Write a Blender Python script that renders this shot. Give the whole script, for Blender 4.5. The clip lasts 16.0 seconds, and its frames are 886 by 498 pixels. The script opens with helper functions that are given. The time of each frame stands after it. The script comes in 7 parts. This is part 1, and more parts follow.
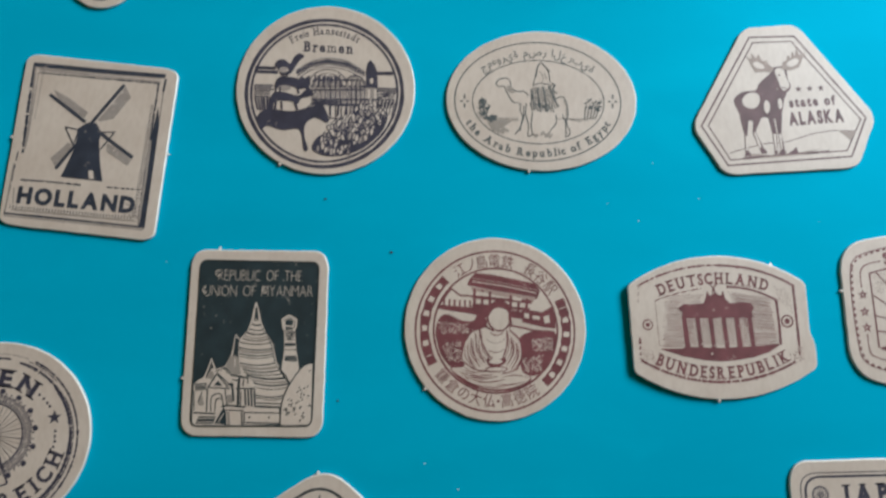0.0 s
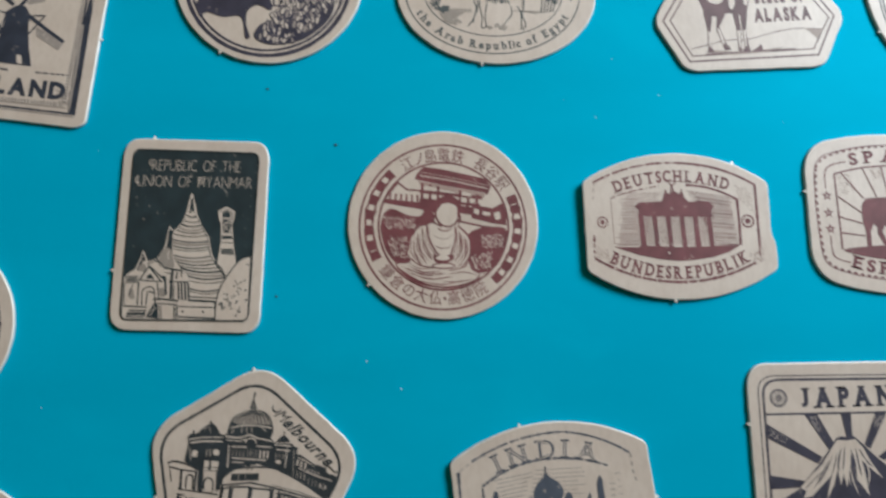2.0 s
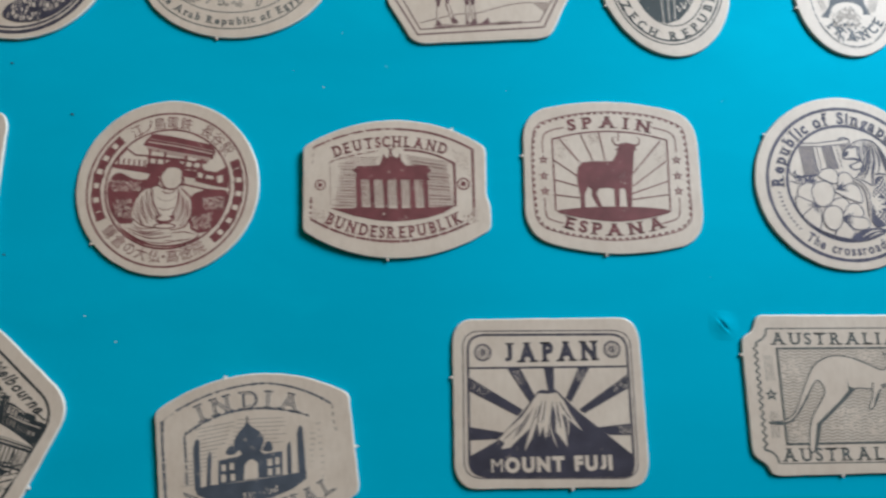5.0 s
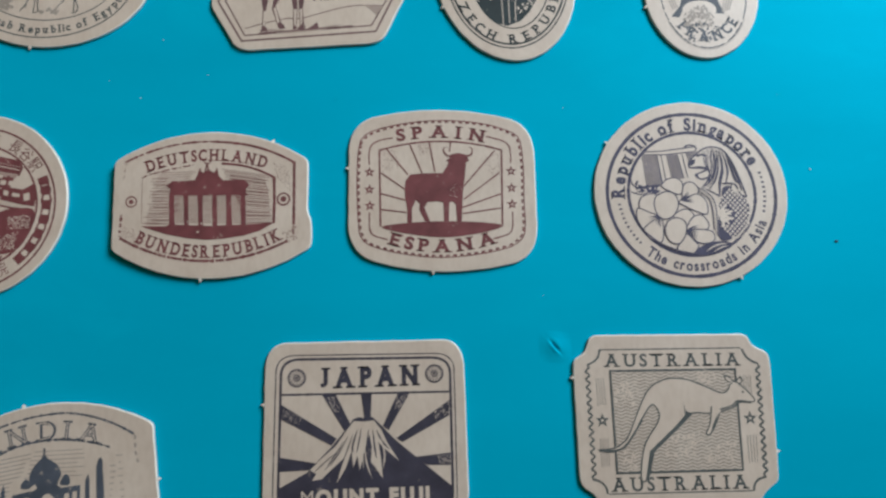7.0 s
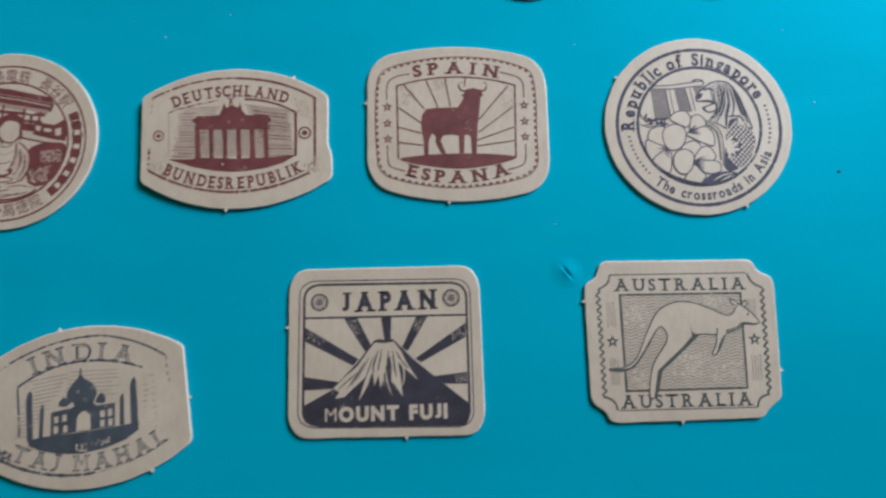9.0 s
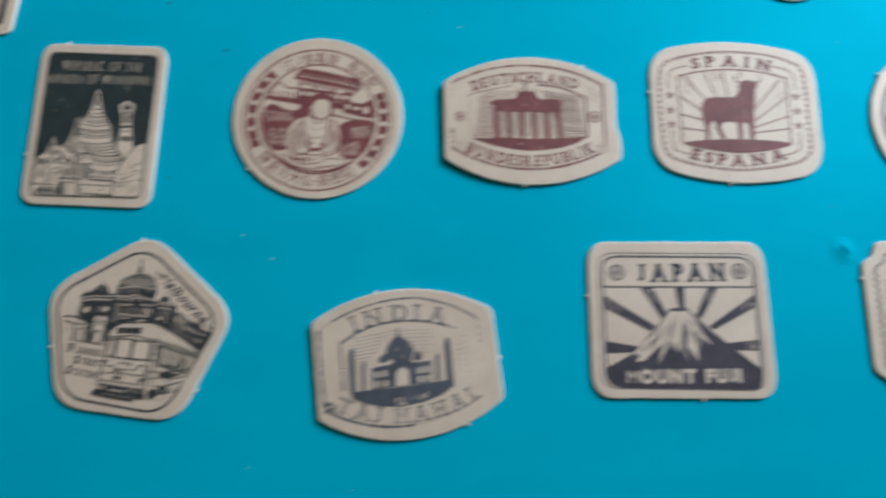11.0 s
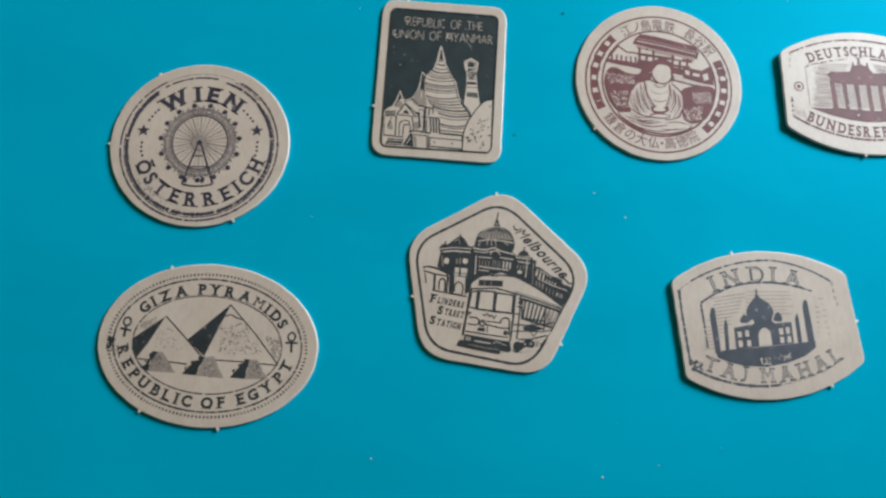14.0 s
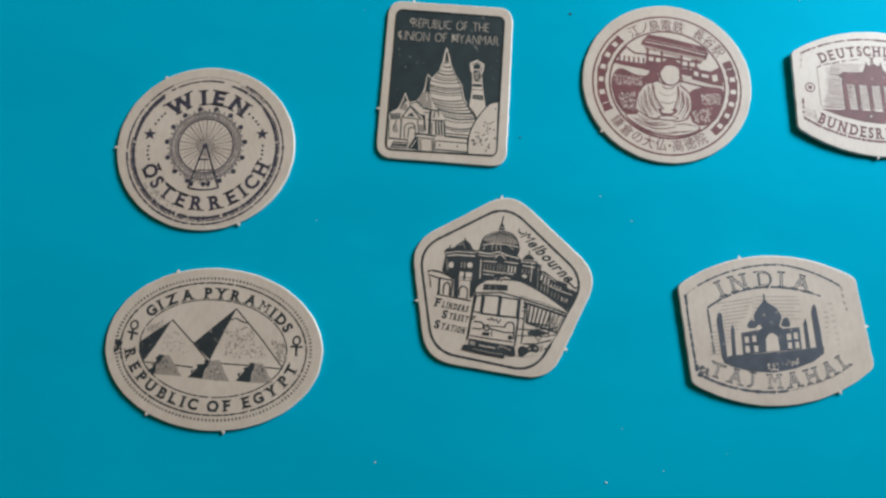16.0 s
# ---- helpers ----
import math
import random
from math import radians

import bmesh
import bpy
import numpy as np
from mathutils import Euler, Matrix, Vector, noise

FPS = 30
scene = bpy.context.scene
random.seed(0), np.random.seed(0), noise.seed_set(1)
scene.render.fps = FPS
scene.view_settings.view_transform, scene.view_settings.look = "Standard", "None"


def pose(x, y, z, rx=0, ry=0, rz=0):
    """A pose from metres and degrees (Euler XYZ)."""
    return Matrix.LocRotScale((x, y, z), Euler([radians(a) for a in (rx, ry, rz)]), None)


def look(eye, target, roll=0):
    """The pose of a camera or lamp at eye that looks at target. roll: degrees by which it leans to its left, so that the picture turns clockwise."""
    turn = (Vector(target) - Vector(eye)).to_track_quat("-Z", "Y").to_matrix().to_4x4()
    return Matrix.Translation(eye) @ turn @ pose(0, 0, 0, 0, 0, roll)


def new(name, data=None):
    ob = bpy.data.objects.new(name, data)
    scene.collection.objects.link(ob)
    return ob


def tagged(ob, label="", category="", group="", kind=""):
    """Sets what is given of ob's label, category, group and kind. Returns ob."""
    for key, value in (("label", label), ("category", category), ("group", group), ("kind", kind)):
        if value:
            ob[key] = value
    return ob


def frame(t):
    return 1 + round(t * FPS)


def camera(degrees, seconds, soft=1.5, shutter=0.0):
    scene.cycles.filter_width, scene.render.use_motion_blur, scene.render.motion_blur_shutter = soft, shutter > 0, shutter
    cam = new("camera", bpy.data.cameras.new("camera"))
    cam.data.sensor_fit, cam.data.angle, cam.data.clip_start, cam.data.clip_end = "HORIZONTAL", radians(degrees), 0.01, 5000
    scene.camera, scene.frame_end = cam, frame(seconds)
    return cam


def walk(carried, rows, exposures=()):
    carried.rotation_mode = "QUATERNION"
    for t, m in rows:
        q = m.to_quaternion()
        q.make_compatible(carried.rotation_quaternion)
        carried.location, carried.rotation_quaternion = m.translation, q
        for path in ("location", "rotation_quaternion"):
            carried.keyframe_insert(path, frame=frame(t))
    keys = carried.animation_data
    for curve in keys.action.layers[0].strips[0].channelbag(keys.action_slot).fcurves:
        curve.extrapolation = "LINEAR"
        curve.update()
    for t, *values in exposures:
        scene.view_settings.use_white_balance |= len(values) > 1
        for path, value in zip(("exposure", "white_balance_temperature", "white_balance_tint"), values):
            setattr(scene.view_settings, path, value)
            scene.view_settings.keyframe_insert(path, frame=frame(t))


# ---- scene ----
cam = camera(64.0, 16.0, soft=2.5, shutter=0.8)
walk(cam, [
    (0.0, pose(-0.0201, -0.0141, 0.1724, 9.68, -2.18, -0.18)),
    (0.5, pose(-0.0225, -0.0175, 0.1701, 8.61, -2.43, -0.08)),
    (1.0, pose(-0.0200, -0.0233, 0.1663, 8.14, -2.62, 0.30)),
    (1.5, pose(-0.0141, -0.0281, 0.1635, 8.55, -2.75, 0.18)),
    (2.0, pose(-0.0089, -0.0357, 0.1615, 9.03, -2.88, 0.25)),
    (2.5, pose(-0.0008, -0.0426, 0.1636, 10.08, -2.90, 0.27)),
    (3.0, pose(0.0032, -0.0440, 0.1642, 10.47, -3.02, 0.65)),
    (3.5, pose(0.0094, -0.0436, 0.1659, 10.73, -2.66, 0.61)),
    (4.0, pose(0.0209, -0.0477, 0.1690, 11.57, -1.94, 0.73)),
    (4.3, pose(0.0353, -0.0501, 0.1692, 11.63, -1.76, 0.76)),
    (4.5, pose(0.0462, -0.0495, 0.1693, 11.67, -1.64, 0.77)),
    (5.0, pose(0.0629, -0.0521, 0.1683, 11.21, -1.21, 0.40)),
    (5.2, pose(0.0696, -0.0503, 0.1699, 11.06, -0.45, 1.14)),
    (7.3, pose(0.1074, -0.0433, 0.1601, 10.55, -0.56, -0.13)),
    (7.5, pose(0.1068, -0.0421, 0.1600, 10.21, -0.34, 0.09)),
    (7.8, pose(0.1086, -0.0414, 0.1600, 9.91, -0.37, -0.13)),
    (8.0, pose(0.1078, -0.0418, 0.1600, 9.71, -0.38, -0.28)),
    (8.2, pose(0.1077, -0.0456, 0.1602, 9.13, -0.59, -0.51)),
    (10.3, pose(0.0735, -0.0673, 0.1734, 10.60, 0.87, 0.44)),
    (10.5, pose(0.0645, -0.0691, 0.1735, 10.74, 0.86, 0.33)),
    (10.8, pose(0.0456, -0.0718, 0.1740, 11.24, 0.12, 0.83)),
    (11.0, pose(0.0320, -0.0740, 0.1744, 11.57, -0.38, 1.17)),
    (11.5, pose(-0.0119, -0.0810, 0.1716, 11.64, -1.53, 1.65)),
    (12.0, pose(-0.0448, -0.0894, 0.1705, 11.85, -1.33, 1.73)),
    (12.5, pose(-0.0550, -0.0914, 0.1706, 12.31, -1.26, 2.38)),
    (13.0, pose(-0.0571, -0.0922, 0.1699, 12.57, -1.66, 2.31)),
    (13.5, pose(-0.0582, -0.0943, 0.1692, 13.06, -2.24, 2.53)),
    (14.0, pose(-0.0605, -0.0929, 0.1692, 13.38, -2.38, 2.66)),
    (14.5, pose(-0.0625, -0.0933, 0.1654, 13.31, -2.16, 2.64)),
    (15.0, pose(-0.0619, -0.0925, 0.1657, 13.31, -1.98, 2.96)),
    (15.5, pose(-0.0606, -0.0919, 0.1675, 13.05, -1.65, 3.03)),
    (16.0, pose(-0.0583, -0.0892, 0.1698, 12.49, -1.25, 3.00)),
], exposures=[(0, -0.43), (2.5, -0.36), (5.0, -0.42), (7.5, -0.54), (8.2, -0.54), (10.4, -0.46), (11.5, -0.27), (16.0, -0.22)])

# ---------------------------------------------------------------- light
world = bpy.data.worlds.new("world")
scene.world = world
world.use_nodes = True
sky = world.node_tree.nodes.new("ShaderNodeTexSky")
sky.sky_type, sky.sun_disc = "NISHITA", False
sky.sun_elevation, sky.sun_rotation = radians(35), radians(60)
world.node_tree.nodes["Background"].inputs["Strength"].default_value = 0.1
world.node_tree.links.new(sky.outputs[0], world.node_tree.nodes["Background"].inputs["Color"])


def area_lamp(name, eye, target, width, height, watts, colour):
    data = bpy.data.lights.new(name, "AREA")
    data.shape, data.size, data.size_y, data.energy, data.color = "RECTANGLE", width, height, watts, colour
    ob = new(name, data)
    ob.matrix_world = look(eye, target)
    return ob


# area lamp for daylight from the upper right, through an opening added unseen
area_lamp("window_light", (0.675, 0.56, 0.58), (-0.3, 0.56, 0.58), 0.56, 0.44, 31.0, (0.82, 0.92, 1.0))

# ---------------------------------------------------------------- materials


def material(name, roughness=0.8, metallic=0.0, specular=0.4):
    m = bpy.data.materials.new(name)
    m.use_nodes = True
    b = m.node_tree.nodes["Principled BSDF"]
    b.inputs["Roughness"].default_value = roughness
    b.inputs["Metallic"].default_value = metallic
    b.inputs["Specular IOR Level"].default_value = specular
    return m, m.node_tree, b


def noise_node(tree, scale, detail=4.0, stretch=(1, 1, 1), coords="Object", distortion=0.0):
    tc = tree.nodes.new("ShaderNodeTexCoord")
    mp = tree.nodes.new("ShaderNodeMapping")
    mp.inputs["Scale"].default_value = stretch
    n = tree.nodes.new("ShaderNodeTexNoise")
    n.inputs["Scale"].default_value, n.inputs["Detail"].default_value = scale, detail
    n.inputs["Distortion"].default_value = distortion
    tree.links.new(tc.outputs[coords], mp.inputs["Vector"])
    tree.links.new(mp.outputs["Vector"], n.inputs["Vector"])
    return n.outputs["Fac"]


def ramp(tree, fac, stops):
    r = tree.nodes.new("ShaderNodeValToRGB")
    while len(r.color_ramp.elements) < len(stops):
        r.color_ramp.elements.new(0.5)
    for e, (at, c) in zip(r.color_ramp.elements, stops):
        e.position = at
        e.color = (*c, 1) if len(c) == 3 else c
    tree.links.new(fac, r.inputs["Fac"])
    return r.outputs["Color"]


def mixed(tree, fac, a, b, mode="MIX"):
    m = tree.nodes.new("ShaderNodeMix")
    m.data_type, m.blend_type = "RGBA", mode
    if isinstance(fac, float):
        m.inputs["Factor"].default_value = fac
    else:
        tree.links.new(fac, m.inputs["Factor"])
    for key, v in (("A", a), ("B", b)):
        sock = [s for s in m.inputs if s.name == key and s.type == "RGBA"][0]
        if isinstance(v, tuple):
            sock.default_value = (*v, 1)
        else:
            tree.links.new(v, sock)
    return [s for s in m.outputs if s.type == "RGBA"][0]


def relief(tree, bsdf, height, strength, distance):
    b = tree.nodes.new("ShaderNodeBump")
    b.inputs["Strength"].default_value, b.inputs["Distance"].default_value = strength, distance
    tree.links.new(height, b.inputs["Height"])
    tree.links.new(b.outputs["Normal"], bsdf.inputs["Normal"])


def board_colour(tree, light, dark, fleck):
    """Unprinted card: soft blotches, fine fibres running one way."""
    blot = ramp(tree, noise_node(tree, 90, 3), [(0.3, dark), (0.72, light)])
    fibre = ramp(tree, noise_node(tree, 900, 5, (1, 0.45, 1)), [(0.25, fleck), (0.6, (1, 1, 1))])
    return mixed(tree, 0.35, blot, fibre, "MULTIPLY")


KRAFT_LIGHT, KRAFT_DARK, KRAFT_FLECK = (0.618, 0.512, 0.428), (0.538, 0.434, 0.356), (0.76, 0.70, 0.66)


def card_material(name, light=KRAFT_LIGHT, dark=KRAFT_DARK, gloss=0.5):
    m, tree, b = material(name, gloss, specular=1.0)
    tree.links.new(board_colour(tree, light, dark, KRAFT_FLECK), b.inputs["Base Color"])
    relief(tree, b, noise_node(tree, 1500, 4), 0.25, 0.0001)
    return m


def ink_material(name, ink, wear=0.35, grain=700.0, cover=1.0, light=KRAFT_LIGHT, dark=KRAFT_DARK):
    """Stamp ink on card: speckled and rubbed away in patches down to the card."""
    m, tree, b = material(name, 0.52, specular=0.36)
    card = board_colour(tree, light, dark, KRAFT_FLECK)
    tone = ramp(tree, noise_node(tree, 260, 3), [(0.3, tuple(c * 0.8 for c in ink)), (0.7, tuple(min(1, c * 1.25) for c in ink))])
    speck = ramp(tree, noise_node(tree, grain, 5), [(0.68 - 0.14 * wear, (0, 0, 0)), (0.80 - 0.14 * wear, (1, 1, 1))])
    patch = ramp(tree, noise_node(tree, 260, 4), [(0.40, (0.1, 0.1, 0.1)), (0.66, (1, 1, 1))])
    gone = mixed(tree, 1.0, speck, patch, "MULTIPLY")
    out = mixed(tree, gone, mixed(tree, cover, card, tone), card)
    tree.links.new(out, b.inputs["Base Color"])
    return m


CARD = card_material("kraft_card")
# raw cut card, whitened further so the rim's highlight is in its colour
CUT_AND_LIT_EDGE = card_material("cut_and_lit_card_edge", (0.86, 0.80, 0.74), (0.72, 0.64, 0.56), 0.4)
INKS = {
    "navy": (0.030, 0.035, 0.050), "black": (0.026, 0.032, 0.036), "green": (0.018, 0.03, 0.034),
    "indigo": (0.048, 0.044, 0.085), "violet": (0.042, 0.038, 0.056), "red": (0.155, 0.046, 0.050), "grey": (0.075, 0.085, 0.085), "slate": (0.066, 0.076, 0.098), "brown": (0.135, 0.070, 0.073),
}
INK, PAPER, TINT = 0, 1, 2
ink_sets = {}


def ink_set(colour, wear):
    key = (colour, wear)
    if key not in ink_sets:
        ink_sets[key] = [
            ink_material("ink_" + colour, INKS[colour], wear), CARD,
            ink_material("half_tone_" + colour, INKS[colour], wear + 0.6, 1300.0, 0.5)]
    return ink_sets[key]


turquoise, tree_, bsdf_ = material("turquoise_paint", 0.55, metallic=0.12, specular=0.0)
bsdf_.inputs["IOR"].default_value = 1.0
grain_ = ramp(tree_, noise_node(tree_, 22, 6, (0.55, 1.9, 1)), [(0.3, (0.0, 0.381, 0.558)), (0.7, (0.0, 0.415, 0.608))])
cloud_ = ramp(tree_, noise_node(tree_, 9, 3), [(0.3, (0.92, 0.93, 0.95)), (0.7, (1, 1, 1))])
paint_ = mixed(tree_, 1.0, grain_, cloud_, "MULTIPLY")
smear_ = ramp(tree_, noise_node(tree_, 30, 6, (0.8, 1.6, 1), distortion=0.6), [(0.56, (0, 0, 0)), (0.74, (0.30, 0.30, 0.30))])
tree_.links.new(mixed(tree_, smear_, paint_, (0.0, 0.46, 0.64)), bsdf_.inputs["Base Color"])
relief(tree_, bsdf_, noise_node(tree_, 75, 7, (0.7, 1.5, 1)), 0.12, 0.0005)

# for the unseen walls: dark brown, chosen to keep bounced light dim and warm
plaster, tree_, bsdf_ = material("warm_bounce_plaster", 0.9)
tree_.links.new(ramp(tree_, noise_node(tree_, 3, 5), [(0.3, (0.27, 0.19, 0.09)), (0.7, (0.32, 0.23, 0.11))]), bsdf_.inputs["Base Color"])
boards, tree_, bsdf_ = material("wood_floor", 0.5)
tree_.links.new(ramp(tree_, noise_node(tree_, 6, 5, (0.3, 3, 1)), [(0.3, (0.22, 0.14, 0.08)), (0.7, (0.33, 0.22, 0.13))]), bsdf_.inputs["Base Color"])
lint, tree_, bsdf_ = material("pale_lint", 0.9)
tree_.links.new(ramp(tree_, noise_node(tree_, 900, 3), [(0.3, (0.45, 0.6, 0.62)), (0.7, (0.7, 0.75, 0.74))]), bsdf_.inputs["Base Color"])
grit, tree_, bsdf_ = material("dark_grit", 0.8)
tree_.links.new(ramp(tree_, noise_node(tree_, 900, 3), [(0.3, (0.02, 0.03, 0.05)), (0.7, (0.04, 0.05, 0.07))]), bsdf_.inputs["Base Color"])

# ---------------------------------------------------------------- unseen room, added to close the scene and bounce light


def mesh_from(name, bm, materials):
    me = bpy.data.meshes.new(name)
    bm.to_mesh(me)
    bm.free()
    for m in materials:
        me.materials.append(m)
    return me


def part(name, bm, mat, parent, label=""):
    ob = new(name, mesh_from(name, bm, mat if isinstance(mat, list) else [mat]))
    ob.parent = parent
    return tagged(ob, label)


def box(bm, lo, hi):
    """A closed box between two corners."""
    v = [bm.verts.new((x, y, z)) for x in (lo[0], hi[0]) for y in (lo[1], hi[1]) for z in (lo[2], hi[2])]
    for f in ((0, 1, 3, 2), (4, 6, 7, 5), (0, 4, 5, 1), (2, 3, 7, 6), (0, 2, 6, 4), (1, 5, 7, 3)):
        bm.faces.new([v[i] for i in f])


def slab(name, boxes, mat, label, category):
    bm = bmesh.new()
    for lo, hi in boxes:
        box(bm, lo, hi)
    return tagged(new(name, mesh_from(name, bm, [mat])), label, category, kind="structure")


X0, X1, Y0, Y1, FLOOR, CEIL = -1.4, 0.69, -1.2, 1.2, -0.75, 1.55
WY0, WY1, WZ0, WZ1 = 0.27, 0.85, 0.35, 0.81
slab("floor", [((X0, Y0, FLOOR - 0.1), (X1, Y1, FLOOR))], boards, "brown wooden floor under the table", "floor")
slab("ceiling", [((X0, Y0, CEIL), (X1, Y1, CEIL + 0.1))], plaster, "unseen plain brown ceiling added to close the room", "ceiling")
slab("wall_west", [((X0 - 0.12, Y0, FLOOR), (X0, Y1, CEIL))], plaster, "unseen plain brown wall added to close the room", "wall")
slab("wall_south", [((X0 - 0.12, Y0 - 0.12, FLOOR), (X1 + 0.12, Y0, CEIL))], plaster, "unseen plain brown wall added to close the room", "wall")
slab("wall_north", [((X0 - 0.12, Y1, FLOOR), (X1 + 0.12, Y1 + 0.12, CEIL))], plaster, "unseen plain brown wall added to close the room", "wall")
slab("wall_east", [((X1, Y0, FLOOR), (X1 + 0.12, WY0, CEIL)), ((X1, WY1, FLOOR), (X1 + 0.12, Y1, CEIL)),
                   ((X1, WY0, FLOOR), (X1 + 0.12, WY1, WZ0)), ((X1, WY0, WZ1), (X1 + 0.12, WY1, CEIL))],
     plaster, "unseen brown wall with an opening, added to let light in", "wall")

# the table: a painted top with a softened rim on four legs
table = tagged(new("table"), "turquoise painted table with smooth matt top", "table")
table.location = (0.03, 0.0, FLOOR)
bm = bmesh.new()
box(bm, (-0.62, -0.45, 0.722), (0.62, 0.45, 0.75))
bmesh.ops.bevel(bm, geom=bm.edges[:], offset=0.004, segments=2, affect="EDGES")
part("tabletop", bm, turquoise, table, "turquoise painted top with faint streaks and dents")
for lx in (-0.55, 0.55):
    for ly in (-0.37, 0.37):
        bm = bmesh.new()
        box(bm, (lx - 0.03, ly - 0.03, 0), (lx + 0.03, ly + 0.03, 0.722))
        part("leg", bm, turquoise, table)

# a nick in the paint: a short slit with a raised rim
bm = bmesh.new()
side = 44
grid = []
for i in range(side + 1):
    row = []
    for j in range(side + 1):
        x, y = (i / side - 0.5) * 9, (j / side - 0.5) * 9
        u, v = x * 0.64 - y * 0.77, x * 0.77 + y * 0.64
        slit = math.exp(-(u / 1.3) ** 2 - (v / 0.28) ** 2)
        rim = math.exp(-(u / 1.6) ** 2 - ((v + 0.45) / 0.35) ** 2)
        h = 0.42 * math.exp(-(u / 2.6) ** 2 - (v / 2.4) ** 2) + 0.22 * rim - 0.75 * slit + 0.015 * noise.noise((x, y, 0)) - 0.012
        fade = max(0.0, 1 - max(abs(x), abs(y)) / 4.5)
        row.append(bm.verts.new((x * 0.001, y * 0.001, (h * min(1, fade * 3) - 0.03 * (1 - min(1, fade * 3))) * 0.001)))
    grid.append(row)
for i in range(side):
    for j in range(side):
        bm.faces.new((grid[i][j], grid[i + 1][j], grid[i + 1][j + 1], grid[i][j + 1])).smooth = True
nick = part("nick", bm, turquoise, table, "small nick in the turquoise paint")
nick.location = (0.1034, -0.0366, 0.75)

# ---------------------------------------------------------------- drawing kit for the printed stickers
MM = 0.001
THICK = 0.85


def pts(text):
    return [tuple(float(c) for c in w.split(",")) for w in text.split()]


def spline(p, closed, steps=6):
    """Smooth curve through the points."""
    n, out = len(p), []
    for i in range(n if closed else n - 1):
        a, b = p[(i - 1) % n if closed else max(i - 1, 0)], p[i]
        c, d = p[(i + 1) % n], p[(i + 2) % n if closed else min(i + 2, n - 1)]
        for k in range(steps):
            t = k / steps
            out.append(tuple(0.5 * (2 * b[j] + (c[j] - a[j]) * t + (2 * a[j] - 5 * b[j] + 4 * c[j] - d[j]) * t * t
                                    + (3 * b[j] - a[j] - 3 * c[j] + d[j]) * t ** 3) for j in (0, 1)))
    return out if closed else out + [p[-1]]


def circle3(p0, p1, p2):
    """Centre, radius, first angle and sweep of the arc from p0 through p1 to p2."""
    ax, ay, bx, by, cx, cy = *p0, *p1, *p2
    d = 2 * (ax * (by - cy) + bx * (cy - ay) + cx * (ay - by))
    if abs(d) < 1e-6:
        d = 1e-6
    ux = ((ax * ax + ay * ay) * (by - cy) + (bx * bx + by * by) * (cy - ay) + (cx * cx + cy * cy) * (ay - by)) / d
    uy = ((ax * ax + ay * ay) * (cx - bx) + (bx * bx + by * by) * (ax - cx) + (cx * cx + cy * cy) * (bx - ax)) / d
    a0, a1, a2 = (math.atan2(p[1] - uy, p[0] - ux) for p in (p0, p1, p2))
    sweep = (a2 - a0) % math.tau
    if (a1 - a0) % math.tau > sweep:
        sweep -= math.tau
    return (ux, uy), math.hypot(ax - ux, ay - uy), a0, sweep


def arc_points(p0, p1, p2, n=24):
    c, r, a, s = circle3(p0, p1, p2)
    return [(c[0] + r * math.cos(a + s * k / n), c[1] + r * math.sin(a + s * k / n)) for k in range(n + 1)]


def rounded(corners, radius, bulges=(), n=7):
    """A closed outline: corner points, edges that swell outwards by the bulges, corners rounded."""
    m = len(corners)
    cx, cy = sum(p[0] for p in corners) / m, sum(p[1] for p in corners) / m
    edges = []
    for i in range(m):
        a, b = corners[i], corners[(i + 1) % m]
        s = bulges[i] if i < len(bulges) else 0
        if s:
            mx, my = (a[0] + b[0]) / 2, (a[1] + b[1]) / 2
            nx, ny = b[1] - a[1], a[0] - b[0]
            ln = math.hypot(nx, ny)
            if nx * (mx - cx) + ny * (my - cy) < 0:
                ln = -ln
            edges.append(arc_points(a, (mx + nx / ln * s, my + ny / ln * s), b, 40))
        else:
            edges.append([(a[0] + (b[0] - a[0]) * k / 20, a[1] + (b[1] - a[1]) * k / 20) for k in range(21)])
    cut = []
    for e in edges:
        far = [p for p in e if math.dist(p, e[0]) > radius and math.dist(p, e[-1]) > radius]
        cut.append(far or [e[len(e) // 2]])
    out = []
    for i in range(m):
        out += cut[i]
        a, q, b = cut[i][-1], corners[(i + 1) % m], cut[(i + 1) % m][0]
        for k in range(1, n):
            t = k / n
            out.append(tuple((1 - t) ** 2 * a[j] + 2 * t * (1 - t) * (0.12 * (a[j] + b[j]) / 2 + 0.88 * q[j]) + t * t * b[j] for j in (0, 1)))
    return out


glyphs = {}


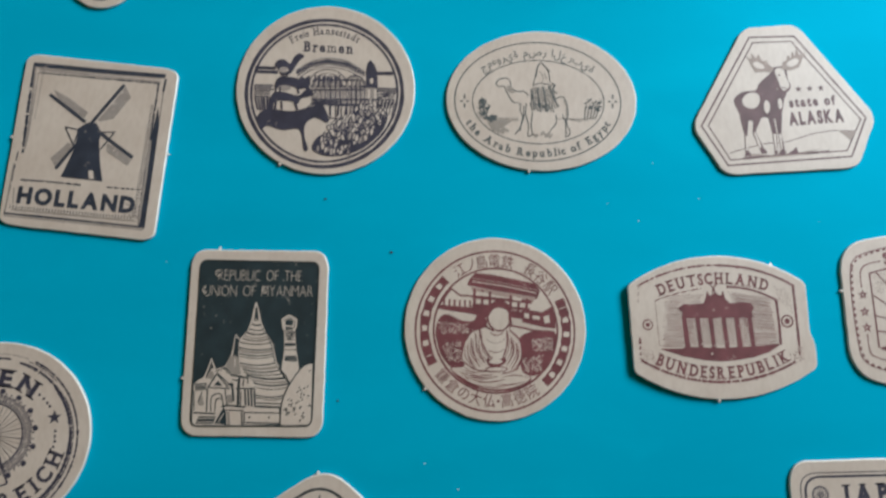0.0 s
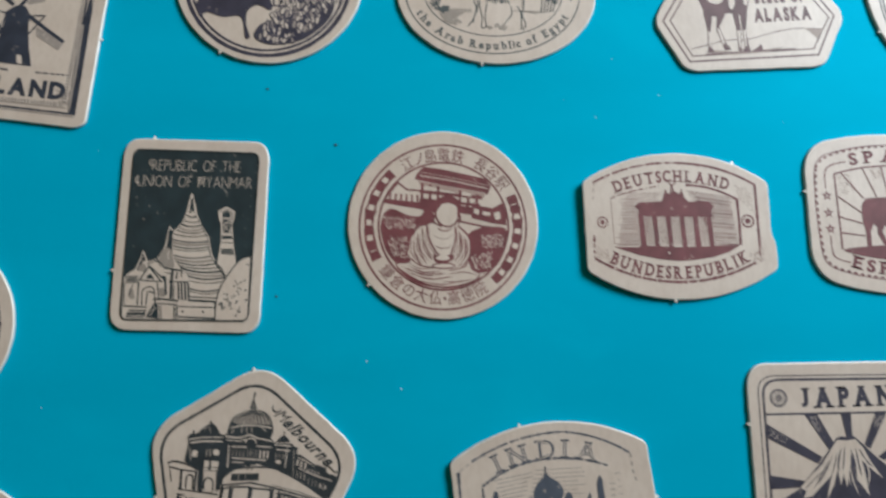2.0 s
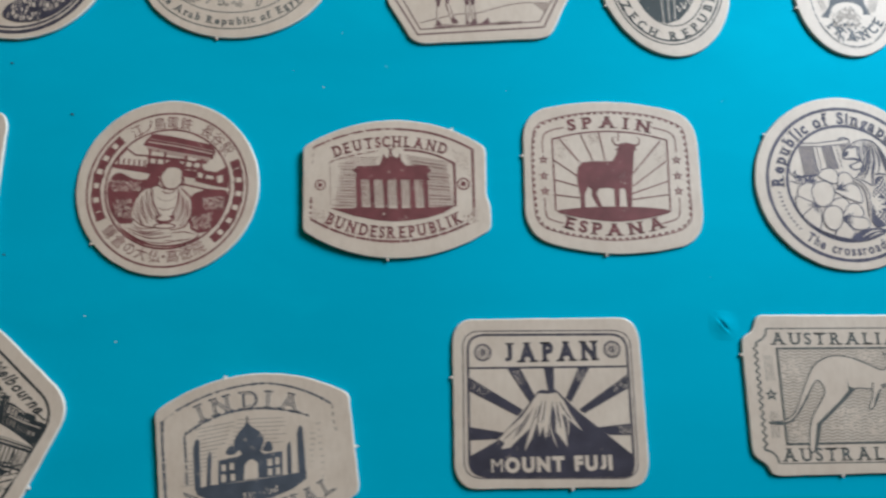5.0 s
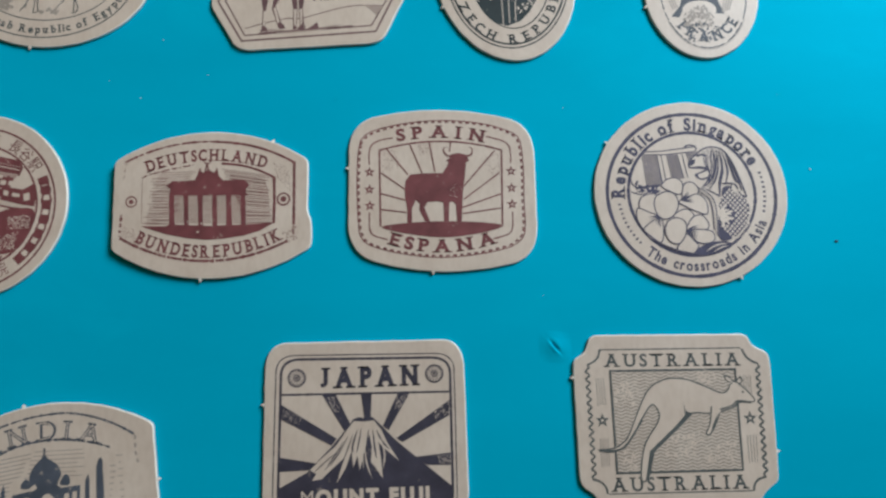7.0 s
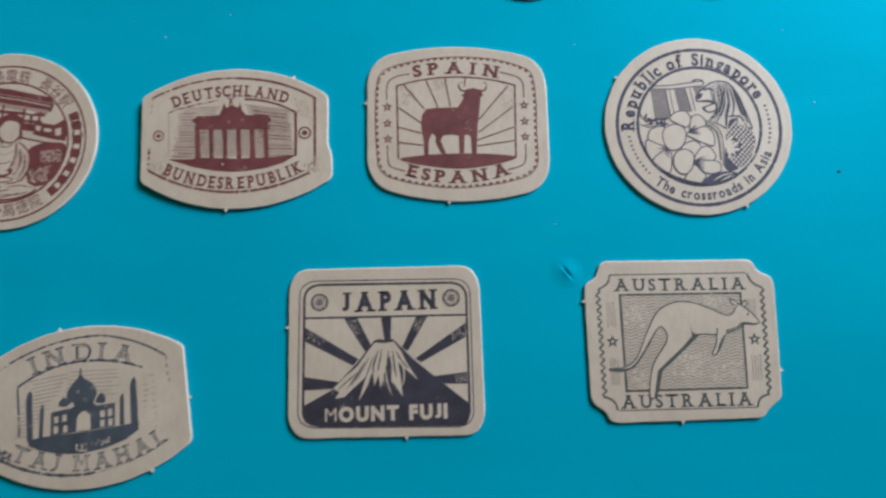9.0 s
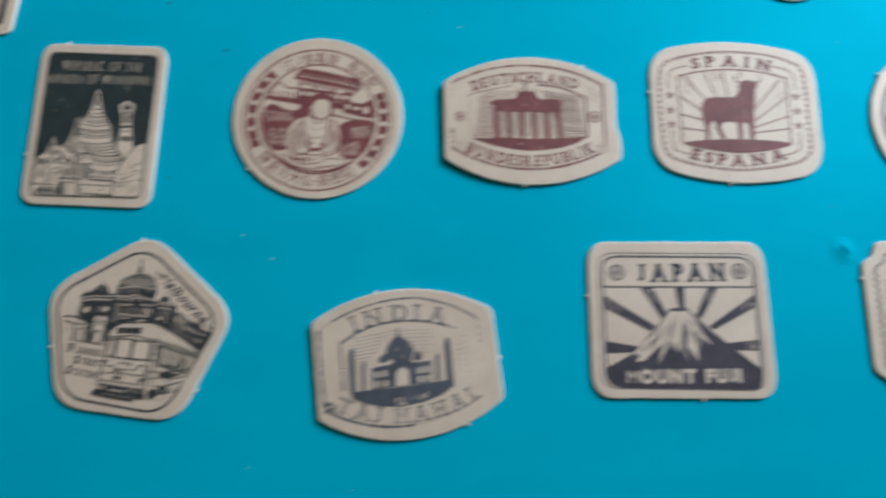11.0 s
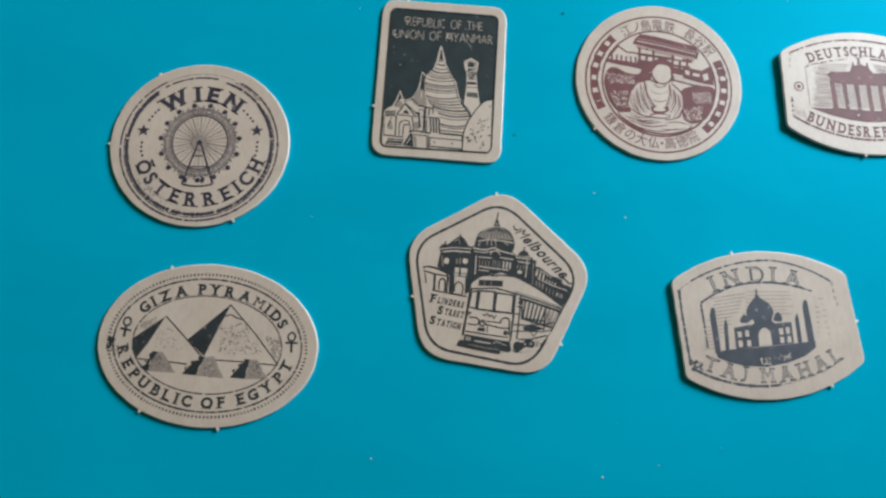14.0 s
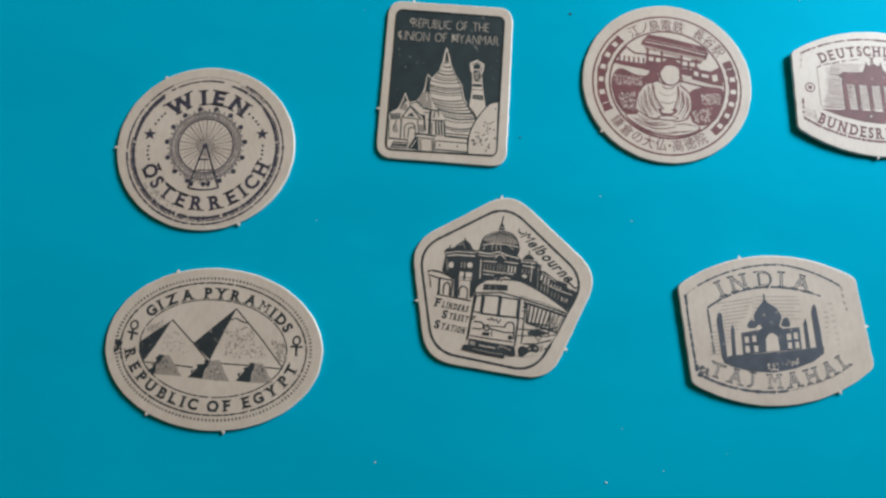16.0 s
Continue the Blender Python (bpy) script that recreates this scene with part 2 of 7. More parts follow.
def glyph(ch, bold, serif):
    """One letter of the built-in font as triangles, cap height 1: points, faces, left, right."""
    if ch in "Mm":
        bold = min(bold, 0.0)
    if ch == "g":
        bold = 0.035
    key = (ch, bold, serif)
    if key in glyphs:
        return glyphs[key]
    cu = bpy.data.curves.new("letter", "FONT")
    cu.body, cu.size, cu.resolution_u, cu.offset = ch, 1.0, 3, bold
    ob = new("letter", cu)
    dg = bpy.context.evaluated_depsgraph_get()
    me = ob.evaluated_get(dg).to_mesh()
    k = 1 / 0.729
    v = [(p.co.x * k, p.co.y * k) for p in me.vertices]
    f = [tuple(q.vertices) for q in me.polygons]
    if ch == "J":
        low = min(p[1] for p in v)
        v = [(x, (y - low) / (1 - low)) for x, y in v]
    flat = []
    if serif and v and ch.isalpha() and ch not in "ijgy":
        top = max(p[1] for p in v)
        for e in me.edges:
            a, b = v[e.vertices[0]], v[e.vertices[1]]
            if abs(a[1] - b[1]) < 0.004 and abs(a[0] - b[0]) > 0.05:
                if abs(a[1] - bold * -k) < 0.03 or abs(a[1]) < 0.03:
                    flat.append((min(a[0], b[0]), max(a[0], b[0]), 0))
                elif abs(a[1] - top) < 0.03:
                    flat.append((min(a[0], b[0]), max(a[0], b[0]), 1))
        for x0, x1, up in flat:
            y0, y1 = (top - 0.105, top) if up else (-bold * k, 0.105 - bold * k)
            i = len(v)
            v += [(x0 - 0.15, y0), (x1 + 0.15, y0), (x1 + 0.15, y1), (x0 - 0.15, y1)]
            f.append((i, i + 1, i + 2, i + 3))
    ob.evaluated_get(dg).to_mesh_clear()
    bpy.data.objects.remove(ob)
    bpy.data.curves.remove(cu)
    x0, x1 = (min(p[0] for p in v), max(p[0] for p in v)) if v else (0, 0.3)
    glyphs[key] = (v, f, x0, x1)
    return glyphs[key]


class Sticker:
    """A die-cut card sticker with its print; all lengths in millimetres from its centre."""

    def __init__(self, at, turn, colour, wear, label, lift=(0, 0)):
        self.root = tagged(new("sticker"), label, "sticker", "souvenir stickers")
        up = 19 * math.sin(radians(abs(lift[0]) + abs(lift[1]))) * 0.8
        self.root.matrix_world = pose(at[0] * MM, at[1] * MM, up * MM, lift[0], lift[1], turn)
        self.mats, self.layer, self.bm = ink_set(colour, wear), 0, None

    def body(self, outline, nubs=()):
        """The card: extruded outline with a softened upper rim, and the little tags the die left on its edge."""
        n = len(outline)
        if sum(outline[i - 1][0] * outline[i][1] - outline[i][0] * outline[i - 1][1] for i in range(n)) < 0:
            outline = outline[::-1]
        bm = bmesh.new()
        rows = []
        for z, inset in ((0.0, 0.0), (THICK * 0.55, -0.03), (THICK - 0.16, 0.0), (THICK - 0.06, 0.07), (THICK, 0.24)):
            row = []
            for i, p in enumerate(outline):
                a, b = outline[i - 1], outline[(i + 1) % n]
                tx, ty = b[0] - a[0], b[1] - a[1]
                ln = math.hypot(tx, ty) or 1
                wob = 0.10 * noise.noise((p[0] * 0.45, p[1] * 0.45, 3.1)) + 0.04 * noise.noise((p[0] * 2.2, p[1] * 2.2, z))
                row.append(bm.verts.new(((p[0] - ty / ln * (inset - wob)) * MM, (p[1] + tx / ln * (inset - wob)) * MM, z * MM)))
            rows.append(row)
        # sides and bevel take the whitened colour that stands for the lit rim
        for r, (lo, hi) in enumerate(zip(rows, rows[1:])):
            for i in range(n):
                f = bm.faces.new((lo[i - 1], lo[i], hi[i], hi[i - 1]))
                f.smooth, f.material_index = True, 1
        bm.faces.new(rows[-1])
        bm.faces.new(rows[0][::-1]).material_index = 1
        card = part("card", bm, [CARD, CUT_AND_LIT_EDGE], self.root, "tan kraft card with cut edge paled as a lit rim")
        for p in nubs:
            q = min(outline, key=lambda o: math.dist(o, p))
            i = outline.index(q)
            a, b = outline[i - 1], outline[(i + 1) % n]
            ln = math.dist(a, b) or 1
            t = ((b[0] - a[0]) / ln, (b[1] - a[1]) / ln)
            o = (t[1], -t[0])
            bm = bmesh.new()
            ring = []
            for d, w, z0, z1 in ((-0.2, 0.45, 0.25, 0.8), (0.35, 0.28, 0.3, 0.75), (0.75, 0.10, 0.42, 0.6)):
                ring.append([bm.verts.new(((q[0] + o[0] * d + t[0] * s * w) * MM, (q[1] + o[1] * d + t[1] * s * w) * MM, z * MM))
                             for s, z in ((-1, z0), (1, z0), (1, z1), (-1, z1))])
            for lo, hi in zip(ring, ring[1:]):
                for i in range(4):
                    bm.faces.new((lo[i - 1], lo[i], hi[i], hi[i - 1]))
            bm.faces.new(ring[-1])
            part("tag", bm, CUT_AND_LIT_EDGE, card, "small torn card tag")

    def start(self, name, label=""):
        self.finish()
        self.name, self.note, self.bm = name, label, bmesh.new()

    def finish(self):
        if self.bm and self.bm.faces:
            part(self.name, self.bm, self.mats, self.root, self.note)
        self.bm = None

    def z(self):
        self.layer += 1
        return (THICK + 0.012 + 0.0012 * self.layer) * MM

    def face(self, p, mat, z):
        area = sum(p[i - 1][0] * p[i][1] - p[i][0] * p[i - 1][1] for i in range(len(p)))
        f = self.bm.faces.new([self.bm.verts.new((x * MM, y * MM, z)) for x, y in (p if area > 0 else p[::-1])])
        f.material_index = mat

    def poly(self, text, mat=INK, smooth=False):
        p = pts(text) if isinstance(text, str) else text
        self.face(spline(p, True) if smooth else p, mat, self.z())

    def line(self, text, w, mat=INK, smooth=False, closed=False, taper=0, dash=None):
        """A pen stroke. taper 1: thins out to its end, 2: to both ends. dash: (stroke, gap)."""
        p = pts(text) if isinstance(text, str) else list(text)
        if smooth:
            p = spline(p, closed)
        elif not dash and not taper and w < 0.9:
            q = p + [p[0]] if closed else p
            p = []
            for a, b in zip(q, q[1:]):
                m = max(1, int(math.dist(a, b) / 0.45))
                p += [(a[0] + (b[0] - a[0]) * k / m, a[1] + (b[1] - a[1]) * k / m) for k in range(m)]
            if not closed:
                p.append(q[-1])
        if dash:
            q = p + [p[0]] if closed else p
            fine, z = [], self.z()
            for a, b in zip(q, q[1:]):
                m = max(1, int(math.dist(a, b) / 0.12))
                fine += [(a[0] + (b[0] - a[0]) * k / m, a[1] + (b[1] - a[1]) * k / m) for k in range(m)]
            run, on, far = [], True, 0.0
            limit = dash[0]
            for a, b in zip(fine, fine[1:]):
                far += math.dist(a, b)
                if on:
                    run.append(a)
                if far > limit:
                    if on and len(run) > 1:
                        self.strip(run, w, mat, False, 0, z, 0.9 if dash[1] < 0.5 * dash[0] else 0)
                    on, far, run = not on, 0.0, []
                    rub = dash[1] < 0.5 * dash[0]
                    limit = dash[0 if on else 1] * (random.uniform(0.2, 1.8) if rub else 1.0)
            if on and len(run) > 2:
                self.strip(run, w, mat, False, 0, z, 0.9 if dash[1] < 0.5 * dash[0] else 0)
            return
        self.strip(p, w, mat, closed, taper, self.z())

    def strip(self, p, w, mat, closed, taper, z, rough=0.0):
        if taper and len(p) < 6:
            p = [(p[i][0] + (p[i + 1][0] - p[i][0]) * k / 6, p[i][1] + (p[i + 1][1] - p[i][1]) * k / 6)
                 for i in range(len(p) - 1) for k in range(6)] + [p[-1]]
        n, left, right = len(p), [], []
        for i in range(n):
            a = p[i - 1] if closed or i else p[0]
            b = p[(i + 1) % n] if closed or i < n - 1 else p[-1]
            tx, ty = b[0] - a[0], b[1] - a[1]
            ln = math.hypot(tx, ty) or 1
            k = 1.0
            if taper:
                u = i / (n - 1)
                k = (1 - u) * 0.9 + 0.1 if taper == 1 else math.sin(math.pi * (0.06 + 0.88 * u))
            miter = 1.0
            if 0 < i < n - 1 or closed:
                e = (p[i][0] - a[0], p[i][1] - a[1])
                le = math.hypot(*e) or 1
                miter = min(1.8, 1 / max(0.3, abs(e[0] * tx + e[1] * ty) / (le * ln)))
            h = w * k * miter / 2 * max(0.1, 1 + 0.3 * noise.noise((p[i][0] * 2.3, p[i][1] * 2.3, 7.7)) + rough * noise.noise((p[i][0] * 4.1, p[i][1] * 4.1, z * 9e4)))
            left.append(self.bm.verts.new(((p[i][0] - ty / ln * h) * MM, (p[i][1] + tx / ln * h) * MM, z)))
            right.append(self.bm.verts.new(((p[i][0] + ty / ln * h) * MM, (p[i][1] - tx / ln * h) * MM, z)))
        for i in range(0 if closed else 1, n):
            self.bm.faces.new((right[i - 1], right[i], left[i], left[i - 1])).material_index = mat

    def arc(self, text, w, mat=INK, dash=None):
        self.line(arc_points(*pts(text)), w, mat, dash=dash)

    def ell(self, text, rx, ry, mat=INK, rot=0, edge=0):
        (cx, cy), = pts(text)
        n = 12 if rx < 1.2 else 40
        c, s = math.cos(radians(rot)), math.sin(radians(rot))
        p = [(cx + c * rx * math.cos(a) - s * ry * math.sin(a), cy + s * rx * math.cos(a) + c * ry * math.sin(a))
             for a in (math.tau * k / n for k in range(n))]
        self.face(p, mat, self.z())
        if edge:
            self.line(p, edge, INK, closed=True)

    def ring(self, text, rx, ry, w, mat=INK, a0=0, a1=360, dash=None):
        (cx, cy), = pts(text)
        whole = a1 - a0 >= 360
        n = max(16, int(96 * (a1 - a0) / 360)) if rx > 2 else 16
        p = [(cx + rx * math.cos(a), cy + ry * math.sin(a)) for a in (radians(a0 + (a1 - a0) * k / n) for k in range(n if whole else n + 1))]
        self.line(p, w, mat, closed=whole, dash=dash)

    def star(self, text, r, mat=INK, hollow=False):
        for c in pts(text):
            p = [(c[0] + q * math.sin(math.pi * k / 5), c[1] + q * math.cos(math.pi * k / 5)) for k in range(10) for q in (r if k % 2 == 0 else r * 0.42,)]
            self.face(p, mat, self.z())
            if hollow:
                self.face([(c[0] + (x - c[0]) * 0.33, c[1] + (y - c[1]) * 0.33) for x, y in p], PAPER, self.z())

    def dots(self, text, r, mat=INK):
        z = self.z()
        for c in pts(text):
            self.face([(c[0] + r * math.cos(a), c[1] + r * math.sin(a)) for a in (math.tau * k / 9 for k in range(9))], mat, z)

    def letters(self, word, spots, cap, mat, bold, serif, wide, slant, outline):
        z = self.z()
        z2 = self.z()
        for ch, (x, y, turn) in zip(word, spots):
            if ch == " ":
                continue
            for b, m, zz in ((bold, mat, z),) if not outline else ((bold, mat, z), (bold - outline, PAPER, z2)):
                v, f, x0, x1 = glyph(ch, b, serif if m == mat else False)
                mid = (x0 + x1) / 2
                c, s = math.cos(turn), math.sin(turn)
                q = []
                for px, py in v:
                    lx, ly = (px - mid) * cap * wide + (py - 0.5) * cap * slant, (py - 0.5) * cap
                    q.append(self.bm.verts.new(((x + c * lx - s * ly) * MM, (y + s * lx + c * ly) * MM, zz)))
                for face in f:
                    self.bm.faces.new([q[i] for i in face]).material_index = m

    def word(self, word, text, cap, mat=INK, bold=0.0, serif=False, wide=1.0, slant=0.0, outline=0.0):
        """Lettering whose first and last letters stand centred on the first and last point, on a straight line or an arc through three."""
        p = pts(text)
        at, far = [], 0.0
        for i, ch in enumerate(word):
            _, _, x0, x1 = glyph(ch, bold, serif)
            w = 0.62 if ch == " " else x1 - x0 + 0.16
            at.append(far + w / 2)
            far += w
        u = [(a - at[0]) / ((at[-1] - at[0]) or 1) for a in at]
        full = (at[-1] - at[0]) * cap or 1e-6
        if len(p) == 2:
            wide = min(wide, math.dist(p[0], p[1]) / full)
            turn = math.atan2(p[1][1] - p[0][1], p[1][0] - p[0][0])
            spots = [(p[0][0] + (p[1][0] - p[0][0]) * t, p[0][1] + (p[1][1] - p[0][1]) * t, turn) for t in u]
        else:
            c, r, a, s = circle3(*p)
            wide = min(wide, abs(r * s) / full)
            spots = [(c[0] + r * math.cos(a + s * t), c[1] + r * math.sin(a + s * t), a + s * t + (math.pi / 2 if s > 0 else -math.pi / 2)) for t in u]
        self.letters(word, spots, cap, mat, bold, serif, wide, slant, outline)

    def oval_word(self, word, text, rx, ry, a0, a1, cap, mat=INK, bold=0.0, serif=False, wide=1.0):
        """Lettering along an oval from the angle a0 to a1: over the top where they fall, along the foot where they rise."""
        (cx, cy), = pts(text)
        n = len(word)
        up = -1 if a1 < a0 else 1
        track, far = [], 0.0
        last = None
        for k in range(401):
            a = radians(a0 + (a1 - a0) * k / 400)
            q = (cx + rx * math.cos(a), cy + ry * math.sin(a), math.atan2(up * ry * math.cos(a), -up * rx * math.sin(a)))
            far += math.dist(q[:2], last[:2]) if last else 0
            last = q
            track.append((far, q))
        at, w0 = [], 0.0
        for ch in word:
            _, _, x0, x1 = glyph(ch, bold, serif)
            w = 0.62 if ch == " " else x1 - x0 + 0.16
            at.append(w0 + w / 2)
            w0 += w
        wide = min(wide, far / ((at[-1] - at[0]) * cap))
        spots = []
        for a in at:
            d = (a - at[0]) / (at[-1] - at[0]) * far
            spots.append(next(q for f, q in track if f >= d - 1e-9))
        self.letters(word, spots, cap, mat, bold, serif, wide, 0.0, 0.0)

    def wave(self, text, amp, count, w, mat=INK):
        a, b = pts(text)
        tx, ty = b[0] - a[0], b[1] - a[1]
        ln = math.hypot(tx, ty)
        n = count * 8
        self.line([(a[0] + tx * k / n - ty / ln * amp * math.sin(math.tau * k / 8), a[1] + ty * k / n + tx / ln * amp * math.sin(math.tau * k / 8))
                   for k in range(n + 1)], w, mat)

    def hatch(self, text, count, w, mat=INK, gaps=0.0):
        """Ruled lines between two edges: the first edge's two ends, then the second edge's."""
        a, b, c, d = pts(text)
        z = self.z()
        for k in range(count):
            t = k / max(1, count - 1)
            p = (a[0] + (b[0] - a[0]) * t, a[1] + (b[1] - a[1]) * t)
            q = (c[0] + (d[0] - c[0]) * t, c[1] + (d[1] - c[1]) * t)
            u0, u1 = random.uniform(0, gaps), 1 - random.uniform(0, gaps)
            self.strip([(p[0] + (q[0] - p[0]) * u, p[1] + (q[1] - p[1]) * u) for u in (u0, (u0 + u1) / 2, u1)], w, mat, False, 0, z)

    def rosette(self, text, r):
        """A round flower mark: a dark disc with pale petals."""
        (x, y), = pts(text)
        self.ell(text, r, r)
        for k in range(16):
            a = math.tau * k / 16
            self.ell("%.2f,%.2f" % (x + 0.62 * r * math.cos(a), y + 0.62 * r * math.sin(a)), r * 0.27, r * 0.085, PAPER, math.degrees(a))
        self.ring(text, r * 0.2, r * 0.2, r * 0.07, PAPER)

    def blooms(self, text, count, rx, ry, edge):
        """Overlapping outlined petals inside a four-cornered patch."""
        a, b, c, d = pts(text)
        z = self.z()
        for k in range(count):
            s, t = random.random(), random.random()
            x = (a[0] * (1 - s) + b[0] * s) * (1 - t) + (d[0] * (1 - s) + c[0] * s) * t
            y = (a[1] * (1 - s) + b[1] * s) * (1 - t) + (d[1] * (1 - s) + c[1] * s) * t
            turn, g = random.uniform(-0.6, 0.6), random.uniform(0.75, 1.25)
            for grow, m, dz in ((edge, INK, 0), (0, PAPER if random.random() < 0.72 else TINT, 6e-8)):
                u, v = rx * g + grow, ry * g + grow
                self.face([(x + u * math.cos(q) * math.cos(turn) - v * math.sin(q) * math.sin(turn),
                            y + u * math.cos(q) * math.sin(turn) + v * math.sin(q) * math.cos(turn)) for q in (math.tau * j / 8 for j in range(8))],
                          m, z + 1.2e-7 * k + dz)

    def blend(self, first, last, count, w, mat=INK):
        """A fan of smooth tapered strokes that passes from the first line over into the last."""
        a, c = pts(first), pts(last)
        for k in range(count):
            t = k / (count - 1)
            self.line([(p[0] * (1 - t) + q[0] * t, p[1] * (1 - t) + q[1] * t) for p, q in zip(a, c)], w, mat, smooth=True, taper=2)

    def scatter(self, text, count, r, mat=INK, long=1.0):
        """Small uneven blots inside a four-cornered patch."""
        a, b, c, d = pts(text)
        z = self.z()
        for k in range(count):
            s, t = random.random(), random.random()
            x = (a[0] * (1 - s) + b[0] * s) * (1 - t) + (d[0] * (1 - s) + c[0] * s) * t
            y = (a[1] * (1 - s) + b[1] * s) * (1 - t) + (d[1] * (1 - s) + c[1] * s) * t
            q, turn = r * random.uniform(0.5, 1.3), random.uniform(0, math.pi)
            self.face([(x + q * long * math.cos(g) * math.cos(turn) - q * math.sin(g) * math.sin(turn),
                        y + q * long * math.cos(g) * math.sin(turn) + q * math.sin(g) * math.cos(turn)) for g in (math.tau * j / 7 for j in range(7))], mat, z + 2e-8 * k)


def circle_outline(rx, ry, cx=0.0, cy=0.0, n=120):
    return [(cx + rx * math.cos(math.tau * k / n), cy + ry * math.sin(math.tau * k / n)) for k in range(n)]



# ---------------------------------------------------------------- the stickers, placed and traced to fit the camera's view
s = Sticker((-101.1, 40.4), -5.6, "navy", 0.15, "tan card sticker printed with a dark blue windmill", (0, 0))
s.body(rounded(pts("-19.2,22.7 18.9,22.5 19.6,-21.8 -18.0,-21.2"), 2.03), pts("-19.3,0.3 19.5,1.2"))
s.start("border", "rubbed dark blue double frame")
s.line("-17.1,19.9 -0.5,20.0 15.8,20.4", 1.05)
s.line("-16.4,19.1 -0.4,19.2 15.0,19.6", 0.30, TINT)
s.line("-15.7,17.9 -0.3,18.0 14.7,18.3", 0.34, dash=(6, 0.12))
s.line("-16.9,19.7 -16.3,8.2 -15.4,-3.4", 0.68, dash=(6, 0.3))
s.line("-15.5,17.6 -15.1,7.2 -14.9,-0.4", 0.28, TINT)
s.line("-16.6,-2.9 -16.7,-10.4 -16.9,-18.4", 0.28, dash=(2.5, 0.4))
s.line("14.4,18.8 14.7,4.5 15.1,-17.1", 0.45, dash=(8, 0.12))
s.line("15.9,17.2 16.2,5.8", 0.39, TINT)
s.poly("15.3,12.2 16.3,7.2 16.6,-2.3 17.0,-18.9 15.3,-18.7 14.9,-4.8 14.8,3.4")
s.line("14.8,3.3 15.2,-7.1 15.3,-17.9", 0.62, TINT)
s.line("13.8,12.4 14.0,-2.0 14.0,-16.6", 0.95, dash=(0.28, 0.30))
s.line("-15.6,18.7 -0.4,18.6 15.0,18.7", 0.51, TINT)
s.line("-16.4,19.0 -15.5,7.7 -15.1,-2.2", 0.51, TINT)
s.line("-16.8,-19.1 -0.3,-19.1 16.6,-19.2", 0.39, TINT)
s.line("16.0,19.6 15.9,16.3", 0.56)
s.line("-17.0,-18.5 -0.4,-18.5 16.9,-18.6", 0.51)
s.line("-15.9,-16.8 -0.7,-16.7 13.8,-16.6", 0.75, dash=(0.28, 0.30))
s.line("-15.4,-17.5 14.6,-17.3", 0.45, TINT)
s.line("-14.4,18.3 -14.2,5.0", 0.60, TINT, dash=(0.3, 0.3))
s.line("-17.0,-5.9 -16.9,-11.0 -16.8,-17.3", 0.34, TINT)
s.scatter("11.7,-12.6 14.5,-12.9 14.6,-16.8 11.3,-16.6", 60, 0.17, TINT, 1.5)
s.line("-15.8,-12.0 -15.3,-16.0", 0.28, TINT)
s.line("-14.7,-9.9 -7.5,-9.7 0.2,-9.7", 0.39, dash=(6, 0.15))
s.line("6.2,-9.6 10.6,-9.5 14.6,-9.4", 0.34, dash=(1.5, 0.2))
s.start("lettering", "dark blue capital letters")
s.word("HOLLAND", "-12.9,-13.5 11.9,-13.3", 3.94, bold=0.055)
s.start("picture", "dark blue windmill silhouette")
s.poly("6.5,16.6 8.2,13.8 4.9,7.9 1.7,6.8 1.1,7.2 4.1,12.0", TINT)
s.poly("-10.9,13.8 -7.1,12.2 -1.6,8.9 -2.2,7.3 -9.0,10.8", TINT)
s.poly("-8.5,-3.8 -5.0,0.6 -3.2,0.1 -5.3,-3.5 -6.7,-6.1", TINT)
s.poly("4.3,1.5 11.4,-1.3 10.3,-3.7 4.7,-0.7", TINT)
s.line("-0.3,6.1 2.8,11.5 6.1,17.0", 0.85)
s.line("-1.8,6.3 -6.6,9.3 -11.7,12.5", 0.85)
s.line("-3.0,0.3 -4.9,-2.9 -6.8,-6.3", 0.85)
s.line("2.1,4.0 6.5,1.3 11.2,-1.5", 0.96)
s.line("-6.4,4.5 -2.9,4.1 -3.7,0.2 -6.4,4.5", 0.34)
s.line("2.2,4.0 5.8,4.5 3.0,-0.4", 0.34)
s.start("mill_tower", "dark blue mill tower")
s.poly("-3.4,4.2 -2.9,4.8 -1.6,5.9 -0.5,6.5 1.0,6.2 2.6,4.0 2.4,2.0 3.6,-3.7 5.0,-8.3 -5.2,-8.2 -3.4,-1.5 -3.1,2.0")
s.poly("1.2,-6.1 1.5,-5.8 2.3,-5.9 2.8,-7.9 1.6,-7.9", PAPER)
s.finish()

s = Sticker((-43.2, 55.8), 1.4, "violet", 0.1, "round tan card sticker printed with stacked animals and a hall", (0, 0))
s.body(circle_outline(22.55, 22.45, 0.15, 0.6), pts("-11.4,-19.5"))
s.start("border", "double dark ring")
s.ring("-0.2,-0.4", 19.64, 19.57, 1.01)
s.ring("-0.2,-0.4", 18.44, 18.29, 0.62)
s.start("lettering", "dark serif letters")
s.word("Freie Hansestadt", "-8.6,14.0 -0.2,16.3 8.4,13.9", 2.0, serif=True, bold=0.015)
s.start("lettering", "large dark serif letters")
s.word("Bremen", "-4.7,12.1 6.2,11.4", 2.75, bold=0.03, serif=True)
s.start("picture", "dark animals, station hall and flowers")
s.poly("-3.7,1.5 -3.0,4.0 -1.0,5.6 2.2,5.7 4.2,3.8 5.5,3.3 7.5,4.2 9.9,2.6 13.2,1.4 13.1,-3.9 -3.6,-3.6", TINT)
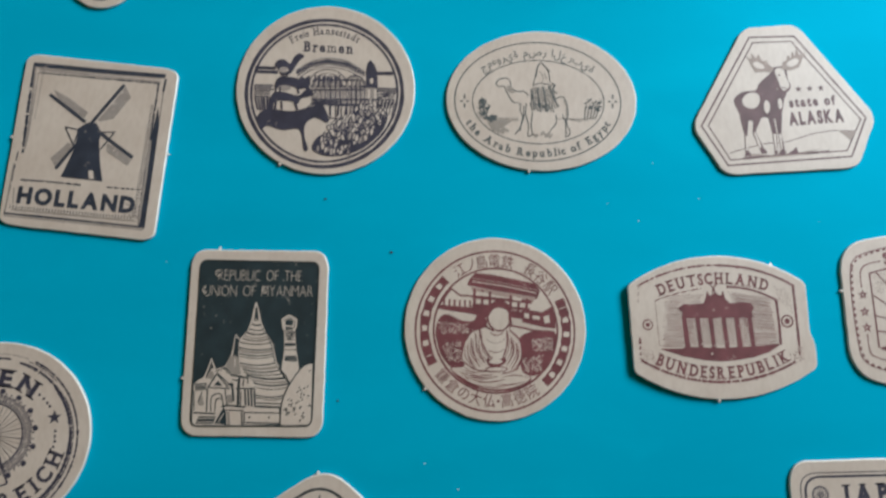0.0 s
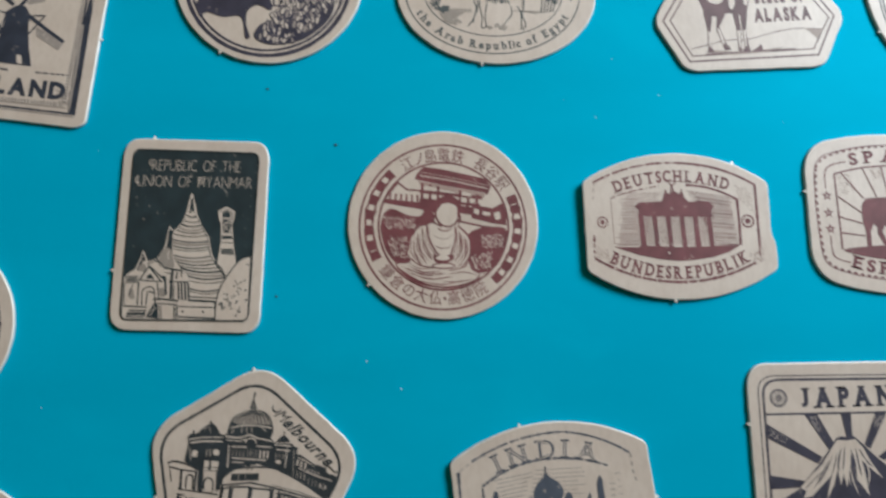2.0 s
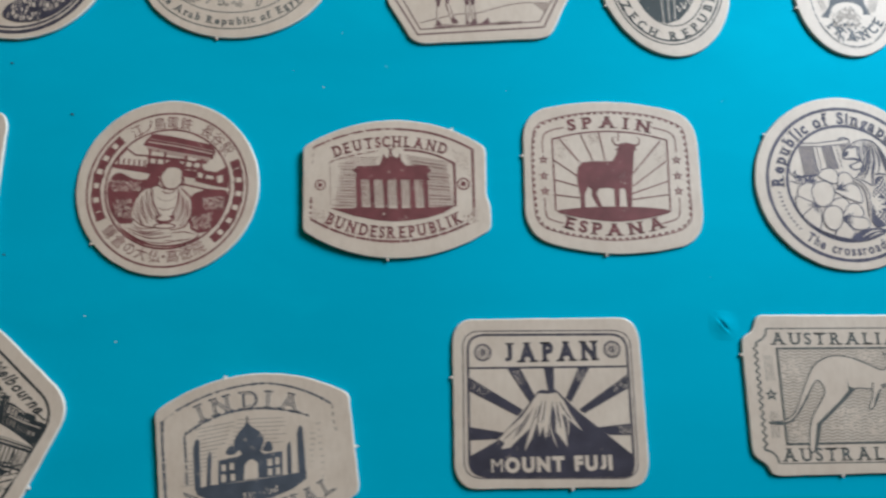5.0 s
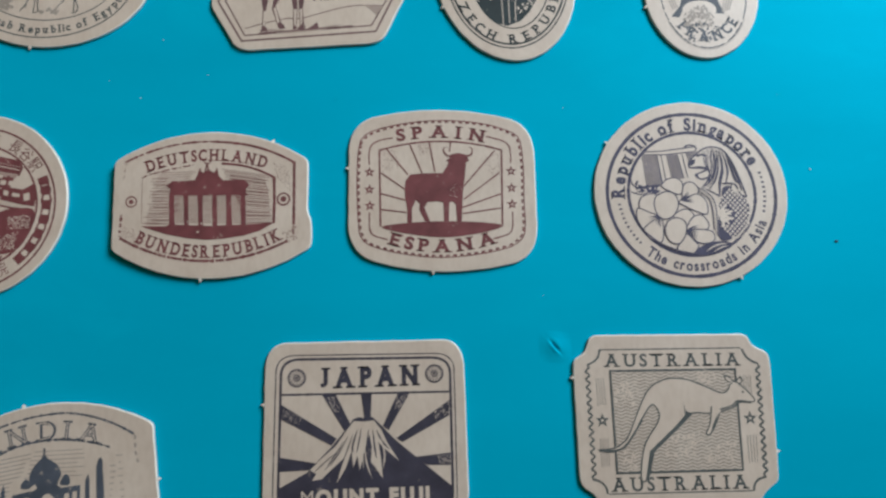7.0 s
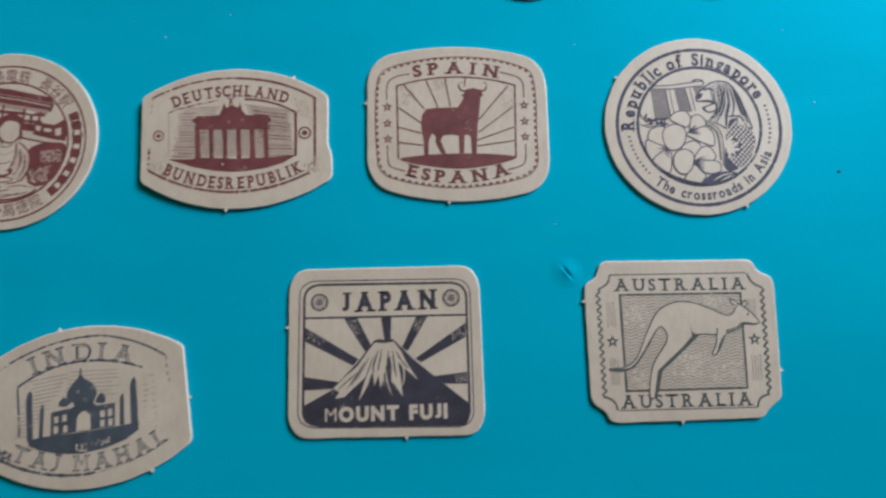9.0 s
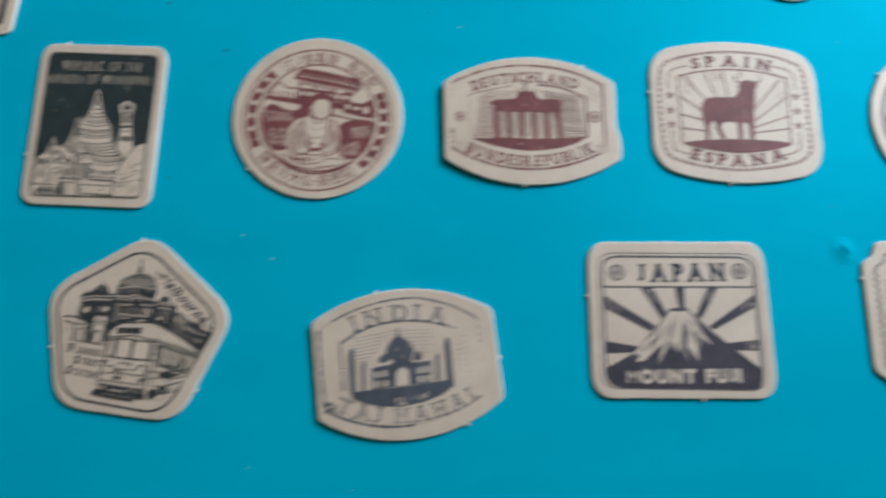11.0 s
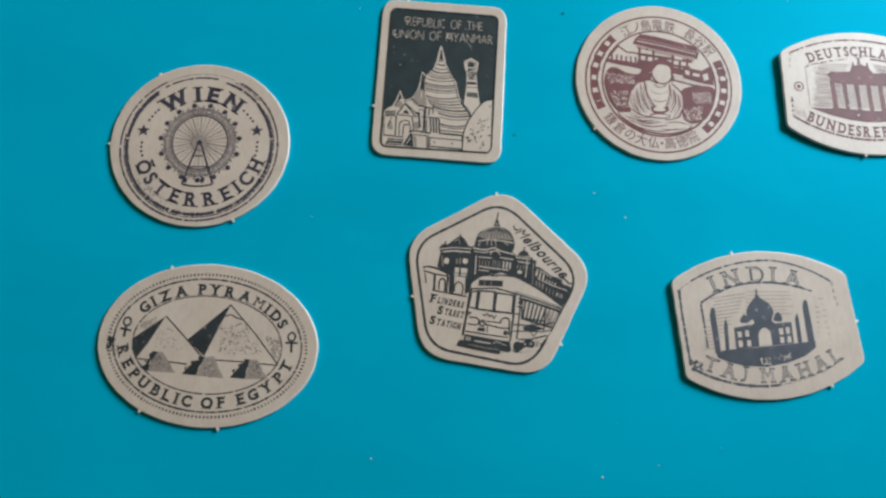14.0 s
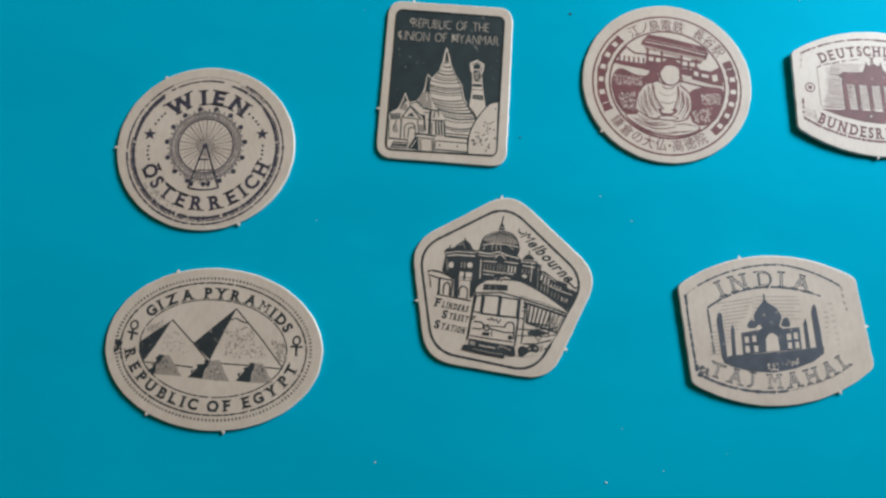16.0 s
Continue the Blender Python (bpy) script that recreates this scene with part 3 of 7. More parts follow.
s.poly("-7.5,5.2 -3.8,7.5 0.6,8.5 5.6,7.6 9.9,4.7 9.9,3.7 5.5,6.1 0.6,7.1 -3.8,6.2 -7.1,3.9", INK)
s.line("-7.5,5.4 -3.8,7.7 0.6,8.7 5.6,7.8 10.1,4.8", 0.28, smooth=True)
s.line("-7.2,4.3 -3.8,6.5 0.6,7.3 5.5,6.5 9.8,4.0", 0.39, PAPER, smooth=True, dash=(0.35, 0.3))
s.line("-6.7,3.3 -3.8,5.5 0.6,6.3 5.5,5.4 9.5,3.1", 0.22, smooth=True)
s.hatch("-17.6,5.3 -17.6,5.3 -12.0,5.1 -12.0,5.1", 1, 0.84)
s.hatch("12.7,4.5 12.7,4.5 17.2,4.3 17.2,4.3", 1, 0.84)
s.hatch("-16.8,-1.9 -13.2,-2.0 -16.2,-5.1 -13.2,-4.8", 4, 0.34)
s.hatch("13.2,-3.2 17.5,-3.2 13.1,-6.6 16.7,-6.7", 6, 0.28)
s.hatch("12.6,0.6 12.6,-2.3 17.9,0.3 17.7,-0.9", 4, 0.34)
s.hatch("-17.4,1.7 -17.3,0.6 -13.0,1.5 -13.0,0.5", 2, 0.45)
s.ring("0.5,1.3", 4.38, 3.93, 0.79, PAPER, 0, 180)
s.ring("0.5,1.3", 4.83, 4.38, 0.28, INK, 0, 180)
s.ring("0.5,1.3", 3.60, 3.15, 0.28, INK, 0, 180)
s.ring("0.4,3.8", 0.79, 0.79, 0.28)
s.poly("-2.2,1.5 -1.5,3.6 0.5,4.6 2.6,3.6 3.3,1.5", PAPER, True)
s.hatch("-1.6,3.9 2.7,3.8 -1.8,1.5 2.9,1.5", 5, 0.51)
s.ring("0.5,2.7", 0.90, 0.79, 0.34)
s.hatch("-3.0,1.2 -3.0,-3.0 4.0,1.1 4.2,-3.1", 2, 0.56)
s.hatch("-2.6,0.8 3.6,0.8 -2.6,-2.7 3.8,-2.8", 6, 0.73, PAPER)
s.hatch("5.5,0.3 9.9,0.2 5.6,-3.0 9.9,-3.0", 4, 0.67, PAPER)
s.hatch("6.2,3.2 8.8,3.2 6.1,1.3 9.0,1.3", 3, 0.56, PAPER)
s.hatch("11.0,0.2 12.6,0.2 11.0,-3.1 12.6,-3.3", 2, 0.67, PAPER)
s.hatch("-2.6,4.3 3.6,4.2 -2.6,-3.5 3.8,-3.6", 6, 0.34)
s.ring("7.5,2.1", 2.14, 1.91, 0.34, INK, 0, 180)
s.hatch("5.5,2.4 9.9,2.4 5.5,-3.6 9.9,-3.7", 5, 0.34)
s.hatch("-3.8,1.3 -3.7,-3.5 13.0,0.9 13.1,-4.1", 2, 0.51)
s.hatch("0.6,-3.9 0.6,-7.3 13.1,-4.3 13.1,-7.7", 2, 0.39)
s.hatch("1.1,-4.2 12.6,-4.3 1.1,-7.3 12.6,-7.6", 9, 0.28)
s.poly("10.5,0.9 10.4,5.0 10.8,7.0 11.5,8.0 12.3,6.9 13.0,5.0 13.1,0.9", INK)
s.line("10.5,0.9 10.4,5.0 10.8,7.0 11.5,8.0 12.3,6.9 13.0,5.0 13.1,0.9", 0.34)
s.ell("11.7,2.5", 0.45, 0.79, PAPER)
s.hatch("-17.7,6.7 -17.8,6.1 -12.6,6.4 -12.6,5.9", 3, 0.30)
s.hatch("12.7,4.8 12.7,4.2 17.3,4.8 17.4,4.2", 3, 0.30)
s.poly("-17.9,2.0 -13.6,1.9 -13.6,0.3 -18.0,0.3", TINT)
s.hatch("-17.6,1.9 -13.8,1.9 -17.6,0.4 -13.8,0.4", 8, 0.30)
s.hatch("-17.9,0.0 -18.0,-1.4 -13.8,0.0 -13.9,-1.4", 3, 0.34)
s.hatch("-17.6,-1.6 -13.9,-1.6 -16.9,-5.0 -13.9,-4.8", 6, 0.45)
s.poly("13.2,0.5 17.8,0.4 17.8,-0.7 13.2,-0.6", TINT)
s.hatch("13.3,0.5 17.7,0.4 13.3,-0.6 17.7,-0.7", 9, 0.32)
s.hatch("13.2,-1.2 13.2,-2.6 17.6,-1.2 17.4,-2.6", 3, 0.34)
s.hatch("13.4,-2.8 17.2,-2.8 13.4,-4.6 16.6,-4.6", 5, 0.45)
s.line("-3.4,-2.4 14.2,-2.6", 0.50)
s.line("-3.4,0.2 9.6,0.1", 0.45)
s.line("-3.4,2.8 9.5,2.7", 0.45)
for wx0 in (-2.6, -1.2, 0.3, 1.8, 3.2, 5.6, 6.9, 8.2):
    s.line([(wx0, -0.4), (wx0, -2.0)], 0.62)
    s.line([(wx0, -0.6), (wx0, -1.9)], 0.26, PAPER)
    s.line([(wx0, 2.2), (wx0, 0.7)], 0.58, TINT)
s.hatch("1.2,-3.8 13.8,-4.0 1.2,-6.8 12.6,-6.9", 7, 0.52)
s.start("donkey", "dark donkey")
s.poly("-17.1,-7.1 -15.9,-5.2 -14.0,-4.7 -8.6,-5.3 -5.4,-4.7 -1.8,-3.7 -0.4,-4.1 0.9,-7.7 0.2,-8.5 -1.6,-7.5 -3.2,-7.3 -5.0,-8.9 -5.2,-12.1 -4.3,-15.3 -5.4,-15.4 -6.5,-10.3 -10.7,-10.3 -14.5,-9.1 -16.1,-10.2", INK, True)
s.start("dog", "dark dog")
s.poly("-13.7,-3.7 -13.3,-0.6 -10.7,-0.2 -7.0,-1.2 -5.4,-0.1 -4.1,0.9 -3.0,-1.0 -4.3,-1.6 -6.1,-2.1 -7.0,-3.5 -8.6,-2.7 -11.9,-2.6", INK, True)
s.start("cat", "dark cat")
s.poly("-12.7,0.7 -12.4,2.9 -10.8,4.0 -7.1,3.4 -6.0,2.7 -4.3,3.1 -4.7,1.2 -6.5,0.5 -8.7,1.3 -11.4,1.1", INK, True)
s.ell("-10.3,0.9", 1.69, 0.67, TINT)
s.start("rooster", "dark rooster")
s.poly("-12.8,7.0 -12.0,8.3 -10.4,8.5 -8.9,7.4 -7.9,9.2 -6.5,10.1 -5.3,9.3 -6.5,8.2 -7.5,6.6 -8.9,4.6 -11.1,4.3 -11.8,5.7", INK, True)
s.ell("-10.5,5.7", 1.24, 0.79, TINT)
s.line("-10.8,4.4 -10.8,3.4", 0.34)
s.line("-9.8,4.3 -9.6,3.4", 0.34)
s.line("-12.4,1.2 -12.6,-0.7", 0.51)
s.line("-7.0,0.9 -6.7,-0.7", 0.51)
s.line("-11.4,1.1 -11.4,-0.4", 0.45)
s.line("-12.4,-2.6 -12.6,-5.0", 0.56)
s.line("-7.7,-2.9 -7.0,-5.0", 0.56)
s.line("-11.0,-2.7 -10.9,-4.9", 0.45)
s.poly("-6.5,2.3 -6.2,3.9 -5.1,3.4 -4.0,4.0 -3.8,1.6 -5.1,0.6", INK, True)
s.line("-13.5,-3.5 -13.7,-5.2", 0.45)
s.line("-4.8,-4.7 -3.2,-3.4 -1.0,-3.0 0.2,-2.5", 0.34)
s.start("flower_bed", "pale tulips on dark ground")
s.poly("-3.2,-15.5 -2.1,-12.4 0.6,-11.1 4.4,-8.6 7.7,-5.5 12.0,-4.9 15.5,-5.8 15.0,-9.5 12.5,-12.9 7.6,-16.2 1.1,-17.3", INK, True)
s.blooms("-2.4,-15.5 0.1,-11.3 7.6,-15.6 2.2,-16.8", 34, 0.34, 0.84, 0.28)
s.blooms("0.6,-10.8 7.7,-5.5 15.3,-7.9 7.6,-15.6", 80, 0.34, 0.84, 0.28)
s.blooms("7.7,-4.8 12.0,-4.3 15.4,-5.8 13.1,-10.6", 32, 0.34, 0.84, 0.28)
s.blooms("0.6,-9.6 7.1,-4.8 7.7,-6.0 1.1,-10.8", 12, 0.34, 0.96, 0.22)
s.blooms("8.2,-3.6 12.6,-3.2 13.1,-4.9 8.2,-5.4", 9, 0.34, 0.96, 0.22)
s.scatter("-1.6,-15.5 7.7,-6.5 14.7,-6.6 6.0,-16.2", 46, 0.28, INK, 2)
s.finish()

s = Sticker((11.6, 53.6), 0.5, "grey", 0.2, "oval pale card sticker printed with a camel in thin lines", (0, 0))
s.body(circle_outline(24.5, 18.75, 0.4, 0.4), pts("-3.1,-18.5"))
s.start("border", "two thin grey oval lines")
s.ring("-0.6,0.1", 21.38, 15.95, 0.33)
s.ring("-0.5,-0.1", 16.92, 11.23, 0.27)
s.start("lettering", "grey serif letters along the foot")
s.oval_word("the Arab Republic of Egypt", "-0.6,0.1", 19.33, 13.82, 204, 334, 1.98, serif=True, bold=0.035)
s.start("lettering", "grey arabic letters along the top")
s.oval_word("جمهورية مصر العربية", "-0.6,0.1", 19.07, 13.37, 137, 41, 2.09, bold=0.012)
s.start("cross_mark", "small grey cross mark")
s.line("-19.4,2.0 -19.5,0.4", 0.49, taper=2)
s.line("-19.5,-0.4 -19.5,-1.9", 0.49, taper=2)
s.line("-20.7,-0.0 -19.8,-0.0", 0.44, taper=2)
s.line("-19.1,-0.0 -18.2,0.0", 0.44, taper=2)
s.start("cross_mark", "small grey cross mark")
s.line("18.8,2.0 18.7,0.4", 0.49, taper=2)
s.line("18.6,-0.5 18.6,-1.9", 0.49, taper=2)
s.line("17.4,-0.0 18.3,-0.0", 0.44, taper=2)
s.line("19.0,-0.0 20.0,0.0", 0.44, taper=2)
s.start("picture", "thin grey camel with its rider as a plain draped shape, and palms")
s.hatch("-15.7,-4.4 -13.8,-5.2 -5.8,-4.5 -5.8,-5.2", 3, 0.22, TINT)
s.hatch("4.3,-4.7 7.0,-4.7 14.0,-4.7 10.2,-5.5", 3, 0.22, TINT)
s.poly("-13.8,-5.7 -11.2,-4.7 -7.4,-5.2 -9.6,-6.9 -12.3,-8.0", TINT)
s.start("camel", "thin grey camel")
s.line("-11.3,4.9 -10.8,4.0 -9.3,4.0 -8.6,2.6 -7.8,0.9 -6.8,-0.3 -5.2,-0.7 -5.3,-2.4 -4.7,-4.1 -5.4,-6.9 -6.4,-8.4 -6.8,-8.9", 0.27, smooth=True)
s.line("-11.3,4.9 -10.4,5.9 -8.5,6.2 -7.6,5.3 -7.4,3.7 -6.0,2.7 -4.0,2.6 -3.0,1.5", 0.27, smooth=True)
s.line("-3.6,-0.5 -3.9,-3.5 -3.3,-6.3 -3.5,-9.1", 0.27, smooth=True)
s.line("-2.1,-3.0 -2.6,-6.3 -2.4,-8.9 -3.6,-9.3", 0.27, smooth=True)
s.line("-4.4,-1.3 -4.4,-4.1 -5.3,-6.9 -5.5,-8.0", 0.27, smooth=True)
s.line("2.9,-0.2 5.1,1.2 6.5,0.4 7.0,-3.0 6.5,-5.7 7.3,-8.0 6.8,-9.3 5.9,-9.4", 0.27, smooth=True)
s.line("3.8,-3.5 3.9,-5.7 2.6,-7.4 1.8,-8.6 1.0,-8.8", 0.27, smooth=True)
s.line("5.4,-3.5 6.2,-5.2 6.3,-7.4 6.3,-9.1", 0.27, smooth=True)
s.line("6.0,0.3 6.7,-1.3 6.5,-3.8", 0.33, TINT, smooth=True)
s.poly("-8.5,4.3 -7.6,4.0 -6.3,2.5 -7.1,2.1 -8.3,2.6", TINT)
# the rider, reduced to a plain draped shape on the saddle
s.hatch("-2.2,3.8 3.1,4.4 -2.4,-1.3 4.4,-2.4", 12, 0.22, INK, 0.18)
s.scatter("-2.6,3.2 3.1,4.4 4.4,-1.8 -2.0,-1.9", 60, 0.27, TINT, 2.2)
s.line("-1.8,4.3 -1.1,6.5 -0.5,9.2 0.5,10.4 1.6,9.3 2.4,7.8 2.7,4.9", 0.22, smooth=True)
s.line("-0.0,8.3 1.0,6.5 0.5,4.8", 0.22, TINT, smooth=True)
s.line("1.3,8.0 1.8,6.0", 0.22, TINT)
s.line("-2.3,3.2 -1.9,0.4 -1.5,-2.4", 0.33)
s.line("-0.7,3.8 -0.5,0.4 0.0,-2.9", 0.38)
s.line("0.9,4.0 1.2,0.4 1.7,-2.9", 0.38)
s.line("2.4,4.3 3.3,1.5 4.6,-1.5", 0.44)
s.line("-1.8,4.2 -0.2,4.9 2.4,4.6", 0.27)
s.line("3.1,4.9 3.9,4.4 3.3,3.2 4.3,2.1", 0.38)
s.hatch("-2.7,-0.2 2.6,-0.7 -2.0,-2.7 3.4,-3.0", 9, 0.27, INK, 0.2)
s.line("-0.9,6.5 -0.4,9.2 0.6,10.4 1.8,9.2 2.8,8.0", 0.22, smooth=True)
s.scatter("-16.6,-1.3 -14.8,0.9 -12.4,-1.3 -14.9,-4.7", 42, 0.18, INK, 3.4)
s.line("-14.6,-4.8 -14.7,-1.3 -15.2,0.3", 0.33)
s.line("-14.3,-4.8 -13.4,-1.9", 0.27)
s.scatter("-14.3,-4.4 -11.7,-4.0 -11.2,-4.7 -13.8,-5.2", 14, 0.33, INK, 2)
s.scatter("11.0,-1.3 12.6,0.7 15.9,0.4 15.7,-2.9", 36, 0.18, INK, 3)
s.hatch("11.6,-1.3 15.2,-1.2 11.2,-4.9 14.0,-4.7", 5, 0.27)
s.scatter("-11.8,-7.7 -9.1,-7.3 -8.6,-8.0 -11.2,-8.5", 14, 0.33, TINT, 2)
s.scatter("-2.2,-8.5 2.6,-8.2 2.5,-9.3 -1.7,-9.3", 16, 0.27, TINT, 2.4)
s.finish()

s = Sticker((75.4, 54.0), 3.5, "brown", 0.15, "six-sided pale card sticker printed with a brown moose", (0, 0))
s.body(rounded(pts("-8.3,21.1 6.3,21.6 23.8,-5.0 16.7,-18.4 -18.1,-18.5 -25.1,-5.1"), 1.91))
s.start("border", "brown double six-sided line")
s.line("-6.9,18.4 5.2,18.2 20.9,-5.1 15.5,-15.3 -17.1,-16.0 -22.7,-5.2", 0.45, closed=True)
s.line("-6.2,16.9 4.2,16.8 19.5,-5.5 14.5,-13.7 -16.3,-14.6 -20.9,-5.2", 0.34, closed=True)
s.start("lettering", "brown lower-case letters")
s.word("state of", "1.7,0.0 13.0,0.2", 2.47, bold=0.055, wide=1.2)
s.start("lettering", "bold brown capital letters")
s.word("ALASKA", "1.6,-4.4 13.8,-4.1", 3.36, bold=0.06, wide=1.1)
s.start("star", "small brown star")
s.star("4.2,3.5", 0.95)
s.start("star", "small brown star")
s.star("7.2,3.5", 0.95)
s.start("star", "small brown star")
s.star("10.2,3.5", 0.95)
s.start("picture", "brown moose standing before low hills")
s.line("-16.2,-12.8 -11.8,-11.7 -6.2,-10.7 -2.4,-10.8 2.8,-9.6 7.3,-8.6 11.8,-8.2 17.5,-8.6", 0.22, smooth=True)
s.poly("12.7,-8.1 17.7,-8.7 15.8,-11.1 14.4,-9.5", TINT)
s.poly("-12.6,-13.8 -10.4,-13.2 -5.5,-13.9 -2.7,-13.4 -1.1,-13.7 1.3,-12.2 1.5,-13.6 4.4,-13.2 7.8,-12.9 3.2,-14.1 -1.2,-14.4 -6.7,-14.6", TINT)
s.line("-12.9,-14.2 -5.6,-14.0 2.1,-13.8 9.9,-13.5", 0.28)
s.poly("0.1,-13.0 1.3,-12.0 1.7,-13.6 -1.7,-14.0", INK)
s.start("moose", "brown standing moose")
s.poly("-13.4,1.1 -11.9,2.9 -9.7,3.6 -7.2,3.8 -6.0,5.5 -3.6,7.5 -1.8,8.6 -1.2,5.3 0.9,3.0 -0.1,0.6 -1.2,-2.9 -3.0,-4.2 -6.0,-3.7 -8.9,-4.5 -10.8,-4.1 -12.0,-3.4 -12.8,-1.1", INK, True)
s.poly("-11.1,1.3 -9.2,3.0 -6.9,2.8 -6.5,0.7 -8.1,-1.1 -10.5,-0.6", PAPER, True)
s.poly("-5.4,0.3 -4.5,0.8 -4.0,-0.9 -4.9,-2.7 -5.6,-1.8", PAPER, True)
s.poly("-1.7,0.7 -0.8,1.1 -0.8,-1.1 -1.6,-1.6", PAPER, True)
s.poly("-12.4,-3.2 -10.1,-3.9 -11.0,-7.9 -11.3,-12.9 -12.2,-13.0 -11.8,-7.9", INK)
s.poly("-9.0,-4.2 -6.8,-4.0 -8.7,-7.2 -7.2,-12.2 -8.1,-13.1 -9.6,-8.0", INK)
s.poly("-5.0,-3.4 -3.5,-3.8 -3.3,-8.3 -3.8,-13.6 -4.6,-13.7 -4.4,-8.3", INK)
s.poly("-3.1,-3.3 -1.1,-2.8 -2.1,-8.4 -1.8,-12.9 -2.9,-13.2 -3.0,-8.3", INK)
s.poly("-11.6,-8.4 -10.9,-8.5 -11.4,-12.4 -11.9,-12.3", PAPER)
s.poly("-9.3,-7.7 -8.7,-7.6 -7.8,-11.4 -8.3,-12.0", PAPER)
s.poly("-4.2,-8.3 -3.5,-8.3 -3.9,-12.7 -4.3,-12.7", PAPER)
s.poly("-2.8,-8.3 -2.2,-8.3 -2.3,-12.4 -2.7,-12.6", PAPER)
s.poly("-12.6,-13.8 -12.0,-12.8 -11.0,-12.8 -10.7,-13.8", INK)
s.poly("-8.3,-12.5 -6.9,-12.1 -6.4,-13.3 -7.9,-13.4", INK)
s.poly("-3.7,-13.4 -2.7,-12.8 -1.3,-13.1 -2.3,-14.1", INK)
s.poly("-2.0,9.5 0.7,9.9 1.7,8.8 1.8,6.2 2.3,4.5 1.3,2.9 -0.2,2.7 -1.2,4.1 -1.7,6.4", INK, True)
s.poly("-1.3,9.1 0.8,9.4 1.3,7.4 1.9,4.5 0.8,3.4 -0.2,3.8 -0.9,6.3", PAPER, True)
s.line("-0.1,4.3 1.4,3.6", 0.28)
s.dots("-0.4,7.6", 0.28)
s.poly("-6.6,8.6 -7.5,10.8 -8.4,13.3 -7.0,12.1 -7.0,14.0 -5.8,12.4 -5.1,13.7 -4.3,11.5 -3.1,11.9 -2.7,10.5 -1.5,9.7 -2.1,8.5 -4.3,8.7", TINT)
s.poly("-6.9,10.9 -6.0,11.6 -4.7,10.9 -3.9,9.7 -5.7,9.7", PAPER, True)
s.poly("0.4,9.1 1.1,11.1 2.2,11.6 2.7,13.1 3.4,11.9 4.1,14.1 4.5,12.5 5.3,14.9 5.8,12.9 7.6,13.6 6.2,11.1 5.2,9.5 2.9,8.7", TINT)
s.poly("2.0,10.5 3.7,11.7 5.3,11.8 5.1,10.6 3.2,9.7", PAPER, True)
s.finish()

s = Sticker((-58.4, -8.0), -0.6, "green", 0.1, "upright tan card sticker printed with a stupa on black", (0, 0))
s.body(rounded(pts("-16.1,22.7 16.9,22.7 16.8,-21.5 -16.2,-21.1"), 2.56), pts("-16.6,-7.1 -9.7,22.7"))
s.start("picture", "black panel with a pale stupa")
s.poly(rounded(pts("-13.7,20.0 14.5,19.8 14.1,-18.7 -13.7,-18.8"), 0.89))
s.line("-0.1,10.0 -0.5,8.2 -0.9,5.6 -1.7,3.2 -3.6,0.9", 0.30, PAPER)
s.line("-0.1,10.0 0.8,7.2 1.3,5.1 2.5,2.6 4.2,0.1 5.2,-4.0 6.0,-5.3", 0.30, PAPER)
s.line("-13.3,-9.1 -11.3,-7.8 -10.4,-5.4 -9.9,-3.6 -8.8,-6.1 -6.6,-5.3 -5.1,-2.3 -4.5,2.1 -3.7,1.3", 0.35, PAPER)
s.poly("-0.1,9.8 0.7,7.1 1.1,5.0 2.3,2.5 3.9,-0.1 4.8,-4.0 6.4,-6.5 8.3,-9.0 8.1,-10.0 7.3,-11.9 7.2,-14.1 6.5,-14.9 6.9,-18.5 -3.6,-18.7 -4.3,-9.3 -2.9,-7.2 -3.7,-2.2 -3.7,0.6 -1.6,2.8 -0.7,5.5 -0.4,8.0", PAPER)
s.poly("-0.2,8.9 0.2,8.9 0.6,6.7 0.7,5.6 -0.4,5.5 -0.3,7.1", INK)
s.line("-0.1,6.2 0.5,5.4", 0.25, PAPER)
s.arc("-0.8,4.9 0.3,4.5 1.3,4.8", 0.39)
s.arc("-1.3,3.7 0.5,3.3 2.0,3.7", 0.25)
s.arc("-2.0,2.9 0.5,2.3 2.5,2.8", 0.35)
s.arc("-2.6,2.1 0.6,1.4 3.1,2.0", 0.39, TINT)
s.arc("-2.9,1.5 0.6,0.8 3.5,1.4", 0.25)
s.arc("-3.6,0.6 0.7,-0.0 4.0,0.5", 0.25)
s.arc("-3.7,-0.7 0.8,-1.3 4.3,-0.9", 0.30)
s.arc("-3.7,-1.3 0.8,-1.9 4.5,-1.4", 0.59, TINT)
s.arc("-3.6,-2.1 0.9,-2.7 4.6,-2.2", 0.30)
s.arc("-3.4,-2.8 1.0,-3.3 4.7,-2.8", 0.20)
s.arc("-3.2,-4.3 1.1,-4.9 5.0,-4.3", 0.30)
s.arc("-3.0,-5.0 1.6,-5.7 5.6,-5.2", 0.59, TINT)
s.arc("-2.6,-5.7 2.1,-6.5 6.1,-6.0", 0.30)
s.arc("-2.2,-6.4 2.2,-7.2 6.9,-6.8", 0.25)
s.arc("-1.5,-7.1 2.8,-8.0 7.6,-7.7", 0.44)
s.arc("-0.7,-8.1 3.3,-8.8 8.1,-8.6", 0.44, TINT)
s.arc("-0.1,-8.8 3.9,-9.6 8.3,-9.1", 0.35)
s.arc("0.5,-9.9 4.4,-10.5 8.0,-10.0", 0.20)
s.arc("0.8,-11.7 4.6,-12.3 7.5,-11.8", 0.30)
s.arc("1.0,-12.3 4.7,-12.9 7.4,-12.4", 0.20)
s.line("0.8,-13.6 7.1,-13.8", 0.25)
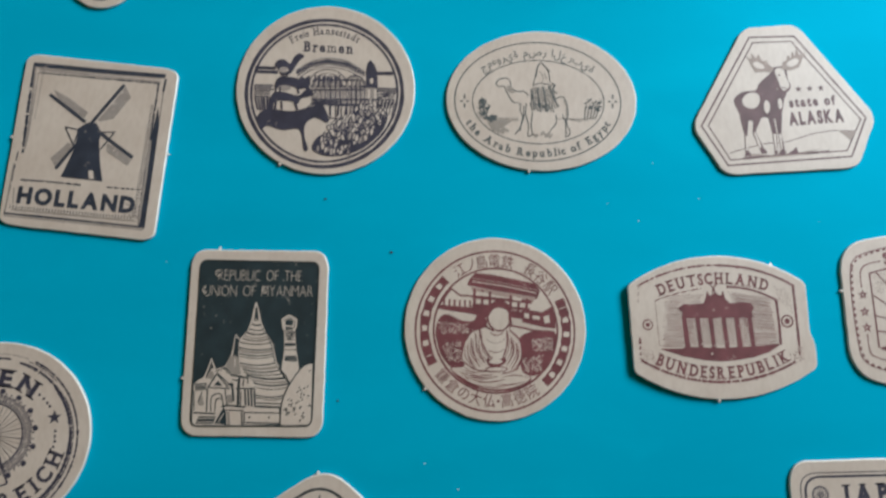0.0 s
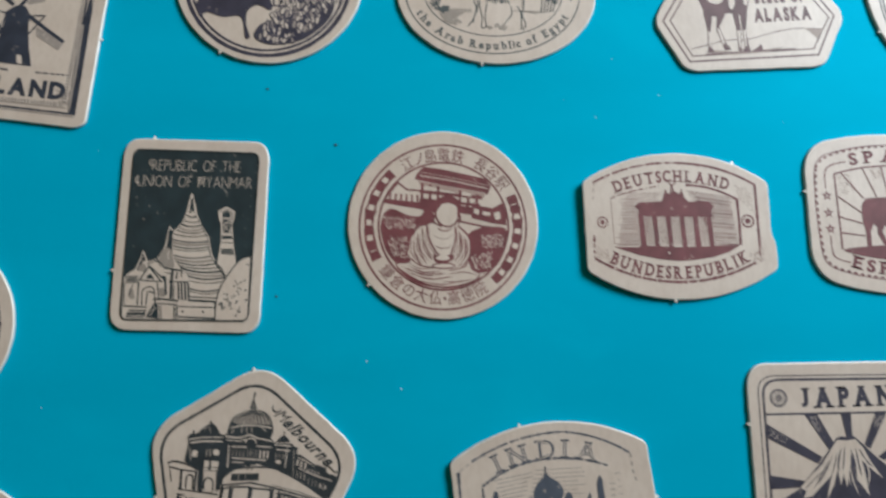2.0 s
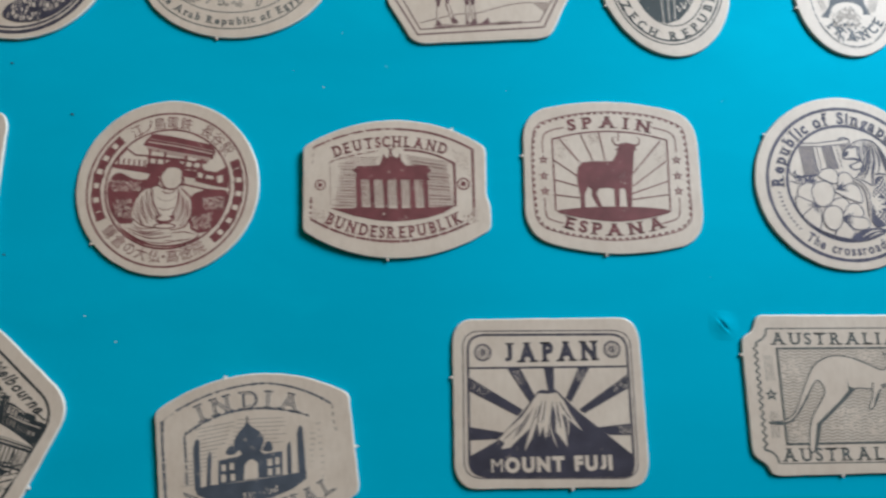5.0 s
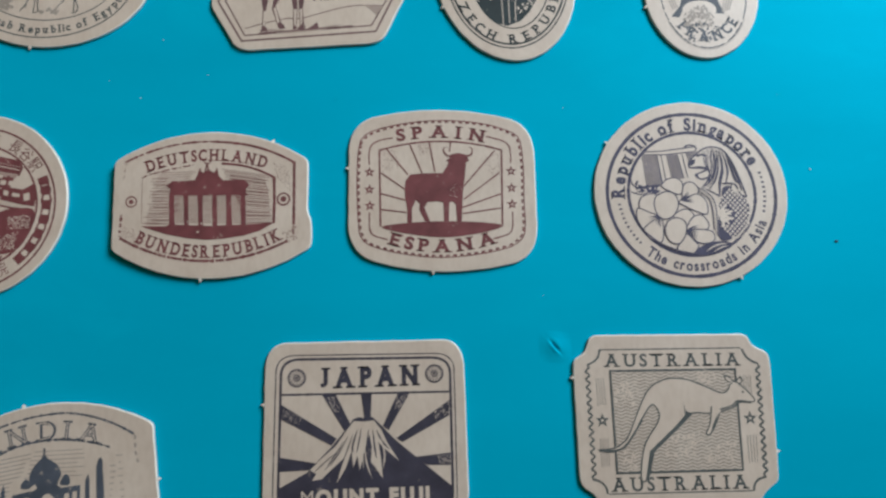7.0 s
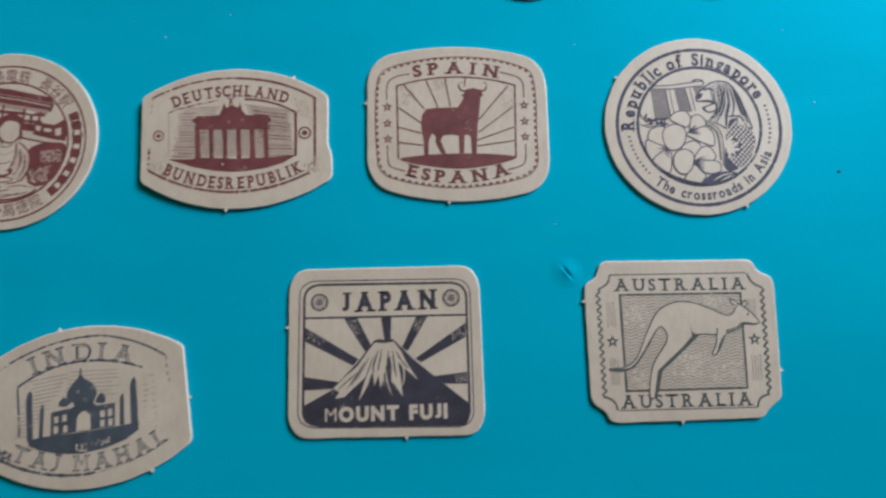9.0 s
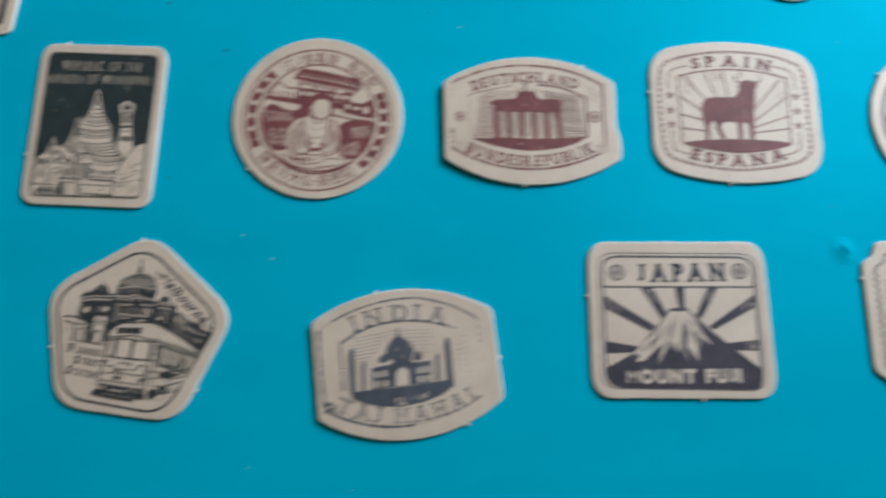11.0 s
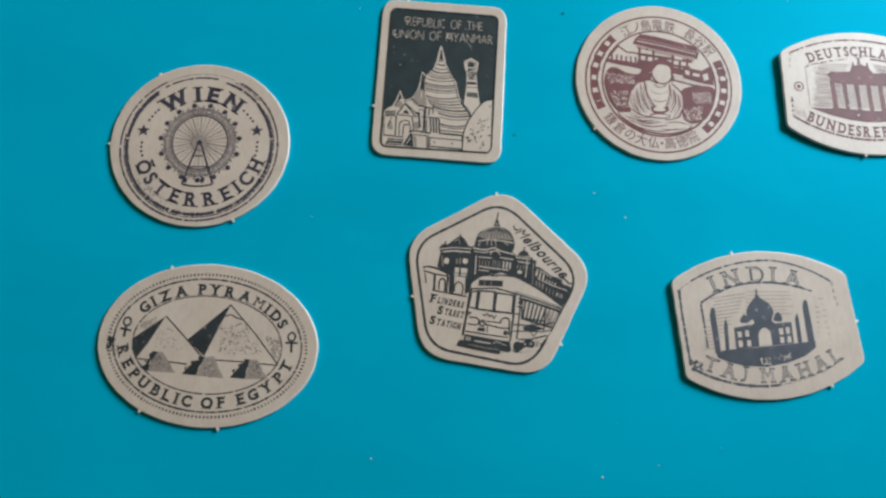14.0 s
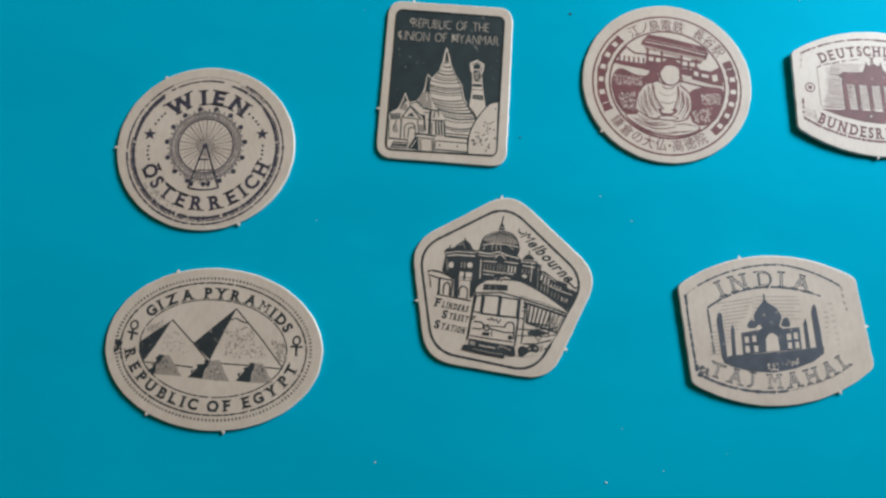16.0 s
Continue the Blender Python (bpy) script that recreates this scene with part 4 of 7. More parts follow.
s.line("0.9,-14.4 6.7,-14.6", 0.49)
s.line("-1.4,-15.8 6.6,-15.9", 0.25)
s.line("-1.1,-18.1 6.7,-18.3", 0.35)
s.dots("-0.3,-16.9 4.2,-16.9", 0.25)
s.poly("-13.8,-9.5 -11.2,-8.0 -9.8,-5.7 -6.8,-5.9 -5.2,-6.8 -2.7,-7.0 -1.2,-7.4 0.4,-9.1 1.1,-14.4 -1.4,-15.7 -1.2,-18.7 -13.4,-18.8", PAPER)
s.poly("-6.2,-6.8 -6.2,-4.1 -5.4,-2.9 -4.5,-2.6 -3.6,-3.4 -3.0,-6.0 -3.1,-7.1", TINT, True)
s.line("-5.0,-3.2 -4.9,-6.5", 0.25, TINT)
s.line("-4.4,-3.3 -4.3,-5.2", 0.25, PAPER)
s.line("-4.3,1.7 -4.5,-0.7 -4.4,-2.5", 0.44)
s.line("-9.9,-4.1 -9.9,-5.9 -10.9,-7.9", 0.25)
s.poly("-10.8,-8.0 -10.4,-6.6 -9.4,-6.3 -8.9,-7.4 -9.5,-8.2", TINT)
s.line("-8.8,-6.4 -6.6,-5.5 -5.2,-6.8", 0.25)
s.line("-10.3,-10.1 -8.4,-6.9 -5.3,-10.5", 0.35)
s.line("-10.3,-10.1 -5.9,-10.3", 0.30)
s.poly("-9.0,-9.6 -8.0,-8.5 -6.9,-9.8", INK)
s.line("-8.2,-6.9 -4.9,-9.8 -4.6,-10.7", 0.30)
s.hatch("-13.4,-9.4 -13.2,-10.7 -10.6,-9.2 -10.6,-10.5", 4, 0.30)
s.line("-13.5,-10.9 -13.2,-15.5", 0.25)
s.poly("-12.4,-13.3 -12.2,-12.0 -11.5,-12.0 -10.9,-13.9 -11.3,-14.4 -12.2,-14.2", TINT)
s.line("-11.6,-11.0 -12.4,-13.6", 0.25)
s.line("-10.4,-10.4 -10.3,-15.6", 0.35)
s.line("-9.3,-15.6 -9.4,-12.6 -8.3,-11.6 -7.0,-12.0 -6.3,-15.5", 0.30, smooth=True)
s.line("-8.4,-15.6 -8.3,-13.1 -7.7,-12.6 -7.0,-12.9", 0.30, smooth=True)
s.line("-6.3,-10.5 -5.7,-14.4", 0.25)
s.line("-5.7,-9.3 -4.7,-9.3 -4.2,-13.3", 0.49)
s.poly("-5.9,-11.8 -4.6,-11.7 -4.4,-13.7 -5.6,-13.7", TINT)
s.line("-5.2,-7.2 -3.1,-7.5 -1.2,-7.8", 0.39)
s.line("-4.8,-8.3 -3.0,-8.5", 0.25)
s.line("-3.1,-7.7 -3.2,-9.7 -3.1,-14.1", 0.59)
s.line("-2.1,-8.0 -2.2,-9.7", 0.30)
s.line("-1.1,-7.2 -1.1,-9.2", 0.25)
s.line("-3.8,-10.3 0.5,-10.3", 0.30)
s.hatch("-1.7,-10.4 0.5,-10.5 -1.3,-14.3 0.9,-14.5", 4, 0.39)
s.line("-2.6,-11.0 -2.5,-14.3", 0.25)
s.line("-6.9,-14.4 -5.0,-14.2 -1.4,-14.6", 0.39)
s.line("-6.6,-15.2 -1.6,-15.4", 0.25)
s.line("-13.3,-15.9 -8.2,-16.1", 0.35)
s.poly("-12.7,-18.4 -12.0,-16.7 -8.1,-16.7 -8.6,-18.4", INK)
s.hatch("-12.1,-17.2 -12.4,-18.0 -8.4,-17.1 -8.7,-18.0", 2, 0.20, PAPER)
s.poly("-8.3,-18.3 -6.7,-15.2 -5.8,-15.5 -5.5,-18.6", INK)
s.line("-7.4,-18.0 -6.3,-16.0", 0.20, PAPER)
s.poly("-5.6,-15.7 -5.0,-15.6 -4.6,-18.7 -5.3,-18.7", TINT)
s.hatch("-2.3,-15.7 -1.5,-15.7 -2.0,-18.6 -1.3,-18.6", 3, 0.20)
s.start("tower", "pale slender tower")
s.poly("6.1,6.1 7.9,7.2 9.9,6.1 9.8,4.2 9.4,3.3 9.9,-0.9 10.9,-6.3 8.8,-9.2 6.6,-6.0 7.1,-1.0 6.9,3.2 6.4,4.0", PAPER)
s.line("6.7,5.7 8.0,6.5 9.3,5.7 9.3,4.1", 0.20)
s.poly("7.1,4.6 7.1,5.6 8.0,6.2 8.9,5.6 8.9,4.6", INK)
s.hatch("7.1,4.1 7.4,1.2 9.1,4.1 9.4,1.1", 7, 0.20)
s.scatter("7.2,4.1 9.1,4.1 9.3,1.2 7.5,1.2", 30, 0.17, INK, 1.6)
s.poly("7.2,0.4 9.5,0.4 9.7,-0.3 7.2,-0.4", INK)
s.line("7.2,-1.2 9.8,-1.2", 0.20)
s.poly("7.3,-2.6 10.0,-2.6 10.2,-4.0 7.3,-3.8", INK)
s.hatch("7.6,-3.0 7.7,-3.5 9.9,-3.1 9.9,-3.6", 2, 0.15, TINT)
s.line("6.6,-6.1 7.6,-7.0 8.8,-9.2", 0.25)
s.poly("6.9,-18.7 7.0,-14.1 8.0,-10.6 10.1,-7.0 11.9,-4.9 13.9,-4.2 14.0,-18.5", PAPER)
s.line("6.9,-18.7 7.0,-14.1 8.0,-10.6 10.1,-7.0 11.9,-4.9 13.9,-4.2", 0.30, smooth=True)
for k in range(38):
    u, v = random.random(), random.random()
    (ax, ay), (bx, by), (cx, cy), (dx, dy) = pts("7.4,-14.4 13.2,-5.3 13.5,-17.9 7.3,-18.1")
    x, y = (ax * (1 - u) + bx * u) * (1 - v) + (dx * (1 - u) + cx * u) * v, (ay * (1 - u) + by * u) * (1 - v) + (dy * (1 - u) + cy * u) * v
    g = random.uniform(0.1, 1.3)
    s.line([(x, y), (x + 0.55 * math.cos(g), y + 0.55 * math.sin(g))], 0.26)
s.line(rounded(pts("-13.8,20.1 14.6,19.9 14.2,-18.8 -13.8,-18.9"), 0.89), 0.35, closed=True)
s.dots("-10.4,3.8", 0.20, TINT)
s.start("lettering", "pale thin capital letters")
s.word("REPUBLIC OF THE", "-8.8,16.6 10.1,16.6", 2.86, PAPER, wide=0.8, bold=-0.024)
s.ring("-9.5,17.0", 0.54, 0.74, 0.20, PAPER, 60, 330)
s.start("lettering", "pale thin capital letters")
s.word("UNION OF MYANMAR", "-11.8,12.8 12.7,12.9", 2.86, PAPER, wide=0.8, bold=-0.024)
s.ring("-12.4,12.9", 0.54, 0.74, 0.20, PAPER, 60, 330)
s.ring("1.9,13.0", 0.54, 0.74, 0.20, PAPER, 60, 330)
s.finish()

s = Sticker((54.2, -3.7), 0.8, "red", 0.3, "barrel-shaped tan card sticker printed with a red-brown city gate, curling up", (0.6, 0.9))
s.body(rounded(pts("-22.4,10.1 22.5,10.4 22.5,-2.0 23.5,-4.6 23.6,-10.3 -21.9,-10.9"), 0.9, (7.0, 0, 0, 0, 7.0, 0)), pts("13.9,15.0 -1.5,-16.9"))
s.start("border", "rubbed red-brown outline")
s.arc("-20.0,9.9 -3.9,14.8 6.1,14.3", 0.50, dash=(3.5, 0.25))
s.arc("2.1,14.8 11.1,13.3 19.2,9.7", 0.55)
s.line("19.2,10.0 19.3,2.6 19.4,-5.0", 0.65)
s.line("19.4,-5.0 19.3,-7.5 18.7,-8.4", 0.40, dash=(1, 0.3))
s.arc("-20.1,-8.0 -0.6,-13.5 18.7,-8.6", 0.60, dash=(5, 0.12))
s.line("-19.7,10.2 -20.1,5.6", 0.25, TINT, dash=(1, 0.6))
s.line("-20.1,-2.6 -20.2,-8.0", 0.45, dash=(1.6, 0.3))
s.scatter("14.2,9.9 18.3,8.3 18.4,2.6 15.3,6.2", 128, 0.09, TINT, 1.4)
s.scatter("-20.1,-4.6 -17.1,-5.6 -16.4,-8.6 -19.7,-7.6", 96, 0.09, TINT, 1.4)
s.scatter("16.7,-7.0 20.1,-5.5 20.3,-8.5 17.8,-9.5", 50, 0.08, INK, 1.8)
s.line("-15.9,6.1 -14.5,6.9 -9.6,8.2 -3.9,9.3", 0.30, dash=(1.5, 0.3))
s.arc("2.3,9.5 8.8,8.6 14.6,6.1", 0.55)
s.line("14.6,6.3 14.8,0.6 14.8,-4.8", 0.65)
s.line("-15.8,6.1 -15.4,-4.6", 0.20, TINT)
s.start("lettering", "red-brown serif capitals")
s.word("DEUTSCHLAND", "-14.2,9.2 -1.8,11.7 11.8,10.1", 2.80, serif=True, bold=0.03)
s.start("lettering", "red-brown serif capitals")
s.word("BUNDESREPUBLIK", "-15.4,-7.9 -0.7,-11.2 15.2,-7.7", 2.90, serif=True, bold=0.032)
s.start("ringed_dot", "red-brown ringed dot")
s.ring("-18.0,0.5", 1.20, 1.20, 0.30)
s.dots("-18.0,0.5", 0.55)
s.start("ringed_dot", "red-brown ringed dot")
s.ring("16.9,0.9", 1.40, 1.40, 0.40)
s.dots("16.9,0.9", 0.70)
s.start("picture", "red-brown columned city gate")
s.hatch("-13.0,7.4 -15.2,-4.8 -3.2,7.6 -8.4,-4.8", 24, 0.10, INK, 0.15)
s.hatch("-14.2,6.0 -15.2,-4.6 -9.0,6.0 -8.4,-4.7", 15, 0.10, INK, 0.3)
s.hatch("2.4,8.2 8.3,-4.7 13.0,6.6 14.7,-4.7", 26, 0.10, INK, 0.06)
s.hatch("3.0,7.7 8.3,-4.6 13.4,6.1 14.7,-4.6", 15, 0.12, INK, 0.1)
s.hatch("-8.7,2.1 -8.4,-4.5 7.6,2.0 7.8,-4.6", 18, 0.10, INK, 0.05)
s.poly("-10.3,4.3 -8.9,5.3 -3.7,5.6 -3.2,6.8 -2.8,8.1 -1.9,7.4 -0.6,8.1 0.6,7.4 1.4,8.2 1.8,6.6 2.8,5.5 7.6,5.7 9.0,4.3 8.2,3.6 8.2,2.3 -9.2,2.5 -9.3,3.5")
s.line("-2.5,7.4 -2.6,8.4", 0.35)
s.line("-1.4,7.6 -1.0,9.7 -0.6,7.6", 0.30)
s.line("-1.8,10.0 -1.0,9.4 -0.1,10.1", 0.30)
s.line("1.2,7.8 1.3,8.5", 0.35)
s.hatch("-8.9,2.6 7.5,2.4 -8.4,-5.2 7.9,-5.3", 6, 1.20)
s.hatch("-9.4,2.4 -9.4,2.1 8.5,2.3 8.6,2.0", 2, 0.30)
s.poly("-15.5,-5.3 -9.8,-5.3 -9.0,-4.9 0.0,-5.3 9.0,-5.0 14.8,-4.7 11.8,-6.5 7.9,-7.7 3.1,-8.4 -0.3,-8.6 -4.7,-8.2 -9.7,-7.2")
s.dots("-2.5,-6.7", 0.25, PAPER)
s.dots("-1.7,-4.7 -4.9,-4.2", 0.20, PAPER)
s.finish()

s = Sticker((108.2, -0.7), 0.8, "red", 0.12, "rounded pale card sticker printed with a red-brown bull", (0, 0))
s.body(rounded(pts("-22.1,16.9 21.6,15.9 21.7,-15.4 -22.1,-14.2"), 4.90, (3.76, 0, 4.08, 0)), pts("-2.7,-18.7 -22.1,6.4"))
s.start("border", "red-brown scalloped outline")
s.line("-19.6,11.4 -18.9,13.3 -16.3,15.1 -8.6,16.9 0.2,17.5 9.5,16.6 16.2,14.4 18.3,12.1 18.9,5.7 18.8,-2.2 18.8,-9.4 17.4,-12.0 14.4,-13.6 7.3,-15.0 -0.7,-15.6 -9.2,-14.7 -16.7,-12.7 -19.1,-10.5 -19.7,-7.5 -20.1,0.9 -20.0,7.7", 0.26, smooth=True, closed=True)
s.line("-19.2,11.7 -18.5,13.0 -16.0,14.7 -8.6,16.6 0.2,17.1 9.5,16.3 15.9,14.1 17.9,11.8 18.5,5.7 18.4,-2.2 18.4,-9.3 17.0,-11.7 14.2,-13.2 7.3,-14.6 -0.7,-15.2 -9.2,-14.3 -16.5,-12.4 -18.7,-10.2 -19.3,-7.5 -19.7,0.8 -19.6,7.7", 0.46, smooth=True, closed=True, dash=(0.95, 0.55))
s.line("-11.7,13.3 -14.8,12.7 -16.7,11.6 -17.3,9.8 -17.3,6.7", 0.31, smooth=True)
s.line("-17.2,-4.8 -17.1,-8.5 -16.2,-10.2 -12.9,-11.3", 0.31, smooth=True)
s.line("10.3,13.4 14.1,12.3 15.7,10.9 16.0,8.9 16.0,6.7", 0.31, smooth=True)
s.line("16.0,-5.0 15.9,-8.6 14.9,-10.3 11.4,-11.4", 0.31, smooth=True)
s.start("star", "small red-brown star")
s.star("-17.2,4.9", 1.36, hollow=True)
s.start("star", "small red-brown star")
s.star("-17.2,0.7", 1.36, hollow=True)
s.start("star", "small red-brown star")
s.star("-17.1,-3.2", 1.36, hollow=True)
s.start("star", "small red-brown star")
s.star("16.0,4.8", 1.36, hollow=True)
s.start("star", "small red-brown star")
s.star("16.0,0.7", 1.36, hollow=True)
s.start("star", "small red-brown star")
s.star("16.0,-3.2", 1.36, hollow=True)
s.start("lettering", "red-brown slab capitals")
s.word("SPAIN", "-9.9,14.1 -0.8,14.8 8.2,13.8", 2.95, serif=True, bold=0.04, wide=1.15)
s.start("lettering", "red-brown slab capitals")
s.word("ESPANA", "-11.2,-11.2 -0.6,-12.8 9.8,-11.4", 2.9, serif=True, bold=0.042, wide=1.15)
s.start("picture", "red-brown bull before rays")
s.line("-14.6,-8.2 -14.9,10.2", 0.41)
s.arc("-15.0,10.2 -0.4,12.3 14.1,9.9", 0.41)
s.line("13.9,10.0 13.6,-8.4", 0.41)
s.scatter("-14.4,10.0 -11.2,10.5 -10.1,6.0 -14.2,4.5", 112, 0.09, TINT, 1.3)
s.scatter("9.3,7.9 13.5,9.7 13.4,4.7 11.3,3.7", 80, 0.09, TINT, 1.3)
s.scatter("-7.0,11.3 -3.4,11.8 -3.0,9.7 -5.5,8.6", 64, 0.09, TINT, 1.3)
s.line("-8.2,4.2 -13.2,10.5", 0.31)
s.line("-4.9,4.6 -7.7,11.5", 0.31)
s.line("-1.9,4.8 -3.1,12.0", 0.31)
s.line("1.6,9.7 1.9,12.0", 0.31)
s.line("4.9,1.3 12.3,9.9", 0.31)
s.line("4.8,-1.9 13.2,4.4", 0.31)
s.line("4.3,-3.9 13.4,-0.7", 0.31)
s.line("4.5,-5.3 13.4,-4.1", 0.31)
s.line("-9.0,0.7 -14.5,4.7", 0.31)
s.line("-8.9,-1.9 -14.5,-0.3", 0.31)
s.line("-8.6,-4.9 -14.6,-4.1", 0.31)
s.start("bull", "red-brown standing bull")
s.poly("-9.0,0.7 -8.8,2.7 -7.7,4.2 -5.0,4.5 -0.1,4.5 0.9,6.0 1.4,7.2 0.7,7.5 1.6,8.1 2.1,9.1 3.7,9.4 5.6,8.9 6.2,7.4 5.5,7.1 5.2,4.3 4.6,-0.5 4.2,-7.1 3.1,-7.2 2.9,-3.1 2.3,-2.4 1.4,-2.6 1.2,-7.0 0.1,-7.1 -0.0,-2.6 -1.6,-2.3 -3.7,-2.5 -4.4,-3.8 -3.1,-7.2 -4.3,-7.0 -5.6,-4.3 -5.5,-2.8 -6.4,-1.9 -7.3,-4.0 -7.3,-7.4 -8.4,-7.4 -8.4,-4.0 -8.9,-1.4")
s.line("2.3,8.6 1.0,8.8 0.3,9.7 0.3,10.6 1.1,10.9", 0.57, smooth=True, taper=1)
s.line("5.3,8.6 6.5,8.8 7.0,9.7 6.9,10.5 6.2,10.9", 0.57, smooth=True, taper=1)
s.start("hill", "red-brown low hill")
s.poly("-14.3,-8.3 -8.7,-7.4 -0.6,-7.1 8.5,-7.4 13.7,-8.3 8.9,-9.9 0.4,-10.9 -8.7,-9.9", INK, True)
s.scatter("2.1,1.7 4.6,1.6 3.8,-1.5 0.5,-0.9", 14, 0.08, PAPER, 1.5)
s.finish()

s = Sticker((166.2, -1.2), 0.2, "indigo", 0.05, "round pale card sticker printed with flowers and a fish-tailed lion", (0, 0))
s.body(circle_outline(22.65, 22.3, 0.0, 0.4), pts("-19.6,12.3 10.7,-19.4"))
s.start("border", "two violet rings")
s.ring("0.1,0.1", 19.72, 19.56, 0.84)
s.ring("0.2,0.2", 14.87, 14.85, 0.73)
s.ring("0.1,0.1", 17.18, 17.07, 0.62, INK, 188, 226, dash=(0.55, 0.5))
s.ring("0.1,0.1", 17.18, 17.07, 0.62, INK, -15, 20, dash=(0.55, 0.5))
s.start("lettering", "bold violet letters round the top")
s.oval_word("Republic of Singapore", "0.1,0.1", 17.29, 17.18, 179, 28.7, 3.1, bold=0.045, serif=True)
s.start("lettering", "violet letters round the foot")
s.oval_word("The crossroads in Asia", "0.1,0.1", 17.18, 17.01, 234, 336, 2.5, bold=0.032)
s.start("picture", "indigo towers, fish-tailed lion and flowers")
s.line("-10.8,10.3 -6.3,10.5 1.6,11.6 2.1,11.1 1.5,10.4 -5.8,9.6 -10.6,9.6", 0.28, closed=True)
s.line("-0.8,11.6 0.5,12.0 1.9,11.6", 0.39, smooth=True)
s.poly("-11.1,9.4 -7.5,9.4 -6.8,2.4 -10.3,1.3", TINT)
s.hatch("-11.0,9.4 -7.5,9.4 -10.2,1.4 -6.8,2.4", 8, 0.17)
s.line("-7.5,9.5 -6.6,2.6", 0.28)
s.line("-6.5,9.5 -5.7,3.1", 0.22)
s.poly("-5.2,9.6 -2.7,9.7 -1.6,3.8 -4.3,3.3", TINT)
s.hatch("-5.2,9.6 -2.7,9.7 -4.2,3.5 -1.6,3.8", 7, 0.17)
s.line("-2.7,9.7 -1.4,3.8", 0.28)
s.line("-1.5,9.8 -0.5,4.0", 0.22)
s.poly("-0.7,10.0 1.9,10.6 2.3,9.3 0.5,7.9 0.5,6.3", TINT)
s.hatch("-0.6,10.0 1.9,10.6 0.4,7.5 2.1,9.2", 6, 0.17)
s.line("-14.1,4.1 -13.5,2.2 -11.7,1.4 -9.6,1.9 -7.0,2.2", 0.33, smooth=True)
s.line("-14.1,0.6 -11.9,-0.1 -10.3,0.3", 0.28, smooth=True)
s.scatter("-13.7,2.9 -7.4,2.0 -7.8,0.4 -13.0,0.1", 26, 0.28, INK, 2.4)
s.start("lion", "fish-tailed lion with long mane")
s.poly("5.0,11.5 3.3,10.9 1.9,9.7 0.5,8.5 -0.1,7.2 0.4,6.4 2.9,6.6 4.5,5.9 2.8,5.1 1.4,4.4 2.7,3.6 4.5,4.0 5.8,6.9 5.8,10.4", PAPER, True)
s.line("5.0,11.5 3.3,10.9 1.9,9.7 0.5,8.5 -0.1,7.2 0.4,6.4 2.7,6.6 4.3,6.0 2.8,5.3 1.4,4.6 2.7,3.6 4.2,4.0", 0.39, smooth=True)
s.poly("-0.1,7.1 0.4,8.3 1.6,8.5 1.3,7.4 0.5,6.8", INK)
s.line("0.6,6.3 2.7,6.3 4.0,6.0", 0.28)
s.line("1.8,4.7 2.1,3.9", 0.28)
s.line("1.9,9.2 3.2,9.7 4.3,9.2", 0.50)
s.blend("5.0,11.4 4.5,8.0 4.8,4.5", "3.3,10.7 3.6,8.0 4.2,5.7", 4, 0.20)
s.blend("5.6,10.9 5.1,6.3 3.4,1.9", "7.2,10.9 6.6,5.7 4.6,1.0", 5, 0.25)
s.line("5.0,11.5 7.2,11.3 8.9,10.0 10.5,7.1 12.0,2.8 13.0,-0.6", 0.39, smooth=True)
s.line("4.4,6.7 4.7,4.5 3.6,2.6 2.6,1.5", 0.28, smooth=True)
s.line("2.6,1.5 4.8,0.6 6.8,-0.6", 0.33, smooth=True)
s.line("5.7,11.1 6.3,7.5 5.2,4.0 3.3,1.7", 0.50, smooth=True, taper=2)
s.line("6.6,10.9 6.9,6.8 6.0,3.4 4.3,1.1", 0.33, smooth=True, taper=2)
s.line("7.4,10.7 7.8,6.3 7.0,2.8 6.7,-0.5", 0.73, smooth=True, taper=2)
s.line("8.0,10.4 9.0,5.7 8.2,2.2", 0.50, smooth=True, taper=2)
s.line("8.8,9.8 10.0,5.7 10.7,3.4 11.5,2.6", 0.61, smooth=True, taper=2)
s.line("9.3,9.1 11.2,4.0 12.0,0.5", 0.39, smooth=True, taper=2)
s.line("5.6,11.4 5.1,8.6 5.3,7.1", 0.28, smooth=True, taper=2)
s.line("7.5,2.5 9.3,2.6 10.6,2.2 11.9,-0.4 13.0,-0.7", 0.39, smooth=True)
s.line("9.6,2.3 9.7,0.5 12.5,-0.5", 0.28, smooth=True)
s.start("pineapple", "dark scaly pineapple")
s.poly("7.0,-1.0 7.6,1.5 9.3,1.9 9.9,0.1 12.7,-1.2 13.4,-3.8 12.1,-7.7 9.1,-10.5 6.3,-11.0 5.3,-7.9 5.9,-4.0", INK, True)
z_scale = s.z()
for i in range(15):
    for j in range(15):
        x, y = 9.6 + (i - j) * 0.56, -4.6 + (i + j - 14) * 0.62
        if ((x - 9.7) / 3.7) ** 2 + ((y + 4.6) / 6.2) ** 2 < 1 and math.hypot(x - 7.8, (y + 5.2) * 0.9) > 2.2:
            s.face([(x - 0.36, y), (x, y - 0.42), (x + 0.36, y), (x, y + 0.42)], PAPER, z_scale)
for k in range(8):
    a = radians(-70 + 28 * k)
    s.line([(6.4, -5.6), (6.4 + 1.5 * math.cos(a), -5.6 + 1.5 * math.sin(a) + 0.5), (6.4 + 2.9 * math.cos(a), -5.6 + 2.7 * math.sin(a))], 0.62, PAPER, smooth=True, taper=2)
s.line("5.9,-6.2 5.6,-4.0 5.7,-2.3", 0.73, PAPER, smooth=True, taper=2)
